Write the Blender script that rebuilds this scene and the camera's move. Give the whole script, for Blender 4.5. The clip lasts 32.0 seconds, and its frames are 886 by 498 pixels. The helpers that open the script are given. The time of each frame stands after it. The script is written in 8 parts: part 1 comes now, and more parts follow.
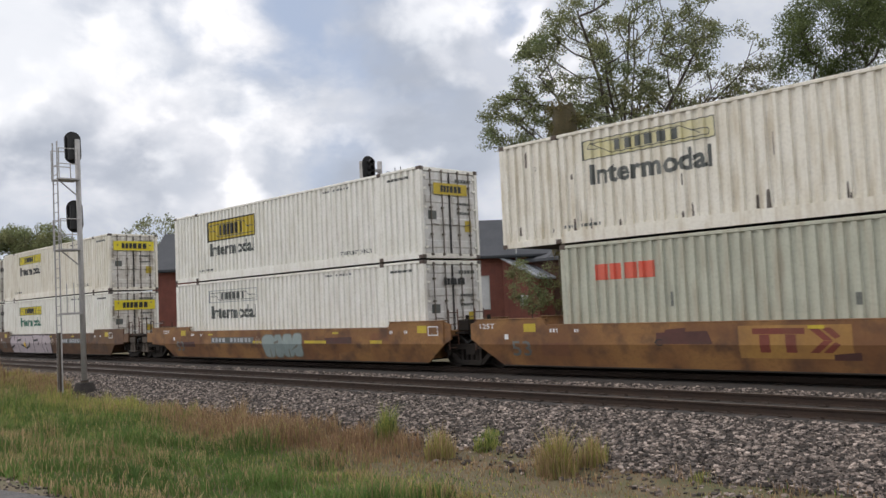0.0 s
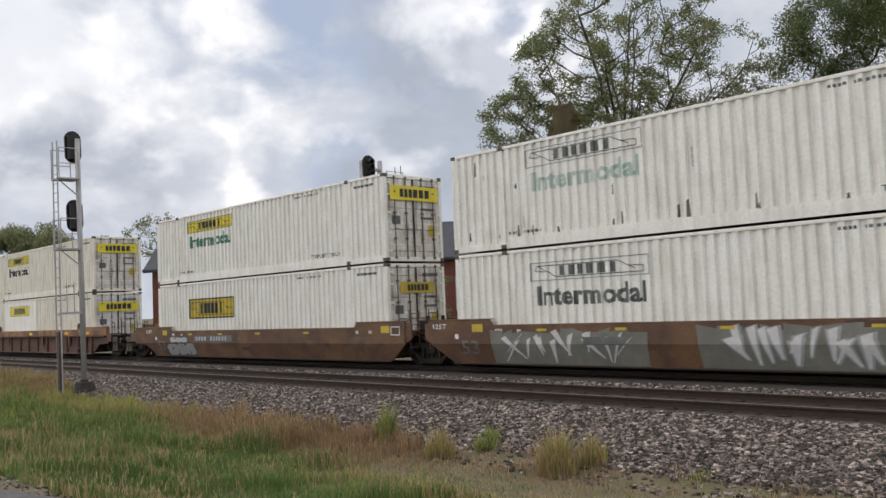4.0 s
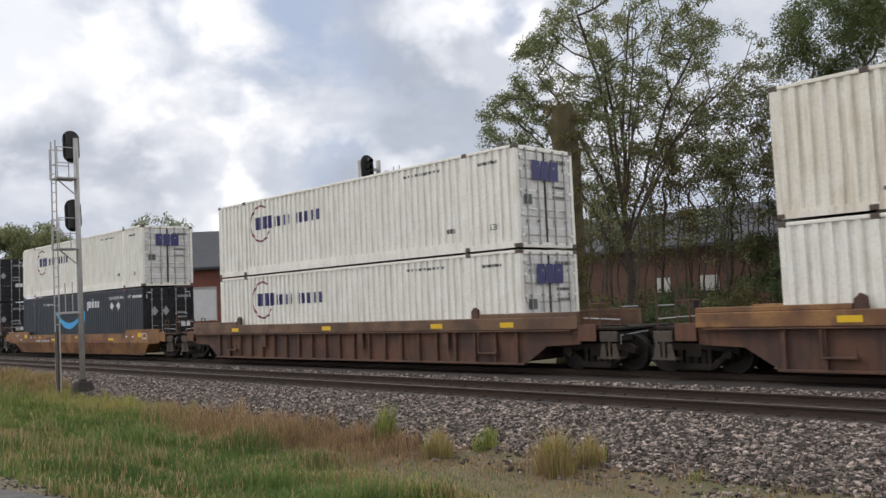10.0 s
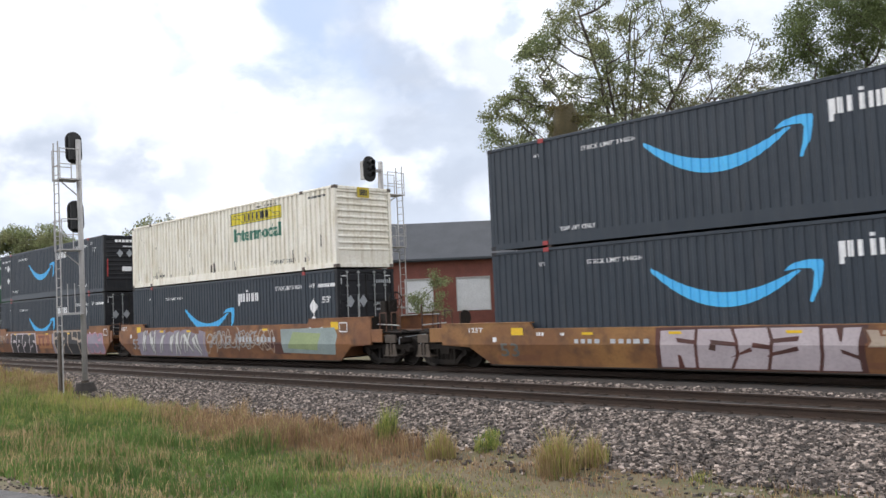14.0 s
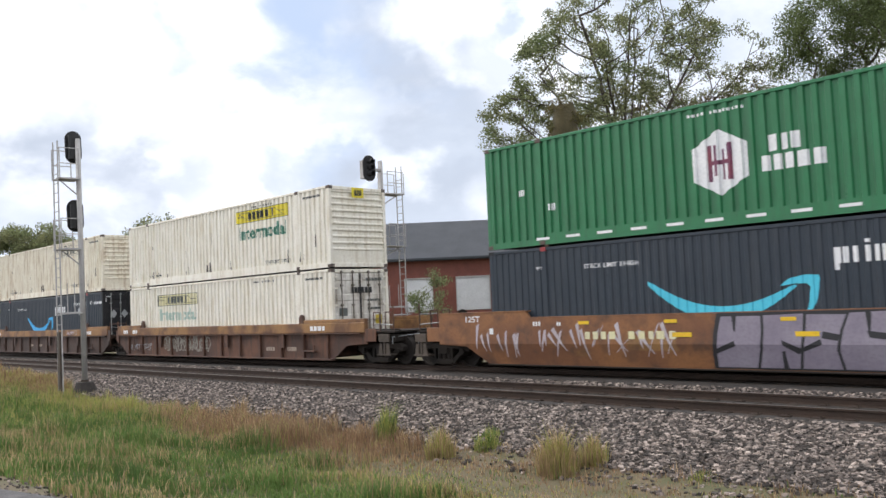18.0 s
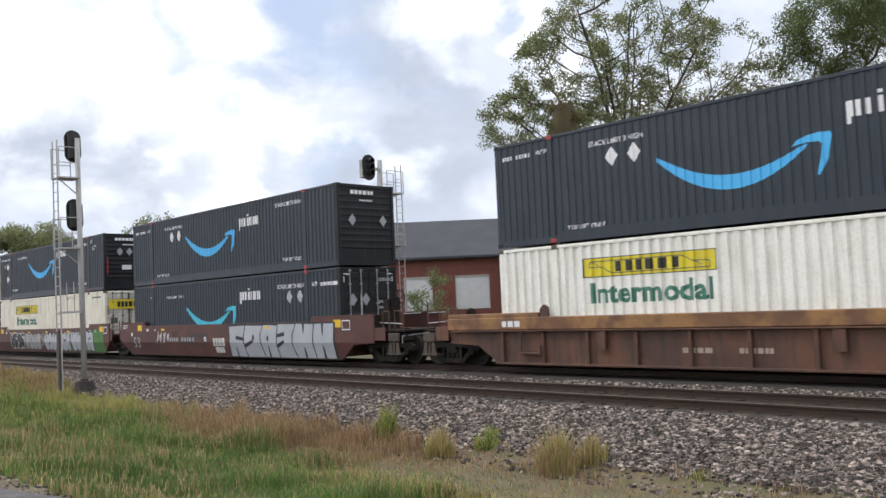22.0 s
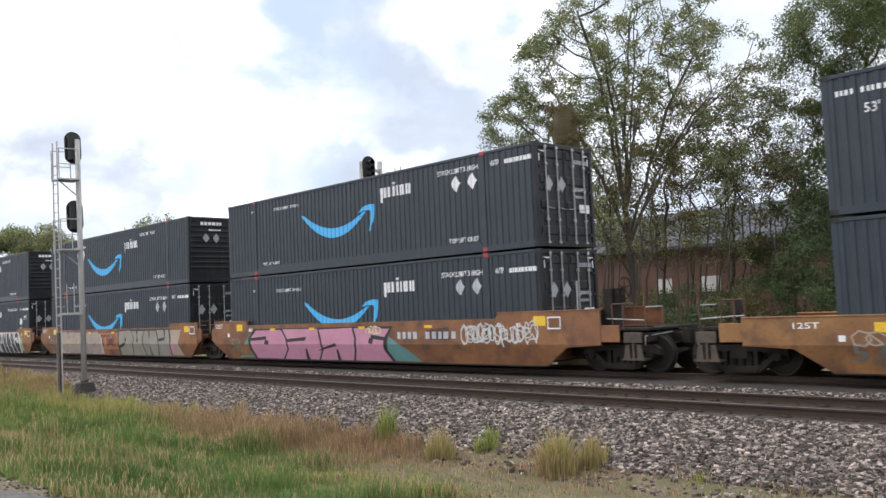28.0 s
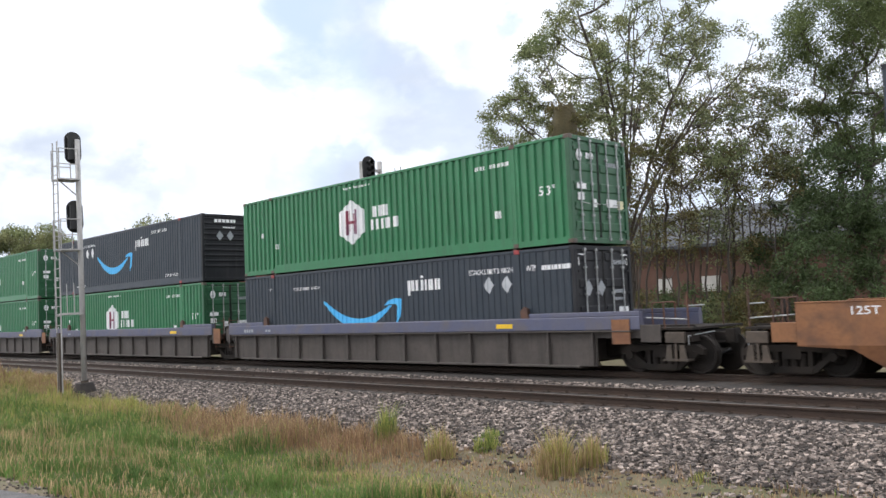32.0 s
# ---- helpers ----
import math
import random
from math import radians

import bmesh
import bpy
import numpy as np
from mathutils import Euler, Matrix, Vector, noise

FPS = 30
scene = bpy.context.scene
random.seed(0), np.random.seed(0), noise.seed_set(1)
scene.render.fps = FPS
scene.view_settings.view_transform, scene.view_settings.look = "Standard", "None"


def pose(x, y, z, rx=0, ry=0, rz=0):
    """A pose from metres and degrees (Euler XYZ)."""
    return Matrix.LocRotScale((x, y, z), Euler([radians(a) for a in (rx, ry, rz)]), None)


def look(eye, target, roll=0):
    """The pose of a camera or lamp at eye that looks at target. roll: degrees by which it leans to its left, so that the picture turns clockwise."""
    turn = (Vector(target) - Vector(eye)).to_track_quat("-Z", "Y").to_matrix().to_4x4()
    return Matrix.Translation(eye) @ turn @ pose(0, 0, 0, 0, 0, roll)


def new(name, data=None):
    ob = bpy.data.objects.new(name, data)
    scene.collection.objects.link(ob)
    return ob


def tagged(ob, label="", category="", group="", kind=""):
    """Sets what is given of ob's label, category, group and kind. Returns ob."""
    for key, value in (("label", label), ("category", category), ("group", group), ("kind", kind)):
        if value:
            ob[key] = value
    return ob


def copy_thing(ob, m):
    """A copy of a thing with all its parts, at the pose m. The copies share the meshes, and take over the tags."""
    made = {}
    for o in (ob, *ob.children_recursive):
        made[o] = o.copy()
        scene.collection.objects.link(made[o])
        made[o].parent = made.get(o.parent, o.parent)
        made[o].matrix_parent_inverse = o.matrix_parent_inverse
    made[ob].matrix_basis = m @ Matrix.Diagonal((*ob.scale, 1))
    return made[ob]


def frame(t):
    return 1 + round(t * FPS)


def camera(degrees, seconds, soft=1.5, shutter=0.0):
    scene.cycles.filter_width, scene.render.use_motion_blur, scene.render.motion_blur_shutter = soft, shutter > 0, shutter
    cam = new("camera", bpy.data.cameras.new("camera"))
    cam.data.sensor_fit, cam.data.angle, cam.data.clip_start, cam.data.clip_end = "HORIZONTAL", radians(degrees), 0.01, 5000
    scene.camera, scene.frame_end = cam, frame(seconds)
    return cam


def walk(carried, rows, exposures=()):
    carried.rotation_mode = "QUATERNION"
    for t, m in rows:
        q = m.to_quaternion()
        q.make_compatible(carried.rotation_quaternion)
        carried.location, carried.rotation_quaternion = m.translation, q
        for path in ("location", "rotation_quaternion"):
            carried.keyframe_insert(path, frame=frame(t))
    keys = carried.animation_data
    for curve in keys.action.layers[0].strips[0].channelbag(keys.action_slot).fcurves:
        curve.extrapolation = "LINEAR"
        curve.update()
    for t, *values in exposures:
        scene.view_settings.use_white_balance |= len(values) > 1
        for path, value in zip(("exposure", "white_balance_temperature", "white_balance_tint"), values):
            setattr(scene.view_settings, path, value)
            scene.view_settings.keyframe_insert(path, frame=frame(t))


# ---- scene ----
# Plan: x runs along the railway (the train rolls towards +x), y points away from the camera, z = 0 is the top of rail.
EYE = Vector((0.0, -19.2545, 1.85))
AHEAD = Vector((-0.71416, 0.69679, 0.06668))
cam = camera(54.78, 32.0, soft=1.5, shutter=0.08)
SIDE = AHEAD.cross(Vector((0, 0, 1))).normalized()
UP = SIDE.cross(AHEAD).normalized()
# small shake of the tripod: seconds, thousandths of the view length to the side and up
SHAKE = [(0.0, 0, 0), (1.0, 0, 0), (1.5, 0, -0.6), (2.0, 0, -0.8), (2.5, 0, -1.3), (3.0, 0, -1.3), (3.5, 0, -0.7), (5.5, 0, -0.6), (6.5, -0.3, 0), (7.5, -0.3, 0), (8.0, 0.6, 0), (9.0, 0.4, 0), (9.5, 1.3, 0), (10.0, 1.6, -1.1),
         (10.5, -0.3, 0), (12.0, 0, 0.3), (13.5, 0, 0.3), (14.0, -0.8, 0.2), (14.5, 0, 0.3), (16.5, 0, 0.3), (17.0, -0.8, 0.3), (17.5, 0, 0), (18.0, -0.5, -0.6), (18.5, -0.3, -1.4), (19.0, 0, -0.3), (19.5, 0, -1.0), (20.0, 0, -0.3),
         (21.0, 0, 0), (21.5, 0, -1.0), (22.0, 0, -1.6), (22.5, 0, -2.2), (23.0, 0, -1.0), (23.5, 0, 0.1)] + [(24.5, 0.5, 0.2), (25.5, 0, 0), (27.5, 0, 0.3), (29.0, 0, -0.2), (29.5, 0.8, 0), (30.0, 0, 0.1), (31.0, 0, -0.6), (32.0, 0, 0.2)]
walk(cam, [(t, look(EYE, EYE + AHEAD * 30 + (SIDE * a + UP * b) * 0.03, -2.482)) for t, a, b in SHAKE],
     exposures=[(0.0, -0.46, 6800, 13), (1.0, -0.48, 6800, 13), (2.0, -0.48, 6800, 13), (3.0, -0.5, 6800, 13), (6.0, -0.48, 6800, 13), (8.0, -0.45, 6800, 13), (10.0, -0.42, 6800, 13), (11.0, -0.37, 6800, 13), (12.0, -0.26, 6620, 12), (13.0, -0.21, 6620, 12), (14.0, 0.08, 6620, 12), (17.0, 0.08, 6620, 12), (19.0, -0.06, 6620, 12), (20.0, -0.34, 6620, 12), (21.0, -0.28, 6620, 12), (22.0, -0.04, 6620, 12), (23.0, 0.1, 6620, 12), (25.0, 0.02, 6620, 12), (28.0, 0.17, 6620, 12), (30.0, 0.24, 6620, 12), (32.0, 0.24, 6620, 12)])

# ---------------------------------------------------------------- light
SUN_EL, SUN_AZ = radians(46), radians(238)   # azimuth from +y, clockwise
world = bpy.data.worlds.new("sky")
scene.world = world
world.use_nodes = True
nt = world.node_tree
nt.nodes.clear()
w_out = nt.nodes.new("ShaderNodeOutputWorld")
w_bg = nt.nodes.new("ShaderNodeBackground")
w_sky = nt.nodes.new("ShaderNodeTexSky")
w_sky.sky_type = "NISHITA"
w_sky.sun_disc = False
w_sky.sun_elevation, w_sky.sun_rotation = SUN_EL, SUN_AZ
w_geo = nt.nodes.new("ShaderNodeTexCoord")
w_map = nt.nodes.new("ShaderNodeMapping")
w_map.inputs["Scale"].default_value = (1.0, 1.0, 1.45)
w_map.inputs["Location"].default_value = (0.35, 1.3, 0.42)


def w_noise(scale, detail, rough, bend):
    n = nt.nodes.new("ShaderNodeTexNoise")
    n.inputs["Scale"].default_value, n.inputs["Detail"].default_value = scale, detail
    n.inputs["Roughness"].default_value, n.inputs["Distortion"].default_value = rough, bend
    nt.links.new(w_map.outputs["Vector"], n.inputs["Vector"])
    return n


def w_range(value, lo, hi, a=0.0, b=1.0):
    r = nt.nodes.new("ShaderNodeMapRange")
    r.interpolation_type = "SMOOTHSTEP"
    for key, val in (("From Min", lo), ("From Max", hi), ("To Min", a), ("To Max", b)):
        r.inputs[key].default_value = val
    nt.links.new(value, r.inputs["Value"])
    return r.outputs["Result"]


def w_blend(fac, a, b):
    x = nt.nodes.new("ShaderNodeMix")
    x.data_type = "RGBA"
    for key, val in (("A", a), ("B", b)):
        if isinstance(val, tuple):
            x.inputs[key].default_value = (*val, 1)
        else:
            nt.links.new(val, x.inputs[key])
    if isinstance(fac, float):
        x.inputs["Factor"].default_value = fac
    else:
        nt.links.new(fac, x.inputs["Factor"])
    return x.outputs["Result"]


def w_bank(centre, inner, outer, wander, warp):
    """How far a direction lies inside a cloud bank or gap round a centre, with a ragged rim."""
    sub = nt.nodes.new("ShaderNodeVectorMath")
    sub.operation = "MULTIPLY_ADD"
    sub.inputs[1].default_value = (wander, wander, wander * 0.6)
    nt.links.new(warp.outputs["Color"], sub.inputs[0])
    nt.links.new(w_geo.outputs["Generated"], sub.inputs[2])
    dist = nt.nodes.new("ShaderNodeVectorMath")
    dist.operation = "DISTANCE"
    dist.inputs[1].default_value = tuple(c + wander * k for c, k in zip(centre, (0.5, 0.5, 0.3)))
    nt.links.new(sub.outputs["Vector"], dist.inputs[0])
    return w_range(dist.outputs["Value"], inner, outer, 1.0, 0.0)


nt.links.new(w_geo.outputs["Generated"], w_map.inputs["Vector"])
w_big = w_noise(2.4, 8.0, 0.55, 0.3)
w_puff = w_noise(6.5, 7.0, 0.52, 0.15)
w_veil = w_noise(3.6, 7.0, 0.52, 0.25)
w_fleck = w_noise(10.0, 6.0, 0.5, 0.1)
# white cloud with soft blue-grey undersides
w_col = w_blend(w_range(w_big.outputs["Fac"], 0.36, 0.62), (5.9, 6.8, 8.2), (17.0, 17.0, 17.0))
w_col = w_blend(w_range(w_puff.outputs["Fac"], 0.44, 0.60, 0.0, 0.7), w_col, (7.2, 8.0, 9.3))
# the cloud masses over the line: centre, reach, ragged rim, colour
w_pale = w_blend(w_range(w_puff.outputs["Fac"], 0.34, 0.62), (8.2, 8.8, 9.7), (5.8, 6.6, 7.8))
w_ash = w_blend(w_range(w_puff.outputs["Fac"], 0.36, 0.62), (6.9, 7.6, 8.7), (4.7, 5.4, 6.5))
w_blue = w_blend(0.88, w_sky.outputs["Color"], w_blend(w_range(w_fleck.outputs["Fac"], 0.44, 0.64), (5.0, 6.2, 8.3), (6.9, 7.7, 9.0)))
w_white = w_blend(w_range(w_puff.outputs["Fac"], 0.34, 0.62), (15.0, 15.3, 15.7), (9.6, 10.3, 11.2))
for centre, inner, outer, wander, rim, tone in (
        ((-0.66, 0.66, 0.24), 0.34, 0.72, 0.50, w_veil, w_pale),
        ((-0.93, 0.30, 0.310), 0.10, 0.30, 0.50, w_puff, w_white),
        ((-0.730, 0.610, 0.310), 0.06, 0.22, 0.60, w_puff, w_blue),
        ((-0.695, 0.685, 0.215), 0.02, 0.17, 0.50, w_puff, w_ash),
        ((-0.915, 0.365, 0.170), 0.02, 0.14, 0.50, w_puff, w_ash),
        ((-0.640, 0.705, 0.295), 0.0, 0.09, 0.50, w_puff, w_white),
        ((-0.720, 0.642, 0.255), 0.0, 0.06, 0.50, w_fleck, w_pale),
        ((-0.853, 0.482, 0.205), 0.0, 0.06, 0.30, w_fleck, w_white),
        ((-0.755, 0.632, 0.165), 0.0, 0.07, 0.30, w_fleck, w_white),
        ((-0.870, 0.472, 0.130), 0.0, 0.08, 0.40, w_fleck, w_white)):
    w_col = w_blend(w_bank(centre, inner, outer, wander, rim), w_col, tone)
nt.links.new(w_col, w_bg.inputs["Color"])
w_bg.inputs["Strength"].default_value = 0.123
nt.links.new(w_bg.outputs["Background"], w_out.inputs["Surface"])

sun_data = bpy.data.lights.new("sun", "SUN")
sun_data.energy, sun_data.angle, sun_data.color = 1.45, radians(18), (1.0, 0.96, 0.9)
sun = new("sun", sun_data)
sun_dir = Vector((math.sin(SUN_AZ) * math.cos(SUN_EL), math.cos(SUN_AZ) * math.cos(SUN_EL), math.sin(SUN_EL)))
sun.matrix_world = look(sun_dir * 80, (0, 0, 0))


# ---------------------------------------------------------------- materials
def mat(name, base, other=None, rough=0.6, metal=0.0, scale=1.5, fine=14.0, dirt=None, dirt_amount=0.0,
        streak=False, bump=0.15, bump_scale=40.0, vary=0.0, island=0.0, spec=0.5, contrast=(0.35, 0.7), thin=0.0):
    """A node material: two tones mottled at two scales, stains or vertical streaks, fine relief, and a shift piece by piece."""
    m = bpy.data.materials.new(name)
    m.use_nodes = True
    t = m.node_tree
    bs = t.nodes["Principled BSDF"]
    other = other or tuple(c * 0.82 for c in base)
    tc = t.nodes.new("ShaderNodeTexCoord")
    coord = tc.outputs["Object"]

    def noise_at(sc, detail, stretch=None):
        n = t.nodes.new("ShaderNodeTexNoise")
        n.inputs["Scale"].default_value, n.inputs["Detail"].default_value = sc, detail
        if stretch:
            mp = t.nodes.new("ShaderNodeMapping")
            mp.inputs["Scale"].default_value = stretch
            t.links.new(coord, mp.inputs["Vector"])
            t.links.new(mp.outputs["Vector"], n.inputs["Vector"])
        else:
            t.links.new(coord, n.inputs["Vector"])
        return n.outputs["Fac"]

    def ramp(fac, lo, hi):
        r = t.nodes.new("ShaderNodeMapRange")
        r.inputs["From Min"].default_value, r.inputs["From Max"].default_value = lo, hi
        t.links.new(fac, r.inputs["Value"])
        return r.outputs["Result"]

    def mix(fac, a, b, amount=None):
        x = t.nodes.new("ShaderNodeMix")
        x.data_type = "RGBA"
        for key, val in (("A", a), ("B", b)):
            if isinstance(val, tuple):
                x.inputs[key].default_value = (*val[:3], 1)
            else:
                t.links.new(val, x.inputs[key])
        if amount is not None:
            k = t.nodes.new("ShaderNodeMath")
            k.operation = "MULTIPLY"
            k.inputs[1].default_value = amount
            t.links.new(fac, k.inputs[0])
            fac = k.outputs[0]
        t.links.new(fac, x.inputs["Factor"])
        return x.outputs["Result"]

    col = mix(ramp(noise_at(scale, 5), *contrast), base, other)
    col = mix(ramp(noise_at(fine, 4), 0.45, 0.8), col, tuple(c * 0.72 for c in other), 0.5)
    if dirt:
        st = (3.0, 3.0, 0.35) if streak else None
        col = mix(ramp(noise_at(2.2, 6, st), 0.48, 0.72), col, dirt, dirt_amount)
    if vary or island:
        src = t.nodes.new("ShaderNodeObjectInfo").outputs["Random"] if vary else t.nodes.new("ShaderNodeNewGeometry").outputs["Random Per Island"]
        hs = t.nodes.new("ShaderNodeHueSaturation")
        amount = vary or island
        if amount > 0.8:
            pw = t.nodes.new("ShaderNodeMath")
            pw.operation = "POWER"
            pw.inputs[1].default_value = 2.2
            t.links.new(src, pw.inputs[0])
            src = pw.outputs[0]
        hs_v = t.nodes.new("ShaderNodeMapRange")
        hs_v.inputs["To Min"].default_value, hs_v.inputs["To Max"].default_value = (1 - amount, 1 + amount) if amount <= 0.8 else (0.22, 2.7)
        t.links.new(src, hs_v.inputs["Value"])
        t.links.new(hs_v.outputs["Result"], hs.inputs["Value"])
        t.links.new(col, hs.inputs["Color"])
        col = hs.outputs["Color"]
    t.links.new(col, bs.inputs["Base Color"])
    rr = t.nodes.new("ShaderNodeMapRange")
    rr.inputs["To Min"].default_value, rr.inputs["To Max"].default_value = max(rough - 0.12, 0.05), min(rough + 0.12, 1)
    t.links.new(noise_at(fine * 0.6, 3), rr.inputs["Value"])
    t.links.new(rr.outputs["Result"], bs.inputs["Roughness"])
    bs.inputs["Metallic"].default_value = metal
    bs.inputs["Specular IOR Level"].default_value = spec
    if bump:
        b = t.nodes.new("ShaderNodeBump")
        b.inputs["Strength"].default_value, b.inputs["Distance"].default_value = bump, 0.02
        t.links.new(noise_at(bump_scale, 4), b.inputs["Height"])
        t.links.new(b.outputs["Normal"], bs.inputs["Normal"])
    if thin:
        tr = t.nodes.new("ShaderNodeBsdfTranslucent")
        t.links.new(col, tr.inputs["Color"])
        mx = t.nodes.new("ShaderNodeMixShader")
        mx.inputs["Fac"].default_value = thin
        t.links.new(bs.outputs["BSDF"], mx.inputs[1])
        t.links.new(tr.outputs["BSDF"], mx.inputs[2])
        t.links.new(mx.outputs["Shader"], t.nodes["Material Output"].inputs["Surface"])
    return m


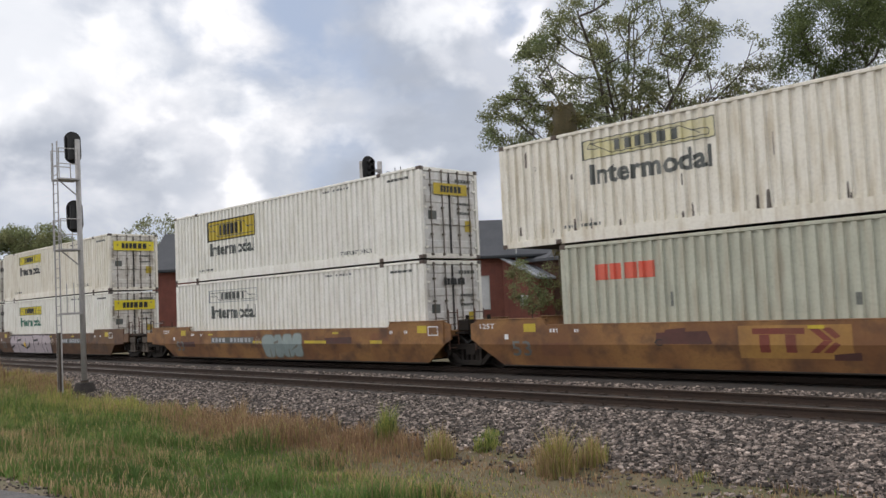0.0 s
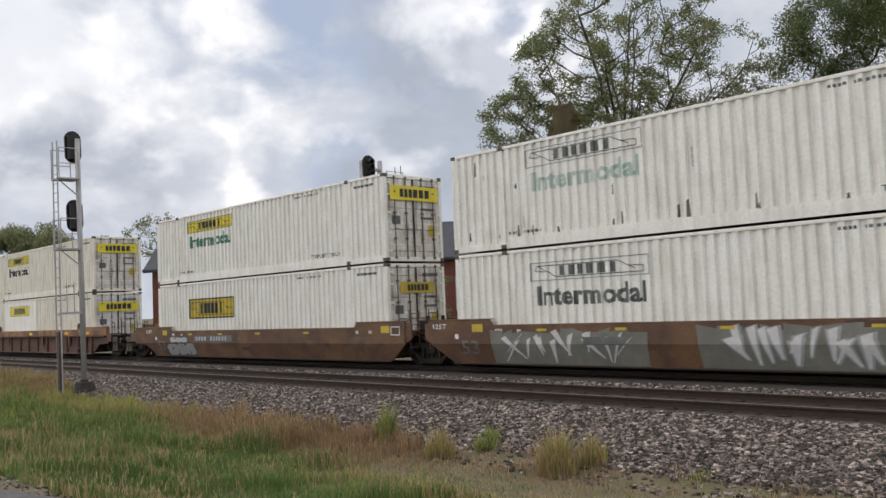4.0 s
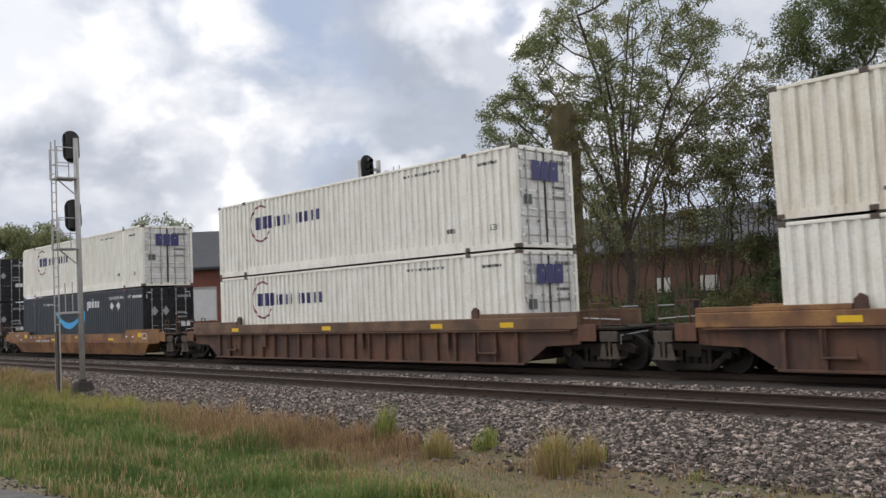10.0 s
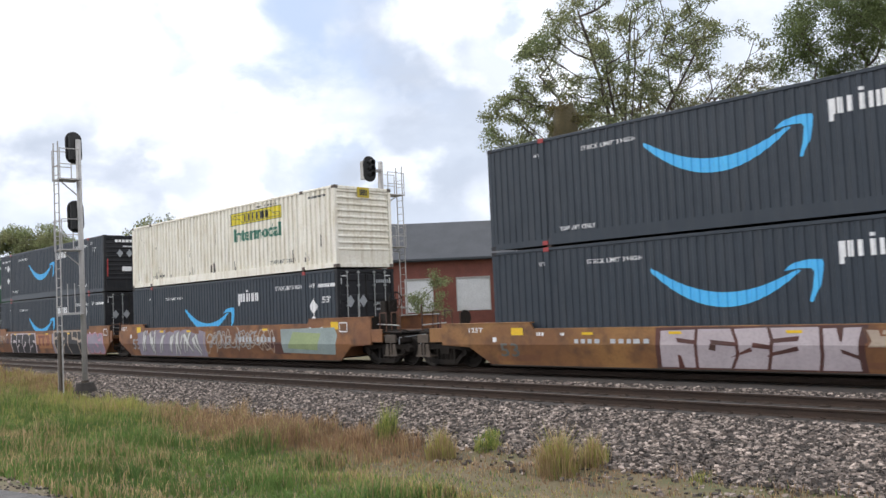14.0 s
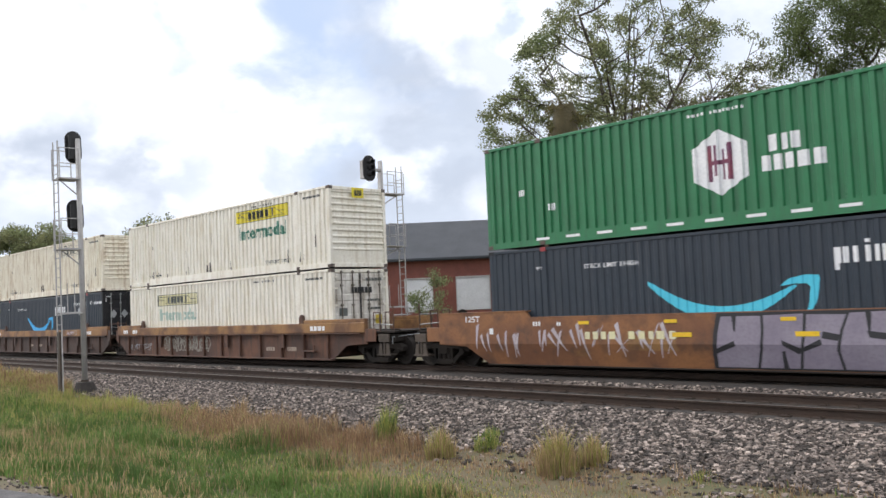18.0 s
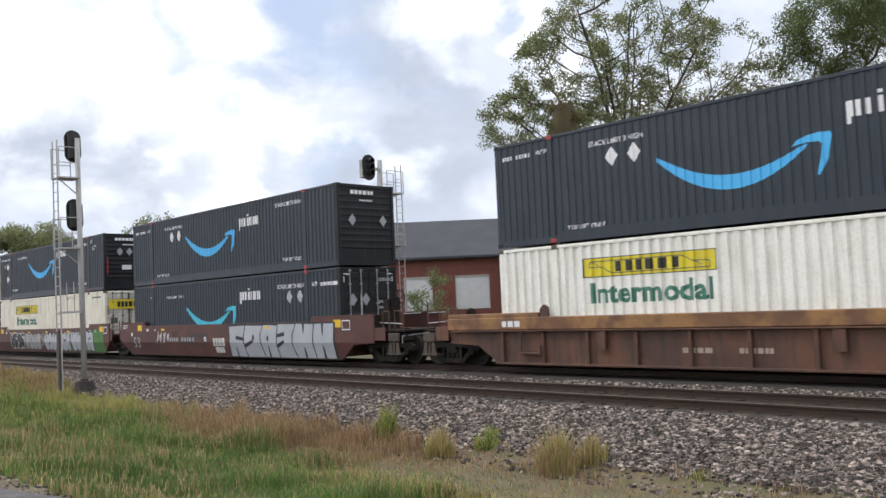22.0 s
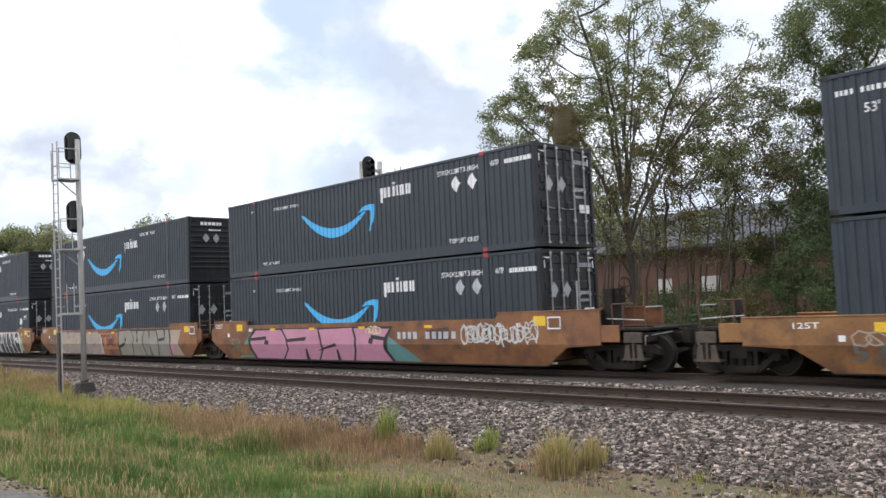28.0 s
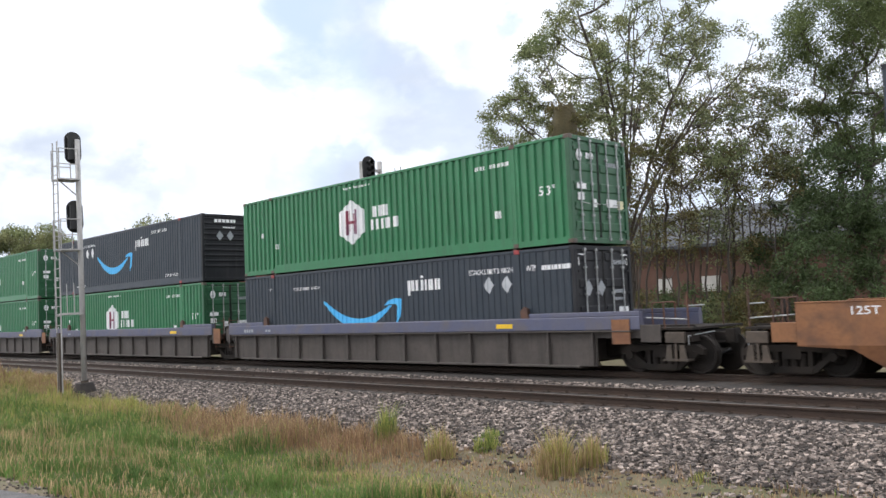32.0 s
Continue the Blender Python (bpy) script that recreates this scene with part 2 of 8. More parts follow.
RUST = (0.16, 0.065, 0.03)
GRIME = (0.09, 0.075, 0.06)
M = {
    "white": mat("white_paint", (0.89, 0.88, 0.82), (0.81, 0.80, 0.72), 0.5, dirt=(0.42, 0.36, 0.27), dirt_amount=0.32, streak=True, bump=0.05),
    "cream": mat("cream_paint", (0.85, 0.82, 0.73), (0.78, 0.74, 0.63), 0.55, dirt=(0.44, 0.35, 0.21), dirt_amount=0.5, streak=True, bump=0.06),
    "old_white": mat("old_white_paint", (0.82, 0.78, 0.66), (0.72, 0.66, 0.53), 0.6, dirt=(0.36, 0.23, 0.11), dirt_amount=0.7, streak=True, bump=0.08),
    "pale_green": mat("pale_grey_green_paint", (0.52, 0.53, 0.43), (0.45, 0.46, 0.37), 0.55, dirt=(0.30, 0.22, 0.14), dirt_amount=0.45, streak=True, bump=0.06),
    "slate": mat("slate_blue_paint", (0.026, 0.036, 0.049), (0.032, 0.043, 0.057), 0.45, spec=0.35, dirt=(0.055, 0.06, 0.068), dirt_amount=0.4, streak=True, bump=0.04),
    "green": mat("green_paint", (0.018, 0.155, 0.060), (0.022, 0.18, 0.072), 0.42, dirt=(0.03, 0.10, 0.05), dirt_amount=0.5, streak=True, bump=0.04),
    "rust_white": mat("rust_streaked_white", (0.70, 0.60, 0.50), (0.52, 0.37, 0.28), 0.65, scale=1.4, dirt=(0.24, 0.11, 0.06), dirt_amount=0.95, streak=True, bump=0.08),
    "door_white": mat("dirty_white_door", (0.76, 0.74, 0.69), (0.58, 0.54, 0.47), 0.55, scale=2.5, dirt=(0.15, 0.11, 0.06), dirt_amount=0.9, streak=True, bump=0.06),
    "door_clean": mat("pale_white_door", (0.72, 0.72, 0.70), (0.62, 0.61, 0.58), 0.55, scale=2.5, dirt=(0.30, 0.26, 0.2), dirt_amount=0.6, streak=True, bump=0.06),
    # slate paint with the end faces' shade put into its colour; also dark castings
    "slate_shaded": mat("shaded_slate_end", (0.010, 0.011, 0.014), (0.016, 0.017, 0.021), 0.5, spec=0.3, dirt=(0.04, 0.04, 0.042), dirt_amount=0.35, streak=True, bump=0.04),
    # the container green darkened by about half, as shade on the end faces
    "green_shaded": mat("shaded_green_end", (0.014, 0.085, 0.034), (0.018, 0.10, 0.042), 0.42, dirt=(0.02, 0.05, 0.03), dirt_amount=0.5, streak=True, bump=0.04),
    "galv": mat("galvanised_steel", (0.42, 0.43, 0.43), (0.32, 0.33, 0.33), 0.45, metal=0.6, bump=0.05),
    "door_rod": mat("dirty_steel_rod", (0.20, 0.175, 0.145), (0.11, 0.09, 0.07), 0.55, metal=0.3, bump=0.05),
    "seal": mat("black_rubber_seal", (0.02, 0.02, 0.02), rough=0.8),
    "casting": mat("worn_steel_casting", (0.13, 0.115, 0.10), (0.075, 0.055, 0.045), 0.6, dirt=(0.09, 0.045, 0.025), dirt_amount=0.6),
    "yellow": mat("yellow_decal", (0.78, 0.66, 0.035), (0.70, 0.57, 0.03), 0.45, dirt=(0.45, 0.36, 0.08), dirt_amount=0.45, streak=True, bump=0.03),
    "gold": mat("weathered_gold_decal", (0.60, 0.46, 0.035), (0.50, 0.37, 0.04), 0.5, dirt=(0.28, 0.2, 0.07), dirt_amount=0.5, streak=True, bump=0.03),
    "faded": mat("faded_decal", (0.72, 0.66, 0.34), (0.66, 0.62, 0.44), 0.55, dirt=(0.45, 0.42, 0.32), dirt_amount=0.4, streak=True, bump=0.03),
    "ink": mat("black_decal", (0.022, 0.024, 0.026), rough=0.5, bump=0.0),
    "ink_soft": mat("weathered_black_decal", (0.07, 0.08, 0.075), (0.16, 0.17, 0.16), 0.55, bump=0.0),
    "ink_green": mat("green_lettering", (0.03, 0.17, 0.11), (0.10, 0.24, 0.18), 0.5, bump=0.0),
    "ink_pale": mat("faded_green_lettering", (0.36, 0.50, 0.43), (0.52, 0.60, 0.54), 0.55, bump=0.0),
    "navy": mat("navy_decal", (0.03, 0.035, 0.13), (0.05, 0.05, 0.16), 0.5, bump=0.0),
    "ring": mat("dark_red_decal", (0.28, 0.05, 0.07), (0.12, 0.04, 0.10), 0.5, bump=0.0),
    "crimson": mat("crimson_paint", (0.40, 0.035, 0.035), (0.28, 0.035, 0.035), 0.45, bump=0.0),
    "red": mat("red_decal", (0.72, 0.11, 0.06), (0.66, 0.17, 0.12), 0.5, bump=0.0),
    "decal_white": mat("white_decal", (0.82, 0.82, 0.82), (0.72, 0.73, 0.74), 0.5, bump=0.0),
    "decal_silver": mat("worn_silver_decal", (0.50, 0.52, 0.54), (0.36, 0.38, 0.40), 0.5, bump=0.0),
    "decal_grey": mat("grey_decal", (0.34, 0.36, 0.38), (0.24, 0.26, 0.28), 0.55, bump=0.0),
    "blue": mat("bright_blue_decal", (0.055, 0.42, 0.80), (0.065, 0.46, 0.82), 0.45, bump=0.0),
    "teal": mat("teal_decal", (0.06, 0.50, 0.66), (0.07, 0.54, 0.70), 0.45, bump=0.0),
    "car_yellow": mat("faded_yellow_car_paint", (0.30, 0.150, 0.050), (0.19, 0.085, 0.034), 0.65, scale=0.7, contrast=(0.40, 0.62), dirt=(0.085, 0.042, 0.026), dirt_amount=0.85, bump=0.1),
    "car_orange": mat("orange_car_paint", (0.27, 0.118, 0.045), (0.17, 0.072, 0.034), 0.65, scale=0.7, contrast=(0.40, 0.62), dirt=(0.08, 0.042, 0.028), dirt_amount=0.85, bump=0.1),
    "car_brown": mat("red_brown_car_paint", (0.118, 0.043, 0.034), (0.076, 0.030, 0.025), 0.6, scale=0.7, contrast=(0.40, 0.62), dirt=(0.062, 0.038, 0.03), dirt_amount=0.75, bump=0.1),
    "car_rust": mat("rusty_brown_car_steel", (0.072, 0.037, 0.027), (0.135, 0.06, 0.034), 0.7, scale=0.9, contrast=(0.42, 0.62), dirt=(0.04, 0.028, 0.023), dirt_amount=0.8, streak=True, bump=0.12),
    "car_umber": mat("dark_umber_car_steel", (0.058, 0.036, 0.029), (0.09, 0.048, 0.034), 0.7, scale=0.9, contrast=(0.42, 0.62), dirt=(0.034, 0.026, 0.022), dirt_amount=0.8, streak=True, bump=0.12),
    "car_sill": mat("ochre_sill_paint", (0.30, 0.155, 0.055), (0.17, 0.08, 0.036), 0.6, scale=1.1, contrast=(0.42, 0.6), dirt=(0.085, 0.045, 0.03), dirt_amount=0.7, bump=0.1),
    "car_gilt": mat("cleaner_yellow_car_paint", (0.40, 0.225, 0.06), (0.33, 0.17, 0.05), 0.6, scale=0.9, dirt=(0.2, 0.1, 0.045), dirt_amount=0.6, bump=0.06),
    "car_ochre": mat("dull_ochre_car_paint", (0.165, 0.088, 0.040), (0.105, 0.052, 0.028), 0.65, scale=0.7, contrast=(0.40, 0.62), dirt=(0.06, 0.034, 0.024), dirt_amount=0.8, bump=0.1),
    "car_tan": mat("brown_sill_paint", (0.17, 0.098, 0.056), (0.11, 0.062, 0.038), 0.65, scale=1.1, contrast=(0.42, 0.6), dirt=(0.06, 0.04, 0.03), dirt_amount=0.7, bump=0.1),
    "car_blue": mat("blue_grey_sill_paint", (0.075, 0.085, 0.15), (0.10, 0.10, 0.14), 0.55, dirt=(0.12, 0.10, 0.09), dirt_amount=0.6, bump=0.08),
    "car_grey": mat("grey_brown_car_steel", (0.075, 0.062, 0.054), (0.05, 0.042, 0.037), 0.7, dirt=(0.03, 0.025, 0.022), dirt_amount=0.6, streak=True, bump=0.1),
    "under": mat("dark_running_gear_steel", (0.016, 0.013, 0.011), (0.028, 0.021, 0.017), 0.8, spec=0.3, dirt=(0.028, 0.021, 0.016), dirt_amount=0.4, bump=0.15),
    "frame_steel": mat("brown_truck_steel", (0.014, 0.011, 0.009), (0.024, 0.018, 0.014), 0.8, spec=0.3, dirt=(0.026, 0.020, 0.015), dirt_amount=0.5, bump=0.15),
    "wheel": mat("wheel_steel", (0.016, 0.013, 0.011), (0.026, 0.020, 0.016), 0.75, spec=0.3),
    "safety": mat("yellow_reflector", (0.80, 0.52, 0.02), (0.72, 0.45, 0.02), 0.4, bump=0.0),
    "spray_white": mat("white_spray_paint", (0.62, 0.62, 0.60), (0.48, 0.48, 0.47), 0.6, bump=0.0),
    "spray_grey": mat("silver_spray_paint", (0.34, 0.34, 0.34), (0.25, 0.25, 0.25), 0.5, bump=0.0),
    "spray_black": mat("black_spray_paint", (0.025, 0.025, 0.028), rough=0.6, bump=0.0),
    "spray_pink": mat("pink_spray_paint", (0.55, 0.26, 0.34), (0.46, 0.20, 0.30), 0.6, bump=0.0),
    "spray_purple": mat("purple_spray_paint", (0.095, 0.065, 0.16), (0.18, 0.13, 0.23), 0.6, bump=0.0),
    "spray_teal": mat("teal_spray_paint", (0.115, 0.265, 0.255), (0.085, 0.20, 0.20), 0.6, bump=0.0),
    "spray_cream": mat("beige_spray_paint", (0.40, 0.32, 0.25), (0.32, 0.25, 0.20), 0.6, bump=0.0),
    "spray_mauve": mat("pale_mauve_spray_paint", (0.50, 0.44, 0.46), (0.40, 0.34, 0.36), 0.6, bump=0.0),
    "spray_mist": mat("pale_teal_grey_spray_paint", (0.30, 0.36, 0.35), (0.22, 0.28, 0.27), 0.6, bump=0.0),
    "spray_silver": mat("bright_silver_spray_paint", (0.46, 0.48, 0.51), (0.36, 0.38, 0.41), 0.5, scale=0.9, bump=0.0),
    "spray_moss": mat("grey_green_spray_paint", (0.20, 0.20, 0.165), (0.13, 0.13, 0.11), 0.6, bump=0.0),
    "spray_leaf": mat("green_spray_paint", (0.07, 0.20, 0.05), (0.05, 0.14, 0.04), 0.6, bump=0.0),
    "spray_stone": mat("beige_grey_spray_paint", (0.30, 0.275, 0.23), (0.23, 0.21, 0.175), 0.6, bump=0.0),
    "spray_lilac": mat("grey_lilac_spray_paint", (0.28, 0.25, 0.30), (0.20, 0.17, 0.22), 0.6, bump=0.0),
    "sign_red": mat("faded_red_sign_paint", (0.22, 0.05, 0.032), (0.16, 0.045, 0.03), 0.6, dirt=(0.2, 0.1, 0.05), dirt_amount=0.4, bump=0.0),
    "spray_lime": mat("pale_green_spray_paint", (0.31, 0.38, 0.19), (0.25, 0.32, 0.16), 0.6, bump=0.0),
    "spray_orange": mat("orange_spray_paint", (0.40, 0.18, 0.07), (0.33, 0.14, 0.055), 0.6, bump=0.0),
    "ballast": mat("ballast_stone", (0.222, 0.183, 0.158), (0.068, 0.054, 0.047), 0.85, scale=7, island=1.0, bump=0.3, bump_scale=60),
    # dark as oily stone, with the shade beneath the train put into the colour
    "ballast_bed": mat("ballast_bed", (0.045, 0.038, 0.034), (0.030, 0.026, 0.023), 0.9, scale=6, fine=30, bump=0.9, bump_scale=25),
    "tie": mat("weathered_timber_sleeper", (0.055, 0.039, 0.029), (0.036, 0.026, 0.020), 0.85, scale=3, vary=0.3, bump=0.4),
    "rail": mat("brown_rail_steel", (0.052, 0.031, 0.021), (0.034, 0.022, 0.016), 0.7, metal=0.3, bump=0.1),
    "rail_head": mat("worn_rail_head", (0.20, 0.17, 0.15), (0.12, 0.095, 0.08), 0.42, metal=0.6, bump=0.05),
    "ground": mat("grassy_soil", (0.155, 0.115, 0.070), (0.095, 0.095, 0.045), 0.95, scale=1.3, fine=8, dirt=(0.075, 0.085, 0.03), dirt_amount=0.7, bump=0.7, bump_scale=12),
    "gravel": mat("grey_road_gravel", (0.13, 0.125, 0.125), (0.075, 0.072, 0.072), 0.9, scale=7, fine=40, bump=0.7, bump_scale=40),
    "blade_green": mat("green_grass", (0.145, 0.235, 0.065), (0.080, 0.140, 0.038), 0.7, scale=0.45, fine=2.5, island=0.3, bump=0.0, spec=0.25, dirt=(0.34, 0.36, 0.12), dirt_amount=0.35, thin=0.45),
    "blade_yellow": mat("yellow_green_grass", (0.40, 0.39, 0.12), (0.30, 0.31, 0.10), 0.75, scale=0.5, fine=2.5, island=0.3, bump=0.0, spec=0.2, thin=0.45),
    "blade_dry": mat("dry_grass", (0.48, 0.35, 0.20), (0.36, 0.26, 0.145), 0.8, scale=0.5, fine=2.5, island=0.35, bump=0.0, spec=0.2, thin=0.4),
    "blade_red": mat("reddish_weeds", (0.33, 0.205, 0.125), (0.25, 0.165, 0.10), 0.8, scale=0.6, fine=2.5, island=0.35, bump=0.0, spec=0.2, thin=0.4),
    "leaf": mat("tree_leaf", (0.185, 0.235, 0.105), (0.25, 0.25, 0.125), 0.6, scale=0.5, fine=3, island=0.45, bump=0.0, spec=0.3, thin=0.4),
    "leaf_dark": mat("dark_leaf", (0.105, 0.150, 0.066), (0.08, 0.115, 0.048), 0.6, scale=0.5, fine=3, island=0.45, bump=0.0, spec=0.3, thin=0.4),
    "leaf_mid": mat("green_leaf", (0.165, 0.205, 0.078), (0.115, 0.15, 0.06), 0.6, scale=0.5, fine=3, island=0.45, bump=0.0, spec=0.3, thin=0.4),
    "leaf_olive": mat("olive_leaf", (0.14, 0.14, 0.055), (0.16, 0.12, 0.055), 0.65, scale=0.5, fine=3, island=0.45, bump=0.0, spec=0.3, thin=0.4),
    "bark": mat("grey_brown_bark", (0.10, 0.08, 0.065), (0.06, 0.05, 0.042), 0.9, scale=3, bump=0.8, bump_scale=18),
    "ivy_bark": mat("mossy_bark", (0.085, 0.066, 0.029), (0.055, 0.047, 0.022), 0.95, scale=2, bump=1.0, bump_scale=14),
    "signal_black": mat("black_signal_paint", (0.012, 0.012, 0.013), rough=0.55, bump=0.03),
    "pale_step": mat("worn_pale_step_paint", (0.075, 0.058, 0.043), (0.042, 0.032, 0.025), 0.7, scale=4, dirt=(0.1, 0.07, 0.05), dirt_amount=0.6),
    "signal_silver": mat("aluminium_paint", (0.42, 0.41, 0.40), (0.33, 0.32, 0.31), 0.55, bump=0.05),
    "concrete": mat("concrete", (0.20, 0.185, 0.165), (0.15, 0.135, 0.12), 0.9, bump=0.3),
    "brick": mat("red_brick", (0.24, 0.085, 0.062), (0.19, 0.068, 0.052), 0.85, scale=1.2, fine=9, dirt=(0.14, 0.06, 0.05), dirt_amount=0.5, bump=0.3),
    "shed_brick": mat("weathered_brown_brick", (0.13, 0.068, 0.05), (0.10, 0.055, 0.042), 0.9, scale=1.2, fine=9, bump=0.3),
    "roof": mat("dark_grey_roof", (0.065, 0.07, 0.08), (0.05, 0.055, 0.063), 0.8, scale=0.8, bump=0.2),
    "shed_roof": mat("grey_shingle_roof", (0.085, 0.09, 0.10), (0.065, 0.07, 0.078), 0.85, scale=0.6, bump=0.1),
    "garage_white": mat("white_door_paint", (0.78, 0.79, 0.80), (0.70, 0.71, 0.72), 0.5, bump=0.03),
    "tin_roof": mat("pale_tin_roof", (0.40, 0.43, 0.47), (0.30, 0.32, 0.36), 0.5, metal=0.2, scale=0.8, dirt=(0.2, 0.17, 0.14), dirt_amount=0.5, bump=0.05),
    "trim": mat("pale_trim", (0.55, 0.54, 0.52), rough=0.6),
    "glass": mat("dark_window_glass", (0.02, 0.024, 0.028), rough=0.12, bump=0.0, spec=0.6),
}
LENS = mat("dark_signal_lens", (0.02, 0.02, 0.02), rough=0.15, bump=0.0)


# ---------------------------------------------------------------- mesh helpers
class Shape:
    """Collects vertices and faces for one mesh."""

    def __init__(self):
        self.v, self.f = [], []

    def add(self, verts, faces):
        n = len(self.v)
        self.v += [tuple(p) for p in verts]
        self.f += [tuple(i + n for i in q) for q in faces]
        return self

    def box(self, x0, x1, y0, y1, z0, z1, c=0.0):
        """A box; with c its long edges (along its longest side) are chamfered."""
        if c:
            d = (x1 - x0, y1 - y0, z1 - z0)
            ax = d.index(max(d))
            lo, hi = [(x0, x1), (y0, y1), (z0, z1)][ax]
            (a0, a1), (b0, b1) = [r for i, r in enumerate([(x0, x1), (y0, y1), (z0, z1)]) if i != ax]
            ring = [(a0 + c, b0), (a1 - c, b0), (a1, b0 + c), (a1, b1 - c), (a1 - c, b1), (a0 + c, b1), (a0, b1 - c), (a0, b0 + c)]

            def place(a, b, w):
                p = [a, b]
                p.insert(ax, w)
                return p
            vs = [place(a, b, lo) for a, b in ring] + [place(a, b, hi) for a, b in ring]
            fs = [(i, (i + 1) % 8, 8 + (i + 1) % 8, 8 + i) for i in range(8)] + [tuple(range(7, -1, -1)), tuple(range(8, 16))]
            return self.add(vs, fs)
        vs = [(x0, y0, z0), (x1, y0, z0), (x1, y1, z0), (x0, y1, z0), (x0, y0, z1), (x1, y0, z1), (x1, y1, z1), (x0, y1, z1)]
        return self.add(vs, [(3, 2, 1, 0), (4, 5, 6, 7), (0, 1, 5, 4), (1, 2, 6, 5), (2, 3, 7, 6), (3, 0, 4, 7)])

    def rod(self, p0, p1, r0, r1=None, n=8, caps=True):
        p0, p1 = Vector(p0), Vector(p1)
        r1 = r0 if r1 is None else r1
        d = (p1 - p0).normalized()
        u = d.orthogonal().normalized()
        w = d.cross(u)
        vs = []
        for p, r in ((p0, r0), (p1, r1)):
            for i in range(n):
                a = 2 * math.pi * i / n
                vs.append(p + (u * math.cos(a) + w * math.sin(a)) * r)
        fs = [(i, (i + 1) % n, n + (i + 1) % n, n + i) for i in range(n)]
        if caps:
            fs += [tuple(range(n - 1, -1, -1)), tuple(range(n, 2 * n))]
        return self.add(vs, fs)

    def prism(self, poly, y0, y1):
        """A plate: an outline in x and z, drawn out from y0 to y1."""
        n = len(poly)
        vs = [(x, y0, z) for x, z in poly] + [(x, y1, z) for x, z in poly]
        fs = [tuple(range(n)), tuple(range(2 * n - 1, n - 1, -1))] + [(i, n + i, n + (i + 1) % n, (i + 1) % n) for i in range(n)]
        return self.add(vs, fs)

    def loft(self, rings):
        n = len(rings[0])
        k = len(self.v)
        for r in rings:
            self.v += [tuple(p) for p in r]
        for j in range(len(rings) - 1):
            for i in range(n):
                self.f.append((k + j * n + i, k + j * n + (i + 1) % n, k + (j + 1) * n + (i + 1) % n, k + (j + 1) * n + i))
        self.f += [tuple(k + i for i in range(n - 1, -1, -1)), tuple(k + (len(rings) - 1) * n + i for i in range(n))]
        return self

    def mesh(self, name, material, smooth=False, fix=True):
        me = bpy.data.meshes.new(name)
        me.from_pydata(self.v, [], self.f)
        if fix and len(self.f) < 20000:
            bm = bmesh.new()
            bm.from_mesh(me)
            bmesh.ops.recalc_face_normals(bm, faces=bm.faces)
            bm.to_mesh(me)
            bm.free()
        me.materials.append(material)
        if smooth:
            me.shade_smooth()
        return me


def part(name, shape, material, parent, label="", smooth=False):
    """Links a shape, a bmesh or a mesh as one mesh object under a thing or part."""
    if isinstance(shape, Shape):
        shape = shape.mesh(name, material, smooth)
    elif isinstance(shape, bmesh.types.BMesh):
        me = bpy.data.meshes.new(name)
        shape.to_mesh(me)
        shape.free()
        me.materials.append(material)
        shape = me
    ob = new(name, shape)
    ob.parent = parent
    if label:
        tagged(ob, label)
    return ob


def thing(name, label, category, group="", kind=""):
    return tagged(new(name), label, category, group, kind)


# ---------------------------------------------------------------- ground and tracks
def profile(y):
    """Height of the ground across the line (y away from the camera)."""
    pts = [(-60, 0.25), (-19, 0.22), (-16, 0.02), (-13.5, -0.5), (-11, -0.66), (-9.2, -0.62), (-8.4, -0.46), (-7.3, -0.27), (-6.2, -0.17),
           (-2.4, -0.17), (2.0, -0.17), (3.2, -0.45), (6.0, -0.5), (40, -0.3), (3000, 0.0)]
    for (a, za), (b, zb) in zip(pts, pts[1:]):
        if a <= y <= b:
            return za + (zb - za) * (y - a) / (b - a)
    return 0.25


def ground_height(x, y):
    z = profile(y)
    if y < -7.6:
        z += 0.05 * noise.noise(Vector((x * 0.5, y * 0.5, 0))) * min(1, (-7.6 - y)) * (1 if y > -15 else max(0.0, 1 - (-15 - y)))
    return z


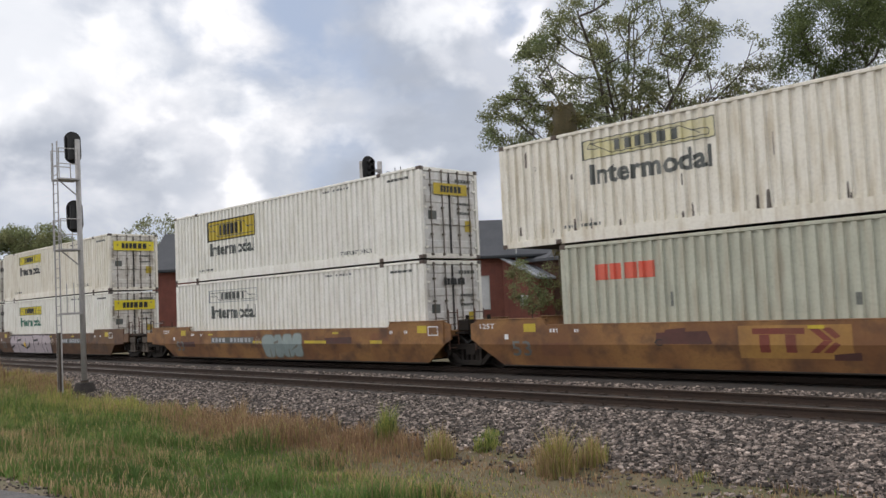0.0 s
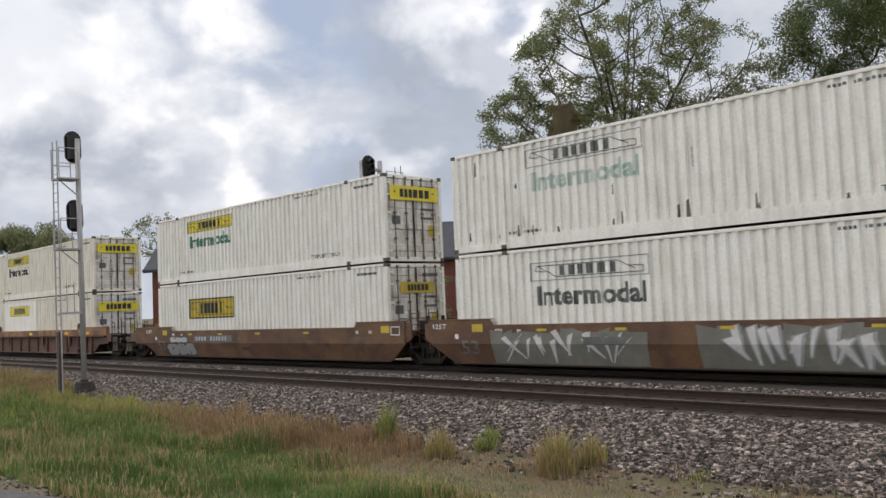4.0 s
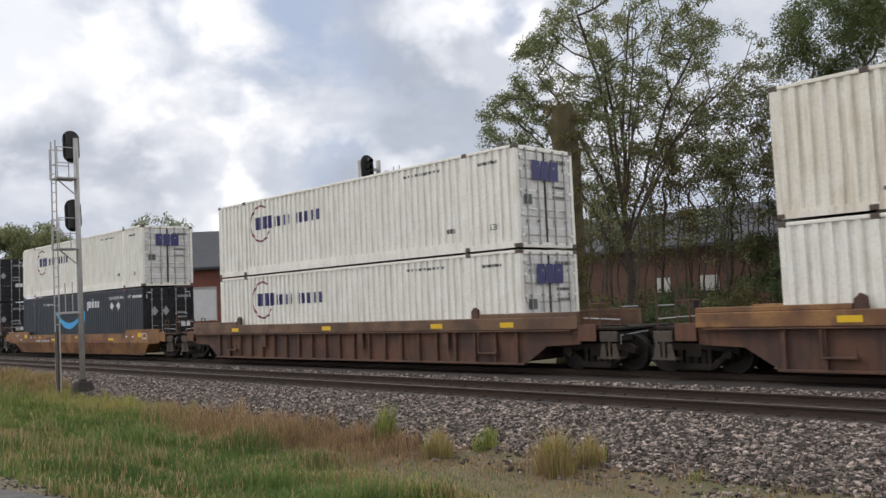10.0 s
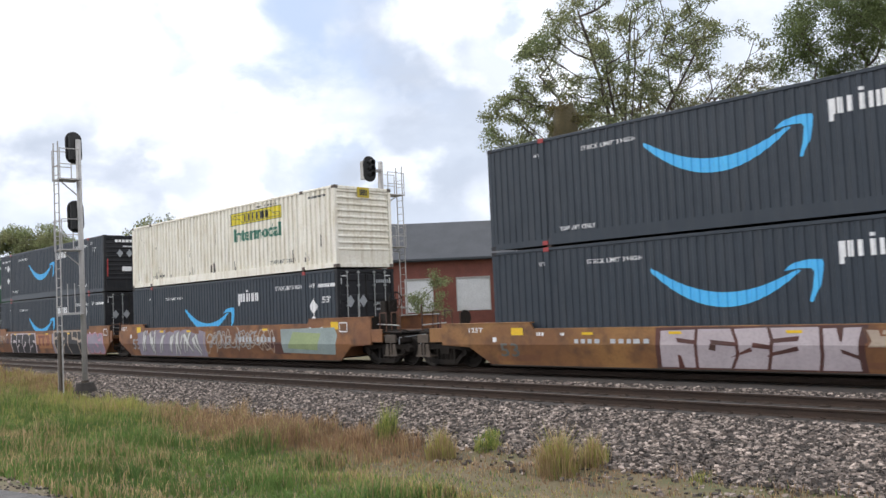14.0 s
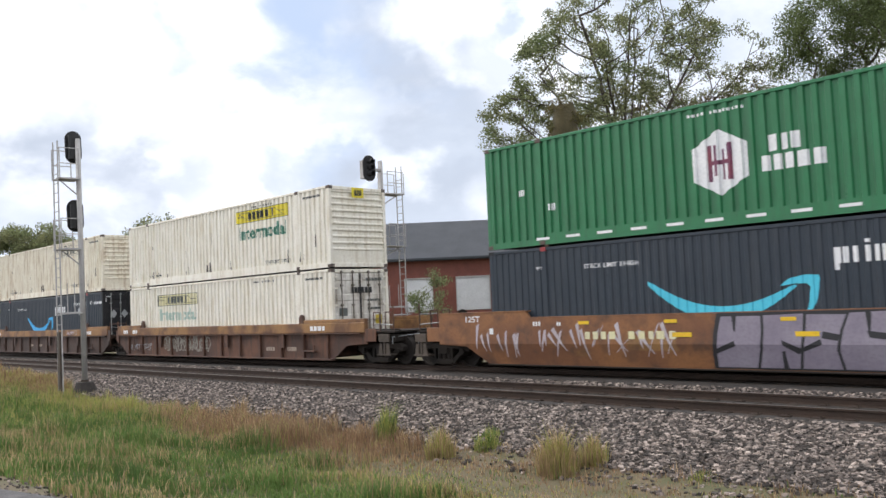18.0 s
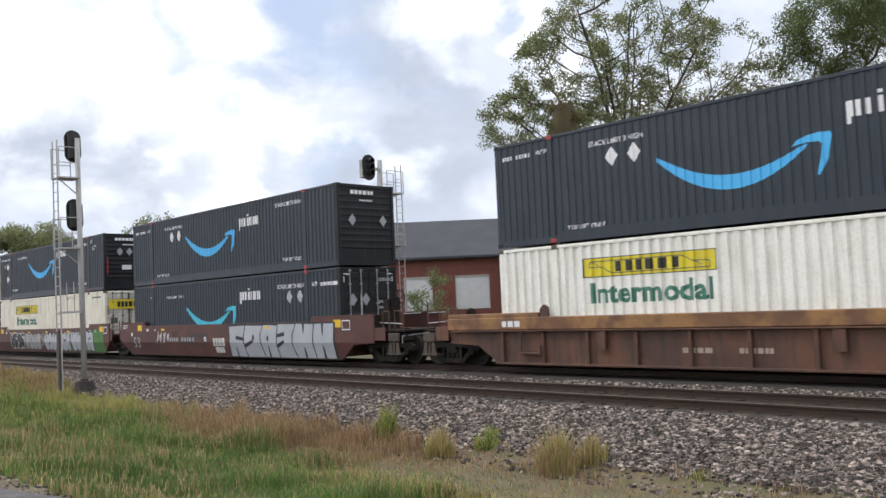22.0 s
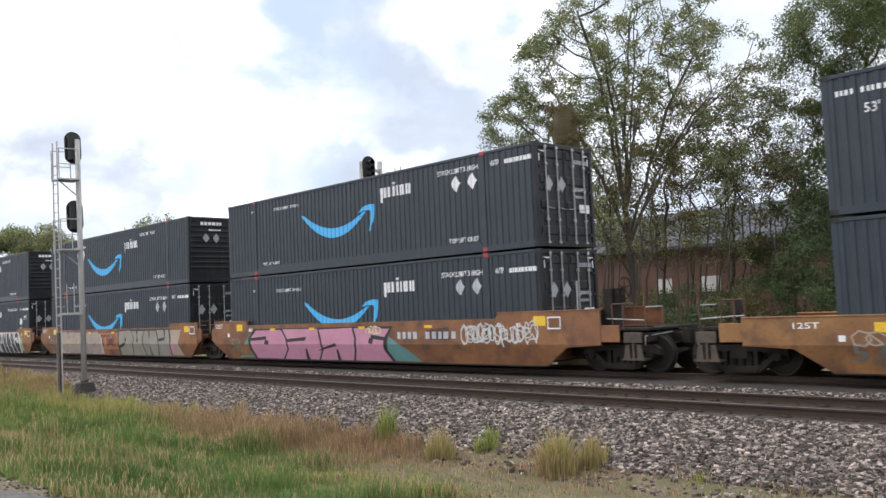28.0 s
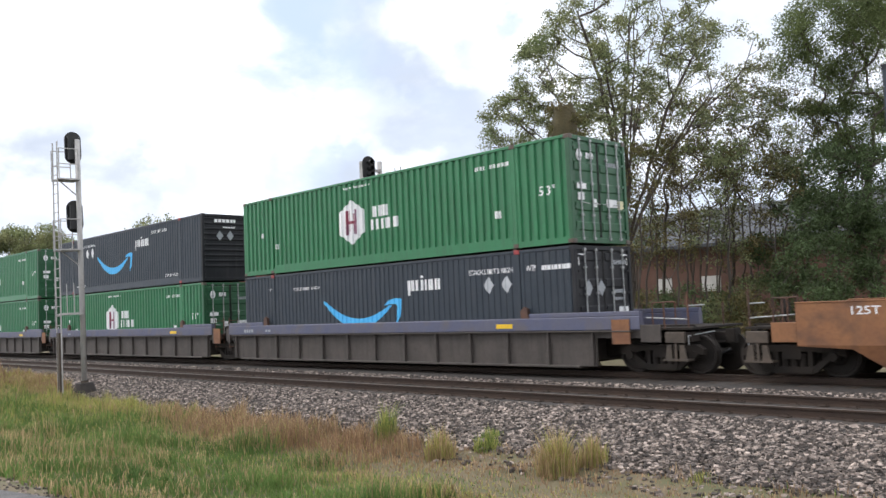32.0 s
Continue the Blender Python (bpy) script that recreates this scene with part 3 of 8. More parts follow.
def build_ground():
    xs = [-3000, -800, -300, -150, -90, -70, -60] + [-54 + 1.0 * i for i in range(64)] + [14, 25, 60, 200, 1000, 3000]
    ys = [-3000, -600, -120, -60, -35, -24] + [-20 + 0.5 * i for i in range(52)] + [8, 12, 20, 35, 60, 120, 400, 1200, 3000]
    s = Shape()
    s.v = [(x, y, ground_height(x, y) - (0.05 if -8.2 < y < 3 else 0)) for y in ys for x in xs]
    n = len(xs)
    s.f = [(j * n + i, j * n + i + 1, (j + 1) * n + i + 1, (j + 1) * n + i) for j in range(len(ys) - 1) for i in range(n - 1)]
    tagged(new("ground", s.mesh("ground", M["ground"], True)), "rough grassy ground beside the railway", "ground", kind="structure")
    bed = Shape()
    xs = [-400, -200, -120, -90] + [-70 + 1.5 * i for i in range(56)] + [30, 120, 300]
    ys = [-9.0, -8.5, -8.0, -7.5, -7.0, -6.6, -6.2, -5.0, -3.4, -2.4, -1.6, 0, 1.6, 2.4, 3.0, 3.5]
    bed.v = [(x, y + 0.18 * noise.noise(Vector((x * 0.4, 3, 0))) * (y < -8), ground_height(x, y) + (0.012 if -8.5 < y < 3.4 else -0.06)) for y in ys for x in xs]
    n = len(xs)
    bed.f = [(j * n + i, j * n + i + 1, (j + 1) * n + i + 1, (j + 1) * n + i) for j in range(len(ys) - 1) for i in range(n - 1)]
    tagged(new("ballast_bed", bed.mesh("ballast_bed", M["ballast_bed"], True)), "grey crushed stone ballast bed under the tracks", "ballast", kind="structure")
    # road edge near the camera
    road = Shape()
    rx = [-400, -100] + [-60 + 1.5 * k for k in range(54)] + [60, 300]
    ry = [-26.0, -22.0, -19.5, -18.0, -17.0, -16.4, -16.3, -16.1, -15.9]
    road.v = [(x, y + (0.22 * math.sin(x * 1.3) if y > -16.2 else 0), ground_height(x, y) + (0.045 if y < -16.0 else -0.02)) for x in rx for y in ry]
    n = len(ry)
    road.f = [(n * a + b, n * a + b + 1, n * a + n + b + 1, n * a + n + b) for a in range(len(rx) - 1) for b in range(n - 1)]
    tagged(new("gravel_road", road.mesh("gravel_road", M["gravel"])), "grey gravel edge of a road", "road", kind="structure")


def stones(count, seed, x_rng, band, size, near_bias=True):
    """Loose crushed stones, each a rough eight-cornered lump, in one mesh."""
    rng = np.random.RandomState(seed)
    u = rng.rand(count)
    x = x_rng[1] - (x_rng[1] - x_rng[0]) * (u ** 1.7 if near_bias else u)
    y = band[0] + (band[1] - band[0]) * rng.rand(count)
    z = np.array([ground_height(a, b) for a, b in zip(x, y)])
    r = size[0] + (size[1] - size[0]) * rng.rand(count) ** 1.5
    corner = np.array([(-1, -1, -1), (1, -1, -1), (1, 1, -1), (-1, 1, -1), (-1, -1, 1), (1, -1, 1), (1, 1, 1), (-1, 1, 1)], float) * 0.5
    v = corner[None] * (0.65 + 0.7 * rng.rand(count, 8, 3)) * r[:, None, None] * np.array([1, 1, 0.75])
    a = rng.rand(count) * 6.283
    b = (rng.rand(count) - 0.5) * 1.4
    ca, sa, cb, sb = np.cos(a)[:, None], np.sin(a)[:, None], np.cos(b)[:, None], np.sin(b)[:, None]
    X, Z = v[..., 0] * cb - v[..., 2] * sb, v[..., 0] * sb + v[..., 2] * cb
    X, Y = X * ca - v[..., 1] * sa, X * sa + v[..., 1] * ca
    P = np.stack([X + x[:, None], Y + y[:, None], Z + (z + r * 0.22)[:, None]], -1).reshape(-1, 3)
    q = np.array([(3, 2, 1, 0), (4, 5, 6, 7), (0, 1, 5, 4), (1, 2, 6, 5), (2, 3, 7, 6), (3, 0, 4, 7)])
    F = (q[None] + 8 * np.arange(count)[:, None, None]).reshape(-1, 4)
    me = bpy.data.meshes.new("ballast_stones")
    me.from_pydata(P.tolist(), [], F.tolist())
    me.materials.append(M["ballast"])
    return me


def build_ballast():
    for seed, count, xr, band, size in ((1, 80000, (-46, -1.5), (-8.95, -6.12), (0.022, 0.062)), (2, 11000, (-60, -1.5), (-3.70, -2.15), (0.030, 0.070)),
                                        (3, 1500, (-30, -2), (-9.8, -8.4), (0.03, 0.07)), (5, 900, (-22, -8), (-16.6, -15.5), (0.015, 0.04))):
        tagged(new("ballast_stones", stones(count, seed, xr, band, size)), "loose grey and white crushed ballast stones", "ballast", kind="stuff")


def rail_mesh(length_from, length_to):
    s = Shape()
    prof = [(-0.07, -0.17), (0.07, -0.17), (0.07, -0.155), (0.012, -0.13), (0.012, -0.04), (0.036, -0.03), (0.036, -0.004), (0.028, 0.0),
            (-0.028, 0.0), (-0.036, -0.004), (-0.036, -0.03), (-0.012, -0.04), (-0.012, -0.13), (-0.07, -0.155)]
    s.loft([[(x, y, z) for y, z in prof] for x in (length_from, length_to)])
    me = s.mesh("rail", M["rail"])
    me.materials.append(M["rail_head"])
    for p in me.polygons:
        if p.center.z > -0.002:
            p.material_index = 1
    return me


def build_track(yc, name, label, tie_from, tie_to, far=False):
    root = thing(name, label, "track", kind="structure")
    root.location = (0, yc, 0)
    me = rail_mesh(-400, 300)
    for y in (-0.7525, 0.7525):
        part("rail", me, None, root).location = (0, y, 0)
    rng = random.Random(5)
    tie = Shape().box(-0.115, 0.115, -1.3, 1.3, -0.33, -0.152, 0.012).mesh("sleeper", M["tie"])
    plate = Shape().box(-0.09, 0.09, -0.17, 0.17, -0.152, -0.138).mesh("tie_plate", M["rail"])
    spike = Shape().box(-0.012, 0.012, -0.012, 0.012, -0.15, -0.115).mesh("spike", M["rail"])
    x, n = tie_to, 0
    rest = Shape()
    while x > tie_from:
        if n < 150 and not far:
            ob = part("sleeper", tie, None, root)
            ob.location = (x, rng.uniform(-0.05, 0.05), rng.uniform(-0.015, 0.006))
            ob.rotation_euler = (0, 0, rng.uniform(-0.02, 0.02))
            if n < 70:
                for y in (-0.7525, 0.7525):
                    part("tie_plate", plate, None, root).location = (x, y, 0)
                    part("spike", spike, None, root).location = (x + 0.05, y - 0.1, 0)
        else:
            rest.box(x - 0.115, x + 0.115, -1.3, 1.3, -0.33, -0.152)
        x -= 0.51
        n += 1
    if rest.f:
        tagged(part("sleepers", rest, M["tie"], root), kind="stuff")


# ---------------------------------------------------------------- lettering
FONT_CACHE = {}


def letters(text, u0, u1, v0, height, bold=0.012):
    """Faces of a word in (u, v), fitted to a width and cap height."""
    if text not in FONT_CACHE:
        cu = bpy.data.curves.new("lettering", "FONT")
        cu.body = text
        cu.resolution_u = 2
        cu.offset = bold
        ob = bpy.data.objects.new("lettering", cu)
        scene.collection.objects.link(ob)
        dg = bpy.context.evaluated_depsgraph_get()
        me = bpy.data.meshes.new_from_object(ob.evaluated_get(dg))
        FONT_CACHE[text] = ([(v.co.x, v.co.y) for v in me.vertices], [tuple(p.vertices) for p in me.polygons])
        bpy.data.objects.remove(ob)
        bpy.data.meshes.remove(me)
        bpy.data.curves.remove(cu)
    vs, fs = FONT_CACHE[text]
    a0, a1 = min(v[0] for v in vs), max(v[0] for v in vs)
    b1 = max(v[1] for v in vs)
    return [[(u0 + (vs[i][0] - a0) / (a1 - a0) * (u1 - u0), v0 + vs[i][1] / b1 * height) for i in f] for f in fs]


def rect(u0, u1, v0, v1):
    return [[(u0, v0), (u1, v0), (u1, v1), (u0, v1)]]


def bars(u0, u1, v0, v1, n, seed=1, gap=0.22):
    """A row of n plain blocks of uneven width in place of signs that are not lettered."""
    rng = random.Random(seed)
    ws = [rng.choice((0.75, 1.0, 1.0, 1.2)) for _ in range(n)]
    k = (u1 - u0) / sum(ws)
    if n >= 9:
        ws.insert(4, -0.9)
        gap = 0.4
    k = (u1 - u0) / sum(abs(w) for w in ws)
    out, a = [], u0
    for w in ws:
        if w > 0:
            out += rect(a, a + w * k * (1 - gap), v0, v1)
        a += abs(w) * k
    return out


def diamond(u, v, w, h):
    return [[(u - w / 2, v), (u, v - h / 2), (u + w / 2, v), (u, v + h / 2)]]


def frame_polys(u0, u1, v0, v1, t):
    return rect(u0, u1, v0, v0 + t) + rect(u0, u1, v1 - t, v1) + rect(u0, u0 + t, v0 + t, v1 - t) + rect(u1 - t, u1, v0 + t, v1 - t)


# ---------------------------------------------------------------- containers
CL, CW, CH = 16.154, 2.59, 2.885


class Skin:
    """The corrugated side of a container: depth below its outer face at x."""

    def __init__(self, half, pitch, depth):
        self.half, self.pitch, self.depth = half, pitch, depth
        self.breaks = []
        x = -half
        while x < half:
            for a in (0.0, 0.41, 0.50, 0.91):
                if -half < x + a * pitch < half:
                    self.breaks.append(x + a * pitch)
            x += pitch
        self.breaks = [-half] + self.breaks + [half]

    def y(self, x):
        a = ((x + self.half) / self.pitch) % 1.0
        if a < 0.41:
            d = 0
        elif a < 0.50:
            d = (a - 0.41) / 0.09
        elif a < 0.91:
            d = 1
        else:
            d = (1 - a) / 0.09
        return -CW / 2 + 0.012 + self.depth * d

    def panel(self, z0, z1):
        s = Shape()
        for x in self.breaks:
            e = min(max(x, -self.half + 1e-5), self.half - 1e-5)
            s.v += [(x, self.y(e), z0), (x, self.y(e), z1)]
        s.f = [(2 * i, 2 * i + 2, 2 * i + 3, 2 * i + 1) for i in range(len(self.breaks) - 1)]
        n = len(s.v)
        s.v += [(self.half, -CW / 2 + 0.07, z0), (self.half, -CW / 2 + 0.07, z1), (-self.half, -CW / 2 + 0.07, z0), (-self.half, -CW / 2 + 0.07, z1)]
        s.f += [(n, n + 2, n + 3, n + 1)]
        return s


def decal(name, polys, material, parent, skin=None, lift=0.005, label=""):
    """Flat signs on the near side: cut at the corrugations and laid onto them."""
    bm = bmesh.new()
    for p in polys:
        try:
            bm.faces.new([bm.verts.new((u, 0, v)) for u, v in p])
        except ValueError:
            pass
    bmesh.ops.remove_doubles(bm, verts=bm.verts[:], dist=1e-4)
    us = [v.co.x for v in bm.verts]
    if skin and us:
        for b in skin.breaks:
            if min(us) < b < max(us):
                bmesh.ops.bisect_plane(bm, geom=bm.verts[:] + bm.edges[:] + bm.faces[:], plane_co=(b, 0, 0), plane_no=(1, 0, 0), dist=1e-5)
        for v in bm.verts:
            v.co.y = skin.y(v.co.x) - lift
    else:
        for v in bm.verts:
            v.co.y = -lift
    ob = part(name, bm, material, parent, label)
    return tagged(ob, kind="stuff") if len(polys) > 3 and ("mark" in name or name in ("logo_scroll", "reflector_strip", "rust_stains", "lettering")) else ob


def end_decal(name, polys, material, parent, x, label=""):
    s = Shape()
    for p in polys:
        s.add([(x, u, v) for u, v in p], [tuple(range(len(p)))])
    ob = part(name, s, material, parent, label)
    return tagged(ob, kind="stuff") if len(polys) > 2 else ob


def casting_mesh(paint):
    return Shape().box(-0.09, 0.09, -0.082, 0.082, -0.06, 0.06, 0.012).mesh("corner_casting", M[paint])


CASTING, CASTING_SLATE, CASTING_RED = casting_mesh("casting"), casting_mesh("slate_shaded"), casting_mesh("crimson")


def container_body(label, paint, skin, nose, door_mat, end_paint=None, length=CL, high_sill=True, rods="galv", door_ribs=5, nose_depth=0.055):
    """A corrugated steel container: frame, sides, roof, and the end that faces the line's head."""
    half = length / 2
    root = thing("shipping_container", label, "shipping container", "containers on the train")
    end_paint = end_paint or paint
    sill = 0.30 if high_sill else 0.16
    part("side_panel", skin.panel(0.10, CH - 0.07), paint, root)
    far = part("side_panel", Shape().box(-half + 0.08, half - 0.08, CW / 2 - 0.06, CW / 2 - 0.02, 0.1, CH - 0.07), paint, root)
    roof = Shape()
    roof.box(-half + 0.02, half - 0.02, -CW / 2 + 0.05, CW / 2 - 0.05, CH - 0.05, CH - 0.022)
    for i in range(int(length / 0.8)):
        x = -half + 0.5 + i * 0.8
        roof.box(x, x + 0.25, -CW / 2 + 0.15, CW / 2 - 0.15, CH - 0.022, CH - 0.006)
    part("roof", roof, paint, root)
    part("floor", Shape().box(-half + 0.05, half - 0.05, -CW / 2 + 0.06, CW / 2 - 0.06, 0.03, 0.12), M["under"], root)
    for side in (-1, 1):
        yo, yi = side * CW / 2, side * (CW / 2 - 0.07)
        y0, y1 = min(yo, yi), max(yo, yi)
        part("top_rail", Shape().box(-half + 0.1, half - 0.1, y0, y1, CH - 0.09, CH - 0.005, 0.012), paint, root)
        rail = Shape().prism([(-half + 0.1, 0.0), (half - 0.1, 0.0), (half - 0.1, 0.17), (6.0, 0.17), (5.9, sill), (-5.9, sill), (-6.0, 0.17), (-half + 0.1, 0.17)]
                             if length > 14 else [(-half + 0.1, 0.0), (half - 0.1, 0.0), (half - 0.1, sill), (-half + 0.1, sill)], y0, y1)
        part("bottom_rail", rail, paint, root)
        for x in ((-6.1, 6.1) if length > 14 else ()):
            part("lift_post", Shape().box(x - 0.075, x + 0.075, yo - 0.004, yo + 0.004 - side * 0.08 if side > 0 else yo + 0.08, 0.1, CH - 0.06) if side < 0
                 else Shape().box(x - 0.075, x + 0.075, yo - 0.08, yo + 0.004, 0.1, CH - 0.06), paint, root)
            for z in (0.06, CH - 0.06):
                part("lift_casting", CASTING_RED if paint == M["slate"] else CASTING, None, root).location = (x, side * (CW / 2 - 0.068), z + (-0.002 if z < 1 else 0.004))
        for ex in (-1, 1):
            x0, x1 = ex * half, ex * (half - 0.14)
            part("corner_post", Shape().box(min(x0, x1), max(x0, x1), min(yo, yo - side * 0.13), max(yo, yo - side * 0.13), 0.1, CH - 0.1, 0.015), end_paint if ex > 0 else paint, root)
            for z in (0.058, CH - 0.058):
                part("corner_casting", CASTING_SLATE if paint == M["slate"] else CASTING, None, root).location = (ex * (half - 0.088), side * (CW / 2 - 0.08), z)
    part("end_panel", Shape().box(-half + 0.04, -half + 0.1, -CW / 2 + 0.12, CW / 2 - 0.12, 0.1, CH - 0.1), paint, root)
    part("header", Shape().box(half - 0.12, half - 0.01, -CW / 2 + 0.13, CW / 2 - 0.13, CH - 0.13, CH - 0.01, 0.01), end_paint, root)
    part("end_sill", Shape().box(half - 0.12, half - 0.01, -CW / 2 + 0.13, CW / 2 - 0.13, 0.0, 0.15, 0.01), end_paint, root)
    if nose:
        s = Shape()
        ys, n = (-CW / 2 + 0.13, CW / 2 - 0.13), 9
        pr = [(half - 0.06, 0.15)]
        z = 0.62
        pr += [(half - 0.06, z - 0.03), (half - 0.03, z)]
        step = (CH - 0.2 - z) / n
        for i in range(n):
            b = z + i * step
            pr += [(half - 0.03, b + step * 0.18), (half - 0.03 - nose_depth, b + step * 0.34), (half - 0.03 - nose_depth, b + step * 0.84), (half - 0.03, b + step)]
        pr += [(half - 0.06, CH - 0.12)]
        s.v = [(x, y, zz) for x, zz in pr for y in ys]
        s.f = [(2 * i, 2 * i + 1, 2 * i + 3, 2 * i + 2) for i in range(len(pr) - 1)]
        k = len(s.v)
        s.v += [(half - 0.13, ys[0], 0.15), (half - 0.13, ys[1], 0.15), (half - 0.13, ys[1], CH - 0.12), (half - 0.13, ys[0], CH - 0.12)]
        s.f += [(k, k + 1, k + 2, k + 3)]
        part("front_wall", s, door_mat, root, "ribbed closed end wall")
    else:
        for side in (-1, 1):
            s = Shape()
            y0, y1 = sorted((side * 0.012, side * (CW / 2 - 0.14)))
            s.box(half - 0.07, half - 0.045, y0, y1, 0.16, CH - 0.14)
            for i in range(door_ribs):
                zc = 0.45 + i * (CH - 0.75) / max(door_ribs - 1, 1)
                s.prism([(half - 0.045, zc - 0.13), (half - 0.022, zc - 0.09), (half - 0.022, zc + 0.09), (half - 0.045, zc + 0.13)], y0 + 0.08, y1 - 0.08)
            door = part("door", s, door_mat, root, "closed cargo door leaf")
            part("seal", Shape().box(half - 0.05, half - 0.036, y0 if side > 0 else y1 - 0.03, y0 + 0.03 if side > 0 else y1, 0.16, CH - 0.14), M["seal"], door)
            for yy in (0.36, 0.86):
                rod = part("locking_rod", Shape().rod((half + 0.008, side * yy, 0.08), (half + 0.008, side * yy, CH - 0.06), 0.019, n=6), M[rods], door)
                keep = Shape()
                for zc in (0.12, 0.75, 1.6, 2.3, CH - 0.12):
                    keep.box(half - 0.03, half + 0.032, side * yy - 0.045, side * yy + 0.045, zc - 0.03, zc + 0.03)
                tagged(part("rod_bracket", keep, M[rods], door), kind="stuff")
                part("handle", Shape().rod((half + 0.03, side * yy, 1.08), (half + 0.03, side * (yy - 0.30), 1.05), 0.013, n=6), M[rods], door)
            for zc in (0.35, 0.95, 1.6, 2.2, 2.6):
                part("hinge", Shape().box(half - 0.03, half + 0.006, side * (CW / 2 - 0.2) - 0.06, side * (CW / 2 - 0.2) + 0.06, zc - 0.035, zc + 0.035), end_paint, door)
    return root


SKIN_A = Skin(CL / 2 - 0.14, 0.288, 0.055)      # deep corrugation
SKIN_B = Skin(CL / 2 - 0.14, 0.228, 0.025)      # shallow corrugation
SKIN_40 = Skin(12.19 / 2 - 0.14, 0.28, 0.054)
HX = CL / 2


def logo_panel(root, skin, u0, u1, v0, v1, style):
    fill, line, ink = {"yellow": ("yellow", "ink_soft", "ink"), "gold": ("gold", "ink", "ink"), "faded": ("faded", "ink_soft", "ink_soft"), "pale": (None, "decal_grey", "ink_soft")}[style]
    if fill:
        decal("logo_panel", rect(u0, u1, v0, v1), M[fill], root, skin, 0.004, "yellow logo panel" if style != "faded" else "faded yellow logo panel")
    h, w = v1 - v0, u1 - u0
    decal("logo_border", frame_polys(u0, u1, v0, v1, 0.05 if style == "gold" else 0.022), M[line], root, skin, 0.008)
    decal("word_mark", bars(u0 + w * 0.26, u0 + w * 0.78, v0 + h * 0.24, v0 + h * 0.76, 6, 4, 0.42), M[ink], root, skin, 0.009, "row of dark bars on the logo panel")
    # a ribbon with rolled ends, drawn in thin lines
    at = lambda a, b: (u0 + a * w, v0 + b * h)
    t = 0.022 if h < 0.65 else 0.028
    ribbon = []
    for (a, b), (c, d) in (((0.07, 0.80), (0.76, 0.80)), ((0.76, 0.80), (0.90, 0.30)), ((0.24, 0.18), (0.95, 0.18)), ((0.07, 0.80), (0.24, 0.18)), ((0.84, 0.52), (0.95, 0.48)), ((0.95, 0.48), (0.95, 0.18)), ((0.07, 0.80), (0.05, 0.52)), ((0.05, 0.52), (0.14, 0.48))):
        p, q = Vector(at(a, b)), Vector(at(c, d))
        n = Vector((-(q - p).y, (q - p).x)).normalized() * t / 2
        ribbon.append([tuple(p - n), tuple(q - n), tuple(q + n), tuple(p + n)])
    decal("logo_scroll", ribbon, M["ink_soft"], root, skin, 0.009)


def door_panel(root, style, z=2.03, w=1.5, x=HX + 0.03):
    h = 0.36
    if style == "yellow" and w > 1:
        w, h = 2.14, 0.48
    if style:
        fill = {"yellow": "yellow", "gold": "gold"}.get(style)
        if fill:
            end_decal("end_logo_panel", rect(-w / 2, w / 2, z, z + h), M[fill], root, x, "yellow panel on the doors")
        end_decal("end_word_mark", bars(-w * 0.3, w * 0.34, z + 0.2 * h, z + 0.78 * h, 6, 2), M["ink"], root, x + 0.004)


def small_marks(root, skin, ink, items):
    for text, u0, u1, v, h in items:
        if text:
            decal("lettering", letters(text, u0, u1, v, h), M[ink], root, skin, 0.006)
        else:
            decal("number_mark", bars(u0, u1, v, v + h * 0.85, max(4, int((u1 - u0) / 0.115)), int(abs(u0) * 10)), M[ink], root, skin, 0.006)


def label_marks(root, seed):
    """Small plates and dirt marks on the doors."""
    rng = random.Random(seed)
    end_decal("data_plate", rect(-0.98, -0.62, 1.22, 1.5), M["ink_soft"], root, HX - 0.017, "dark data plate")
    end_decal("number_mark", bars(0.25, 1.0, 2.45, 2.56, 6, seed) + bars(0.3, 0.95, 1.72, 1.80, 5, seed + 1) + bars(0.3, 0.9, 1.42, 1.5, 5, seed + 2), M["ink_soft"], root, HX - 0.017)


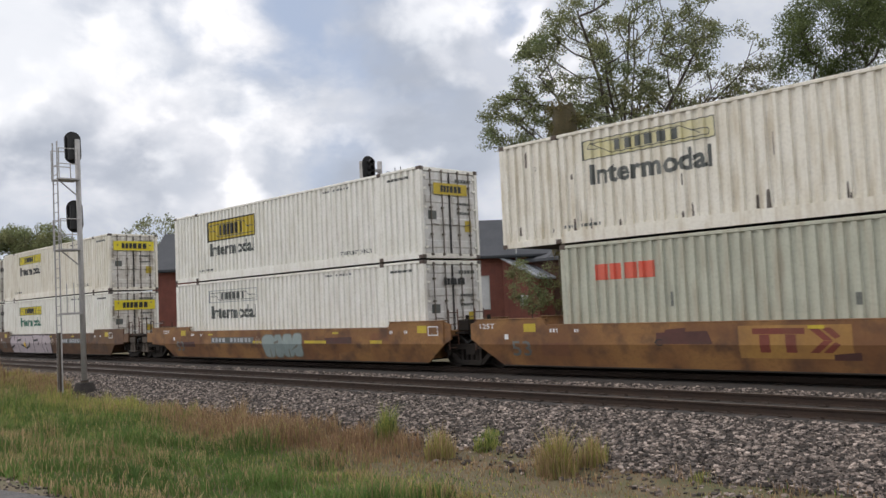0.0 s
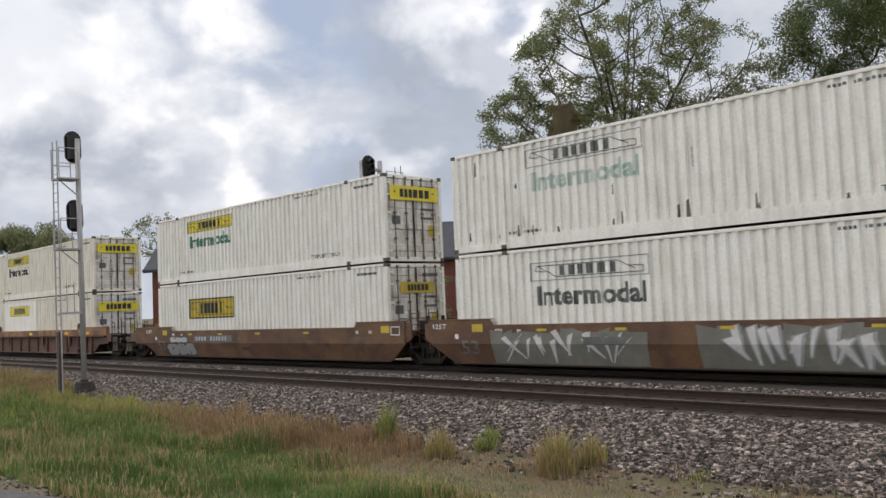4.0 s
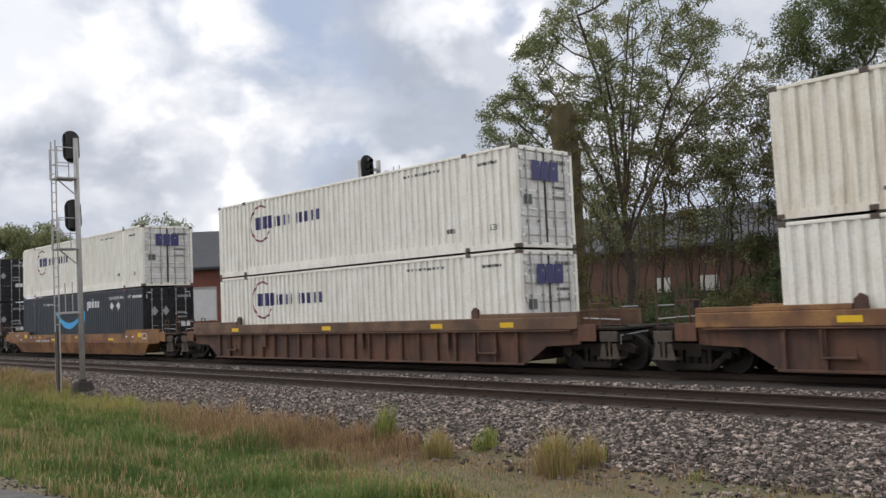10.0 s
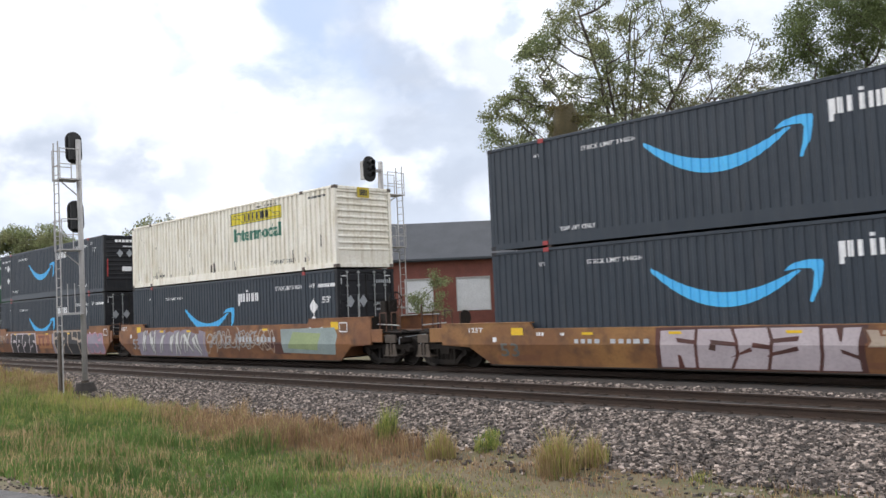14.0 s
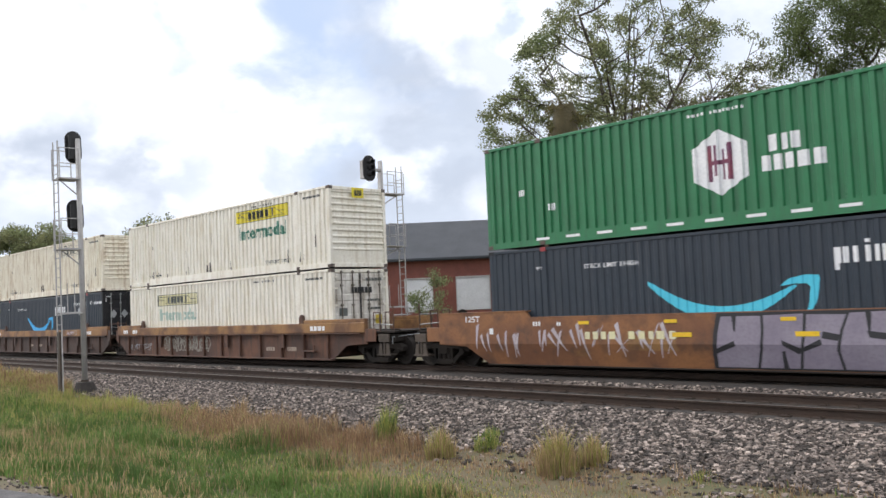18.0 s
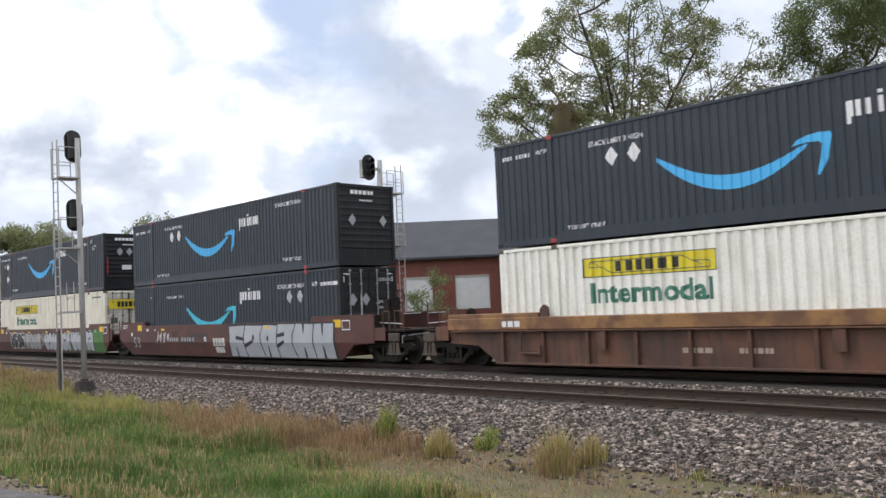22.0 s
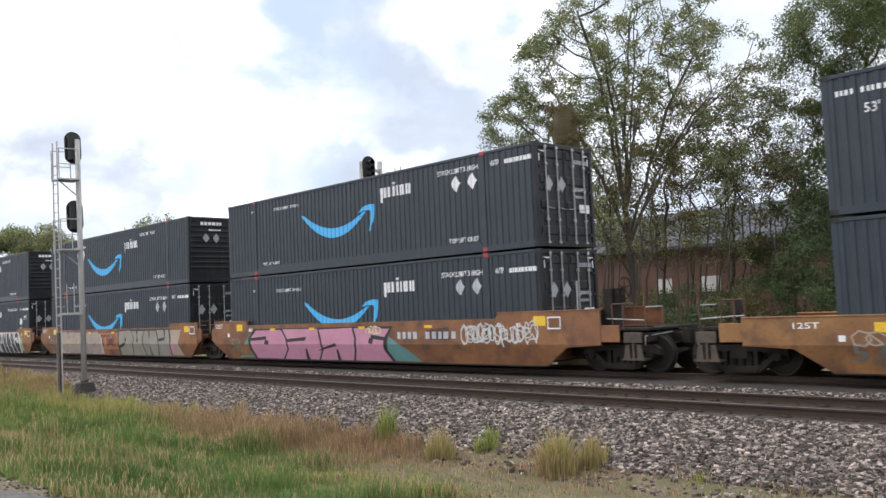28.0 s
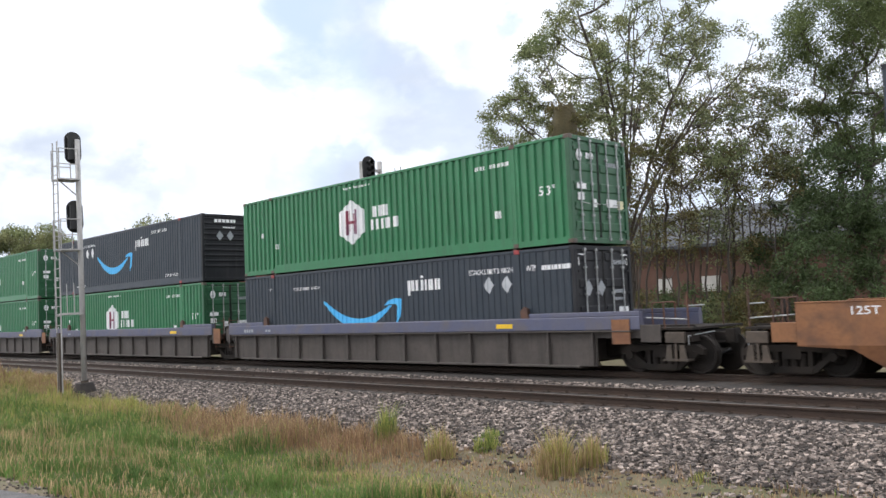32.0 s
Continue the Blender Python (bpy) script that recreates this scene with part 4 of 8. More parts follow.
def jb_container(paint="white", door="door_white", panel="yellow", text="ink", end="yellow", nose=False, dz=0.0, dx=0.0, word=True, end_z=2.03, rust=False, smooth=False):
    tone = {"white": "white", "cream": "cream-white", "old_white": "rust-streaked old white"}[paint]
    plate = {"yellow": "a bright yellow logo panel", "gold": "a weathered gold logo panel", "faded": "a faded logo panel", "pale": "a worn-off logo outline"}[panel]
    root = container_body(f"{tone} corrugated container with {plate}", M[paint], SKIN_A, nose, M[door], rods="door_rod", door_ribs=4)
    u0, u1 = ((1.80, 5.48) if nose else (-5.22, -1.48))
    u0, u1 = u0 + dx, u1 + dx
    if smooth:
        decal("smooth_panel", rect(-6.0, -0.4, 0.32, CH - 0.12), M["white"], root, None, CW / 2 - 0.008, "smooth white replacement side sheet")
        skin = None
    else:
        skin = SKIN_A
    if smooth:
        for nm, polys, m, lift in (("logo_panel", rect(u0 + 0.3, u1, 1.9, 2.5), "yellow", 0.004), ("logo_border", frame_polys(u0 + 0.3, u1, 1.9, 2.5, 0.022), "ink_soft", 0.009),
                                   ("word_mark", bars(u0 + 1.1, u1 - 0.7, 2.02, 2.38, 7, 4), "ink", 0.010)):
            decal(nm, polys, M[m], root, None, CW / 2 - 0.008 + lift)
    else:
        logo_panel(root, SKIN_A, u0, u1, 2.08 + dz - (0.5 if panel == "gold" else 0), 2.58 + dz - (0.15 if panel == "gold" else 0), panel)
    if word and not smooth:
        decal("lettering", letters("Intermodal", u0 + 0.22, u1 - 0.12, (1.44 if panel != "gold" else 1.0) + dz, 0.50, 0.03), M[text], root, SKIN_A, 0.006, "dark Intermodal lettering")
    small_marks(root, SKIN_A, "ink_soft", [("TOP LIFT ONLY", 3.9, 5.6, 0.36, 0.13), ("", -5.9, -4.7, 0.38, 0.09), ("", 3.0, 4.5, 2.62, 0.08), ("", 6.5, 7.5, 2.55, 0.09)])
    if nose:
        if end:
            door_panel(root, end, 2.5, 0.55, HX + 0.001)
    else:
        door_panel(root, end, end_z)
        label_marks(root, 3)
        end_decal("end_plate", rect(0.64, 0.94, 0.86, 1.22), M["gold"], root, HX - 0.016, "small yellow plate on the door")
    if rust:
        rng = random.Random(8)
        polys = []
        for i in range(26):
            u, w, h = rng.uniform(-7.7, 7.7), rng.uniform(0.02, 0.10), rng.uniform(0.1, 0.55)
            z = rng.choice((0.3, 0.32, rng.uniform(0.4, 2.2)))
            polys.append([(u, z), (u + w, z), (u + w * 0.8, z + h), (u + w * 0.2, z + h * 0.9)])
        decal("rust_stains", polys, M["casting"], root, SKIN_A, 0.004, "brown rust stains")
    return root


def swoosh(dx=0.0, dz=0.0):
    """A plain upturned crescent with a hooked tip."""
    out, n = [], 22
    lo, hi = [], []
    for i in range(n + 1):
        a = i / n
        u = -3.16 + 3.62 * a
        sag = 4 * a * (1 - a)
        lo.append((u + dx, 1.86 - 0.24 * a - 0.80 * sag - 0.04 + dz - 0.05 * (1 - a) + 0.02 * a))
        hi.append((u + dx - 0.05 * a, 1.86 - 0.24 * a - 0.80 * sag + 0.01 + 0.27 * sag ** 0.8 + dz))
    for i in range(n):
        out.append([lo[i], lo[i + 1], hi[i + 1], hi[i]])
    tip = [[(0.10, 1.86), (0.42, 1.90), (0.36, 2.03), (0.20, 1.96)], [(0.42, 1.90), (0.68, 1.89), (0.66, 2.08), (0.36, 2.03)], [(0.68, 1.89), (0.75, 1.82), (0.96, 1.98), (0.93, 2.06), (0.66, 2.08)],
           [(0.75, 1.82), (0.71, 1.55), (0.86, 1.52), (0.96, 1.98)], [(0.71, 1.55), (0.60, 1.20), (0.67, 1.18), (0.86, 1.52)]]
    return out + [[(u + dx, v + dz - 0.25) for u, v in p] for p in tip]


def word_bars(u0, u1, v0, h):
    """Upright plain bars of a white word mark, the first hanging lower, one with a dot."""
    w = u1 - u0
    out = rect(u0, u0 + 0.065 * w, v0 - 0.3 * h, v0 + 0.72 * h) + rect(u0 + 0.43 * w, u0 + 0.495 * w, v0 + 0.84 * h, v0 + h)
    for a, b in ((0.065, 0.10), (0.125, 0.20), (0.265, 0.33), (0.43, 0.495), (0.55, 0.615), (0.645, 0.70), (0.73, 0.795), (0.845, 0.92), (0.94, 1.0)):
        out += rect(u0 + a * w, u0 + b * w, v0, v0 + 0.72 * h)
    return out


def slate_container(nose=False, alt=False, low=False, tone="blue", column=False, raised=0.0, flat=False, signs=(4.98, 5.66)):
    root = container_body(f"dark slate-blue container with a {'teal' if tone == 'teal' else 'bright blue'} crescent, {'plain flat end' if flat else 'ribbed end' if nose else 'closed doors'}", M["slate"], SKIN_B, nose, M["slate_shaded"], M["slate_shaded"], rods="galv", door_ribs=4, nose_depth=0.012 if flat else 0.03)
    dz = -0.13 if low else 0.0
    dx = 0.30 if nose else 0.24
    decal("crescent", swoosh(dx, dz + (0.16 if column else -0.09 if nose and not flat else 0.06 if low or flat else 0.14) + raised), M[tone], root, SKIN_B, 0.005, "bright blue crescent" if tone == "blue" else "teal crescent")
    decal("word_mark", word_bars(1.27 + dx, 2.72 + dx, (1.93 if nose and not column else 2.08) + dz, 0.46), M["decal_white"], root, SKIN_B, 0.006, "white block word mark")
    dm = (-4.15, -3.49) if nose else signs if not alt else (6.62,)
    if column:
        dm = ()
        for v in (2.02, 1.25):
            decal("diamond", diamond(-6.62, v, 0.42, 0.52), M["decal_white"], root, SKIN_B, 0.006, "white diamond sign")
        small_marks(root, SKIN_B, "decal_white", [("53'", -7.25, -6.95, 2.0, 0.2), ("TOP LIFT ONLY", -5.85, -4.85, 0.45, 0.14), ("53'", 6.6, 7.0, 2.12, 0.22), ("WTP", 6.3, 6.6, 2.5, 0.14)])
    for u in dm:
        decal("diamond", diamond(u, (2.03 if nose else 2.10 if not alt else 1.75) + dz, 0.40 if not alt else 0.5, 0.50 if not alt else 0.6), M["decal_silver" if low and not alt else "decal_white"], root, SKIN_B, 0.006, "white diamond sign")
    if alt:
        decal("diamond", diamond(6.62, 1.05, 0.5, 0.6), M["decal_white"], root, SKIN_B, 0.006, "white diamond sign")
        small_marks(root, SKIN_B, "decal_white", [("53'", 7.15, 7.65, 1.75, 0.22)])
    st = (3.3, 4.85) if nose and not flat and not column else (4.22, 5.9)
    items = [("STACK LIMIT 3 HIGH", *st, 2.42, 0.15), ("TOP LIFT ONLY", 4.62, 5.85, 0.34, 0.14)]
    if nose:
        items += [("", -7.8, -6.75, 2.42, 0.13), ("WTP", -6.6, -6.2, 2.43, 0.12), ("STACK LIMIT 3 HIGH", -4.84, -3.22, 2.36, 0.13)] + ([] if column else [("TOP LIFT ONLY", -5.62, -4.42, 0.28, 0.13)])
    else:
        items += [("STACK LIMIT 3 HIGH", -4.8, -3.15, 2.36, 0.11), ("WTP", -6.4, -6.1, 2.4, 0.1), ("TOP LIFT ONLY", -5.6, -4.45, 0.34, 0.11), ("WTP", 6.4, 6.75, 2.42, 0.16), ("", 6.95, 7.95, 2.42, 0.15)]
    small_marks(root, SKIN_B, "decal_white", [(a, b, c, v + (dz if v > 1 else 0), h) for a, b, c, v, h in items])
    x = HX + 0.004 if nose else HX - 0.018
    if nose:
        if column:
            for y in (-1.14, 1.08):
                end_decal("red_reflector", rect(y, y + 0.06, 0.75, 1.65), M["crimson"], root, HX + 0.012, "narrow red reflective strip")
            end_decal("end_plate", rect(-0.35, 0.15, 1.02, 1.26), M["decal_white"], root, x)
            end_decal("end_plate", rect(0.6, 0.85, 1.0, 1.26), M["decal_white"], root, x)
        end_decal("end_word_mark", bars(-0.7, 0.35, 2.52, 2.66, 6, 3) + bars(-0.3, 0.3, 2.28, 2.34, 5, 6), M["decal_white"], root, x)
        end_decal("end_diamond", diamond(-0.65 if flat else -0.45, 1.6 if flat else 1.95, 0.34, 0.44) + diamond(0.75 if flat else 0.05, 1.6 if flat else 1.95, 0.34, 0.44), M["decal_grey"], root, x)
    else:
        end_decal("end_diamond", diamond(-0.72, 1.75, 0.36, 0.46) + diamond(-0.15, 1.75, 0.36, 0.46), M["decal_grey"], root, x)
        end_decal("end_number_mark", bars(0.45, 1.05, 2.38, 2.5, 6, 9) + bars(0.45, 0.9, 1.6, 1.7, 4, 4) + bars(0.45, 0.95, 1.4, 1.48, 5, 7), M["decal_grey"], root, x)
        end_decal("end_plate", rect(0.62, 1.08, 0.98, 1.22), M["decal_white"], root, x, "white plate on the door")
        end_decal("corner_mark", rect(-1.12, -0.85, 2.62, 2.66) + rect(-1.12, -1.08, 2.36, 2.62) + rect(0.85, 1.12, 2.62, 2.66) + rect(1.08, 1.12, 2.36, 2.62), M["decal_white"], root, x)
    return root


def ring(u, v, r, t, n=32, a0=0, a1=360):
    out = []
    for i in range(n):
        p, q = radians(a0 + (a1 - a0) * i / n), radians(a0 + (a1 - a0) * (i + 1) / n)
        out.append([(u + r * math.cos(p), v + r * math.sin(p)), (u + r * math.cos(q), v + r * math.sin(q)),
                    (u + (r - t) * math.cos(q), v + (r - t) * math.sin(q)), (u + (r - t) * math.cos(p), v + (r - t) * math.sin(p))])
    return out


def ringed_container():
    root = container_body("clean white corrugated container with navy word mark and ring", M["white"], SKIN_A, False, M["door_clean"], door_ribs=5)
    decal("logo_ring", ring(-4.97, 1.93, 0.72, 0.07, 36, 60, 330), M["ring"], root, SKIN_A, 0.005, "thin dark red ring")
    decal("word_mark", bars(-5.3, -4.1, 1.70, 2.18, 3, 5, 0.16) + bars(-4.05, -1.05, 1.72, 2.10, 9, 6, 0.2), M["navy"], root, SKIN_A, 0.007, "row of navy bars")
    small_marks(root, SKIN_A, "ink_soft", [("53'", 6.95, 7.3, 0.55, 0.18), ("", 3.4, 5.1, 2.52, 0.09), ("", 5.2, 5.6, 0.6, 0.16), ("", 6.6, 7.4, 2.45, 0.1)])
    end_decal("end_word_mark", bars(-0.62, 0.62, 1.92, 2.48, 3, 8, 0.14), M["navy"], root, HX + 0.032, "three navy bars across the doors")
    label_marks(root, 7)
    return root


def green_container(nose=False, dashes=False):
    root = container_body(f"green corrugated container with a white hexagon sign, {'ribbed end' if nose else 'closed doors'}", M["green"], SKIN_A, nose, M["green_shaded"], M["green_shaded"], door_ribs=5)
    dx = 0.35 if nose else 0.0
    u, v, w, h = -1.22 + dx, 1.46, 0.66, 0.76
    decal("hexagon", [[(u - w, v - h * 0.5), (u, v - h), (u + w, v - h * 0.5), (u + w, v + h * 0.5), (u, v + h), (u - w, v + h * 0.5)]], M["decal_white"], root, SKIN_A, 0.005, "white hexagon sign")
    decal("hexagon_emblem", rect(u - 0.3, u - 0.2, v - 0.42, v + 0.42) + rect(u + 0.2, u + 0.3, v - 0.42, v + 0.42) + rect(u - 0.12, u - 0.06, v - 0.3, v + 0.4) + rect(u + 0.06, u + 0.12, v - 0.4, v + 0.3)
          + rect(u - 0.2, u + 0.2, v - 0.05, v + 0.05), M["ring"], root, SKIN_A, 0.008)
    decal("word_mark", bars(u + 1.15, u + 1.95, v + 0.06, v + 0.42, 3, 1, 0.3) + bars(u + 0.98, u + 2.45, v - 0.36, v - 0.02, 5, 2, 0.25), M["decal_white"], root, SKIN_A, 0.006, "two rows of white bars")
    small_marks(root, SKIN_A, "decal_white", [("53'", 6.95, 7.5, 1.35, 0.26), ("", 4.6, 6.0, 2.35, 0.13), ("", -1.6, -0.2, 2.6, 0.08), ("", -6.9, -6.65, 1.4, 0.2), ("", -5.85, -5.6, 0.9, 0.22), ("", 5.35, 5.6, 0.9, 0.25)])
    if dashes:
        polys = []
        for i in range(14):
            polys += rect(-6.3 + i * 1.0, -5.85 + i * 1.0, 0.13, 0.2)
        decal("reflector_strip", polys, M["decal_white"], root, None, CW / 2 + 0.006, "row of white reflective dashes")
    x = HX + 0.004 if nose else HX - 0.018
    end_decal("end_marks", [[(-0.85 + 0.14 * math.cos(i * math.pi / 3), 2.36 + 0.18 * math.sin(i * math.pi / 3)) for i in range(6)]] + bars(-0.55, -0.2, 2.28, 2.44, 3, 2), M["decal_white"], root, x)
    end_decal("end_plate", rect(-1.0, -0.6, 1.45, 1.6) + rect(-0.98, -0.7, 1.15, 1.35) + rect(-0.35, -0.15, 0.98, 1.2) + rect(0.3, 0.8, 1.0, 1.22), M["decal_white"], root, x + 0.001, "white plates on the end")
    end_decal("end_plate_pale", rect(0.82, 1.1, 0.95, 1.2), M["faded"], root, x + 0.001)
    end_decal("number_mark", bars(0.35, 1.0, 2.12, 2.24, 6, 3), M["decal_grey"], root, x)
    return root


def forty_container():
    root = container_body("pale grey-green corrugated short container with faded red bars", M["pale_green"], SKIN_40, False, M["pale_green"], length=12.19, high_sill=False, door_ribs=5)
    decal("word_mark", bars(-5.0, -3.2, 1.92, 2.32, 4, 3, 0.18), M["red"], root, SKIN_40, 0.005, "row of faded red bars")
    small_marks(root, SKIN_40, "ink_soft", [("", -2.9, -2.8, 1.2, 0.4), ("", 1.3, 1.45, 1.1, 0.3)])
    return root


DESIGN = {
    "j_gold": lambda: jb_container("white", "door_clean", "gold", "ink_soft", "gold"),
    "j_pale_low": lambda: jb_container("white", "door_clean", "pale", "ink_soft", "none", dz=-0.1),
    "j_yellow": lambda: jb_container("cream", "door_white", "yellow", "ink", "yellow"),
    "j_yellow_low": lambda: jb_container("white", "door_white", "yellow", "ink_green", "yellow", dz=-0.12, end_z=1.95),
    "j_green_low": lambda: jb_container("cream", "door_white", "yellow", "ink_green", "yellow", dz=-0.12, end_z=1.95),
    "j_worn_low": lambda: jb_container("cream", "door_white", "faded", "ink_pale", "none", dz=-0.12, end_z=1.95),
    "j_faded": lambda: jb_container("white", "door_white", "pale", "ink_pale", "none", dz=0.06, rust=True),
    "j_faded_rust": lambda: jb_container("cream", "door_white", "faded", "ink_soft", "none", dx=0.0, rust=True),
    "j_green": lambda: jb_container("white", "door_white", "yellow", "ink_green", "yellow"),
    "j_gold_only": lambda: jb_container("white", "door_white", "gold", "ink", "gold", dz=-0.25, end_z=1.9, word=False),
    "j_smooth": lambda: jb_container("cream", "door_clean", "yellow", "ink", "yellow", smooth=True, end_z=1.9),
    "j_nose": lambda: jb_container("cream", "cream", "yellow", "ink_green", "yellow", nose=True, rust=True),
    "j_nose_left": lambda: jb_container("cream", "cream", "yellow", "ink_green", "gold", nose=True, dx=-0.7, rust=True),
    "j_nose_old": lambda: jb_container("old_white", "old_white", "pale", "ink_soft", "", nose=True, dx=-0.2, word=False, rust=True),
    "j_nose_faded": lambda: jb_container("cream", "rust_white", "faded", "ink_pale", "", nose=True, dx=-0.08, rust=True),
    "ringed": ringed_container,
    "slate": slate_container,
    "slate_close": lambda: slate_container(signs=(4.56, 5.30)),
    "slate_high": lambda: slate_container(raised=0.24),
    "slate_alt_high": lambda: slate_container(alt=True, raised=0.12),
    "slate_low": lambda: slate_container(low=True),
    "slate_alt_low": lambda: slate_container(alt=True, low=True),
    "slate_teal_low": lambda: slate_container(tone="teal", low=True),
    "slate_nose": lambda: slate_container(nose=True),
    "slate_flat": lambda: slate_container(nose=True, flat=True),
    "slate_column": lambda: slate_container(nose=True, column=True),
    "green": green_container,
    "green_nose": lambda: green_container(True, True),
    "forty": forty_container,
}
BUILT = {}


TWIST = Shape().box(-0.07, 0.07, -0.06, 0.06, -0.062, 0.0, 0.01).mesh("twist_lock", M["casting"])


def container(kind, m):
    if kind not in BUILT:
        BUILT[kind] = DESIGN[kind]()
        BUILT[kind].matrix_basis = m
        return BUILT[kind]
    return copy_thing(BUILT[kind], m)


# ---------------------------------------------------------------- well cars
MESHES = {}


def cached(key, build):
    if key not in MESHES:
        MESHES[key] = build()
    return MESHES[key]


def wheelset_mesh():
    s = Shape()
    s.rod((0, -0.98, 0), (0, 0.98, 0), 0.085, n=10)
    for side in (-1, 1):
        a, b = side * 0.69, side * 0.79
        rings = []
        for y, r in ((a - side * 0.03, 0.49), (a, 0.49), (a + side * 0.005, 0.46), (b + side * 0.03, 0.455), (b + side * 0.03, 0.40), (b - side * 0.01, 0.37), (b - side * 0.01, 0.20), (b + side * 0.05, 0.16)):
            rings.append([(r * math.cos(2 * math.pi * i / 24), y, r * math.sin(2 * math.pi * i / 24)) for i in range(24)])
        s.loft(rings)
    return s.mesh("wheelset", M["wheel"])


def sideframe_mesh(side):
    s = Shape()
    y0, y1 = sorted((side * 0.93, side * 1.10))
    s.prism([(-1.12, 0.60), (-0.95, 0.70), (0.95, 0.70), (1.12, 0.60), (1.12, 0.46), (0.9, 0.50), (0.5, 0.56), (-0.5, 0.56), (-0.9, 0.50), (-1.12, 0.46)], y0, y1)
    s.prism([(-0.95, 0.52), (-0.80, 0.52), (-0.36, 0.20), (-0.42, 0.10), (-0.5, 0.13)], y0, y1)
    s.prism([(0.95, 0.52), (0.80, 0.52), (0.36, 0.20), (0.42, 0.10), (0.5, 0.13)], y0, y1)
    s.prism([(-0.46, 0.24), (0.46, 0.24), (0.40, 0.10), (-0.40, 0.10)], y0 - 0.02, y1 + 0.02)
    for x in (-0.40, 0.33):
        s.box(x, x + 0.09, y0, y1, 0.2, 0.58)
    for x in (-0.2, 0.0, 0.2):
        s.rod((x, side * 1.0, 0.24), (x, side * 1.0, 0.52), 0.085, n=8)
    for x in (-0.86, 0.86):
        s.rod((x, side * 0.95, 0.46), (x, side * 1.16, 0.46), 0.12, 0.10, n=10)
    return s.mesh("side_frame", M["frame_steel"])


AXLES = []


def truck(parent, x, unit):
    bol = part("truck", cached("bolster", lambda: Shape().box(-0.2, 0.2, -1.12, 1.12, 0.40, 0.62, 0.03).box(-0.4, 0.4, -0.3, 0.3, 0.62, 0.78)
                               .box(-1.0, 1.0, -0.68, -0.62, 0.30, 0.40).box(-1.0, 1.0, 0.62, 0.68, 0.30, 0.40).mesh("truck", M["under"])), None, parent, "dark steel two-axle bogie")
    bol.location = (x, 0, 0)
    for side in (-1, 1):
        part("side_frame", cached(("sf", side), lambda: sideframe_mesh(side)), None, bol)
    for dx in (-0.86, 0.86):
        w = part("wheelset", cached("wheelset", wheelset_mesh), None, bol)
        w.location = (dx, 0, 0.46)
        AXLES.append((w, dx, unit))


def side_outline(xl, xr, deep=0.15, top=1.22, lift=1.40, square=False):
    """Outline of a car side in x and z; square: the deep part ends upright."""
    if square:
        return [(xl, 0.88), (-8.72, 0.88), (-8.70, deep), (8.70, deep), (8.72, 0.88), (xr, 0.88), (xr, top), (-8.0, top), (xl, top)]
    return [(xl, 0.70), (-8.95, 0.64), (-8.2, deep), (8.2, deep), (8.95, 0.64), (xr, 0.70), (xr, lift), (6.62, lift), (6.5, top), (-6.5, top), (-6.62, lift), (xl, lift)]


CREASE, TILT_IN = 0.72, 0.28


def creased_plate(xl, xr, side, material, top):
    """A smooth side sheet with a crease along its length, the lower half drawn in."""
    me = Shape().prism(side_outline(xl, xr, 0.15, top, top + 0.18), -1.5, -1.44).mesh("side_plate", material)
    bm = bmesh.new()
    bm.from_mesh(me)
    bmesh.ops.bisect_plane(bm, geom=bm.verts[:] + bm.edges[:] + bm.faces[:], plane_co=(0, 0, CREASE), plane_no=(0, 0, 1))
    for v in bm.verts:
        v.co.y += max(0.0, CREASE - v.co.z) * TILT_IN
        if side > 0:
            v.co.y *= -1
    if side > 0:
        bmesh.ops.reverse_faces(bm, faces=bm.faces[:])
    bm.to_mesh(me)
    bm.free()
    return me


def on_side(s, material, name):
    """Lays painted shapes onto the creased side."""
    me = bpy.data.meshes.new(name)
    me.from_pydata(s.v, [], s.f)
    bm = bmesh.new()
    bm.from_mesh(me)
    if min(v.co.y for v in bm.verts) < -1.47:
        bmesh.ops.bisect_plane(bm, geom=bm.verts[:] + bm.edges[:] + bm.faces[:], plane_co=(0, 0, CREASE), plane_no=(0, 0, 1))
        for v in bm.verts:
            v.co.y += max(0.0, CREASE - v.co.z) * TILT_IN
    bm.to_mesh(me)
    bm.free()
    me.materials.append(material)
    return me


STRETCH = [1.0]   # how much taller this car's side is than the usual one


def strokes(pts, w, y, s):
    """A thick painted line along pts."""
    for i, (a, b) in enumerate(zip(pts, pts[1:])):
        d = Vector((b[0] - a[0], b[1] - a[1]))
        if d.length < 1e-6:
            continue
        n = Vector((-d.y, d.x)).normalized() * w / 2
        e = d.normalized() * w * 0.22
        yy = y - 0.0005 * (i % 5)
        s.add([(a[0] - e.x + n.x, yy, a[1] - e.y + n.y), (b[0] + e.x + n.x, yy, b[1] + e.y + n.y), (b[0] + e.x - n.x, yy, b[1] + e.y - n.y), (a[0] - e.x - n.x, yy, a[1] - e.y - n.y)], [(0, 1, 2, 3)])


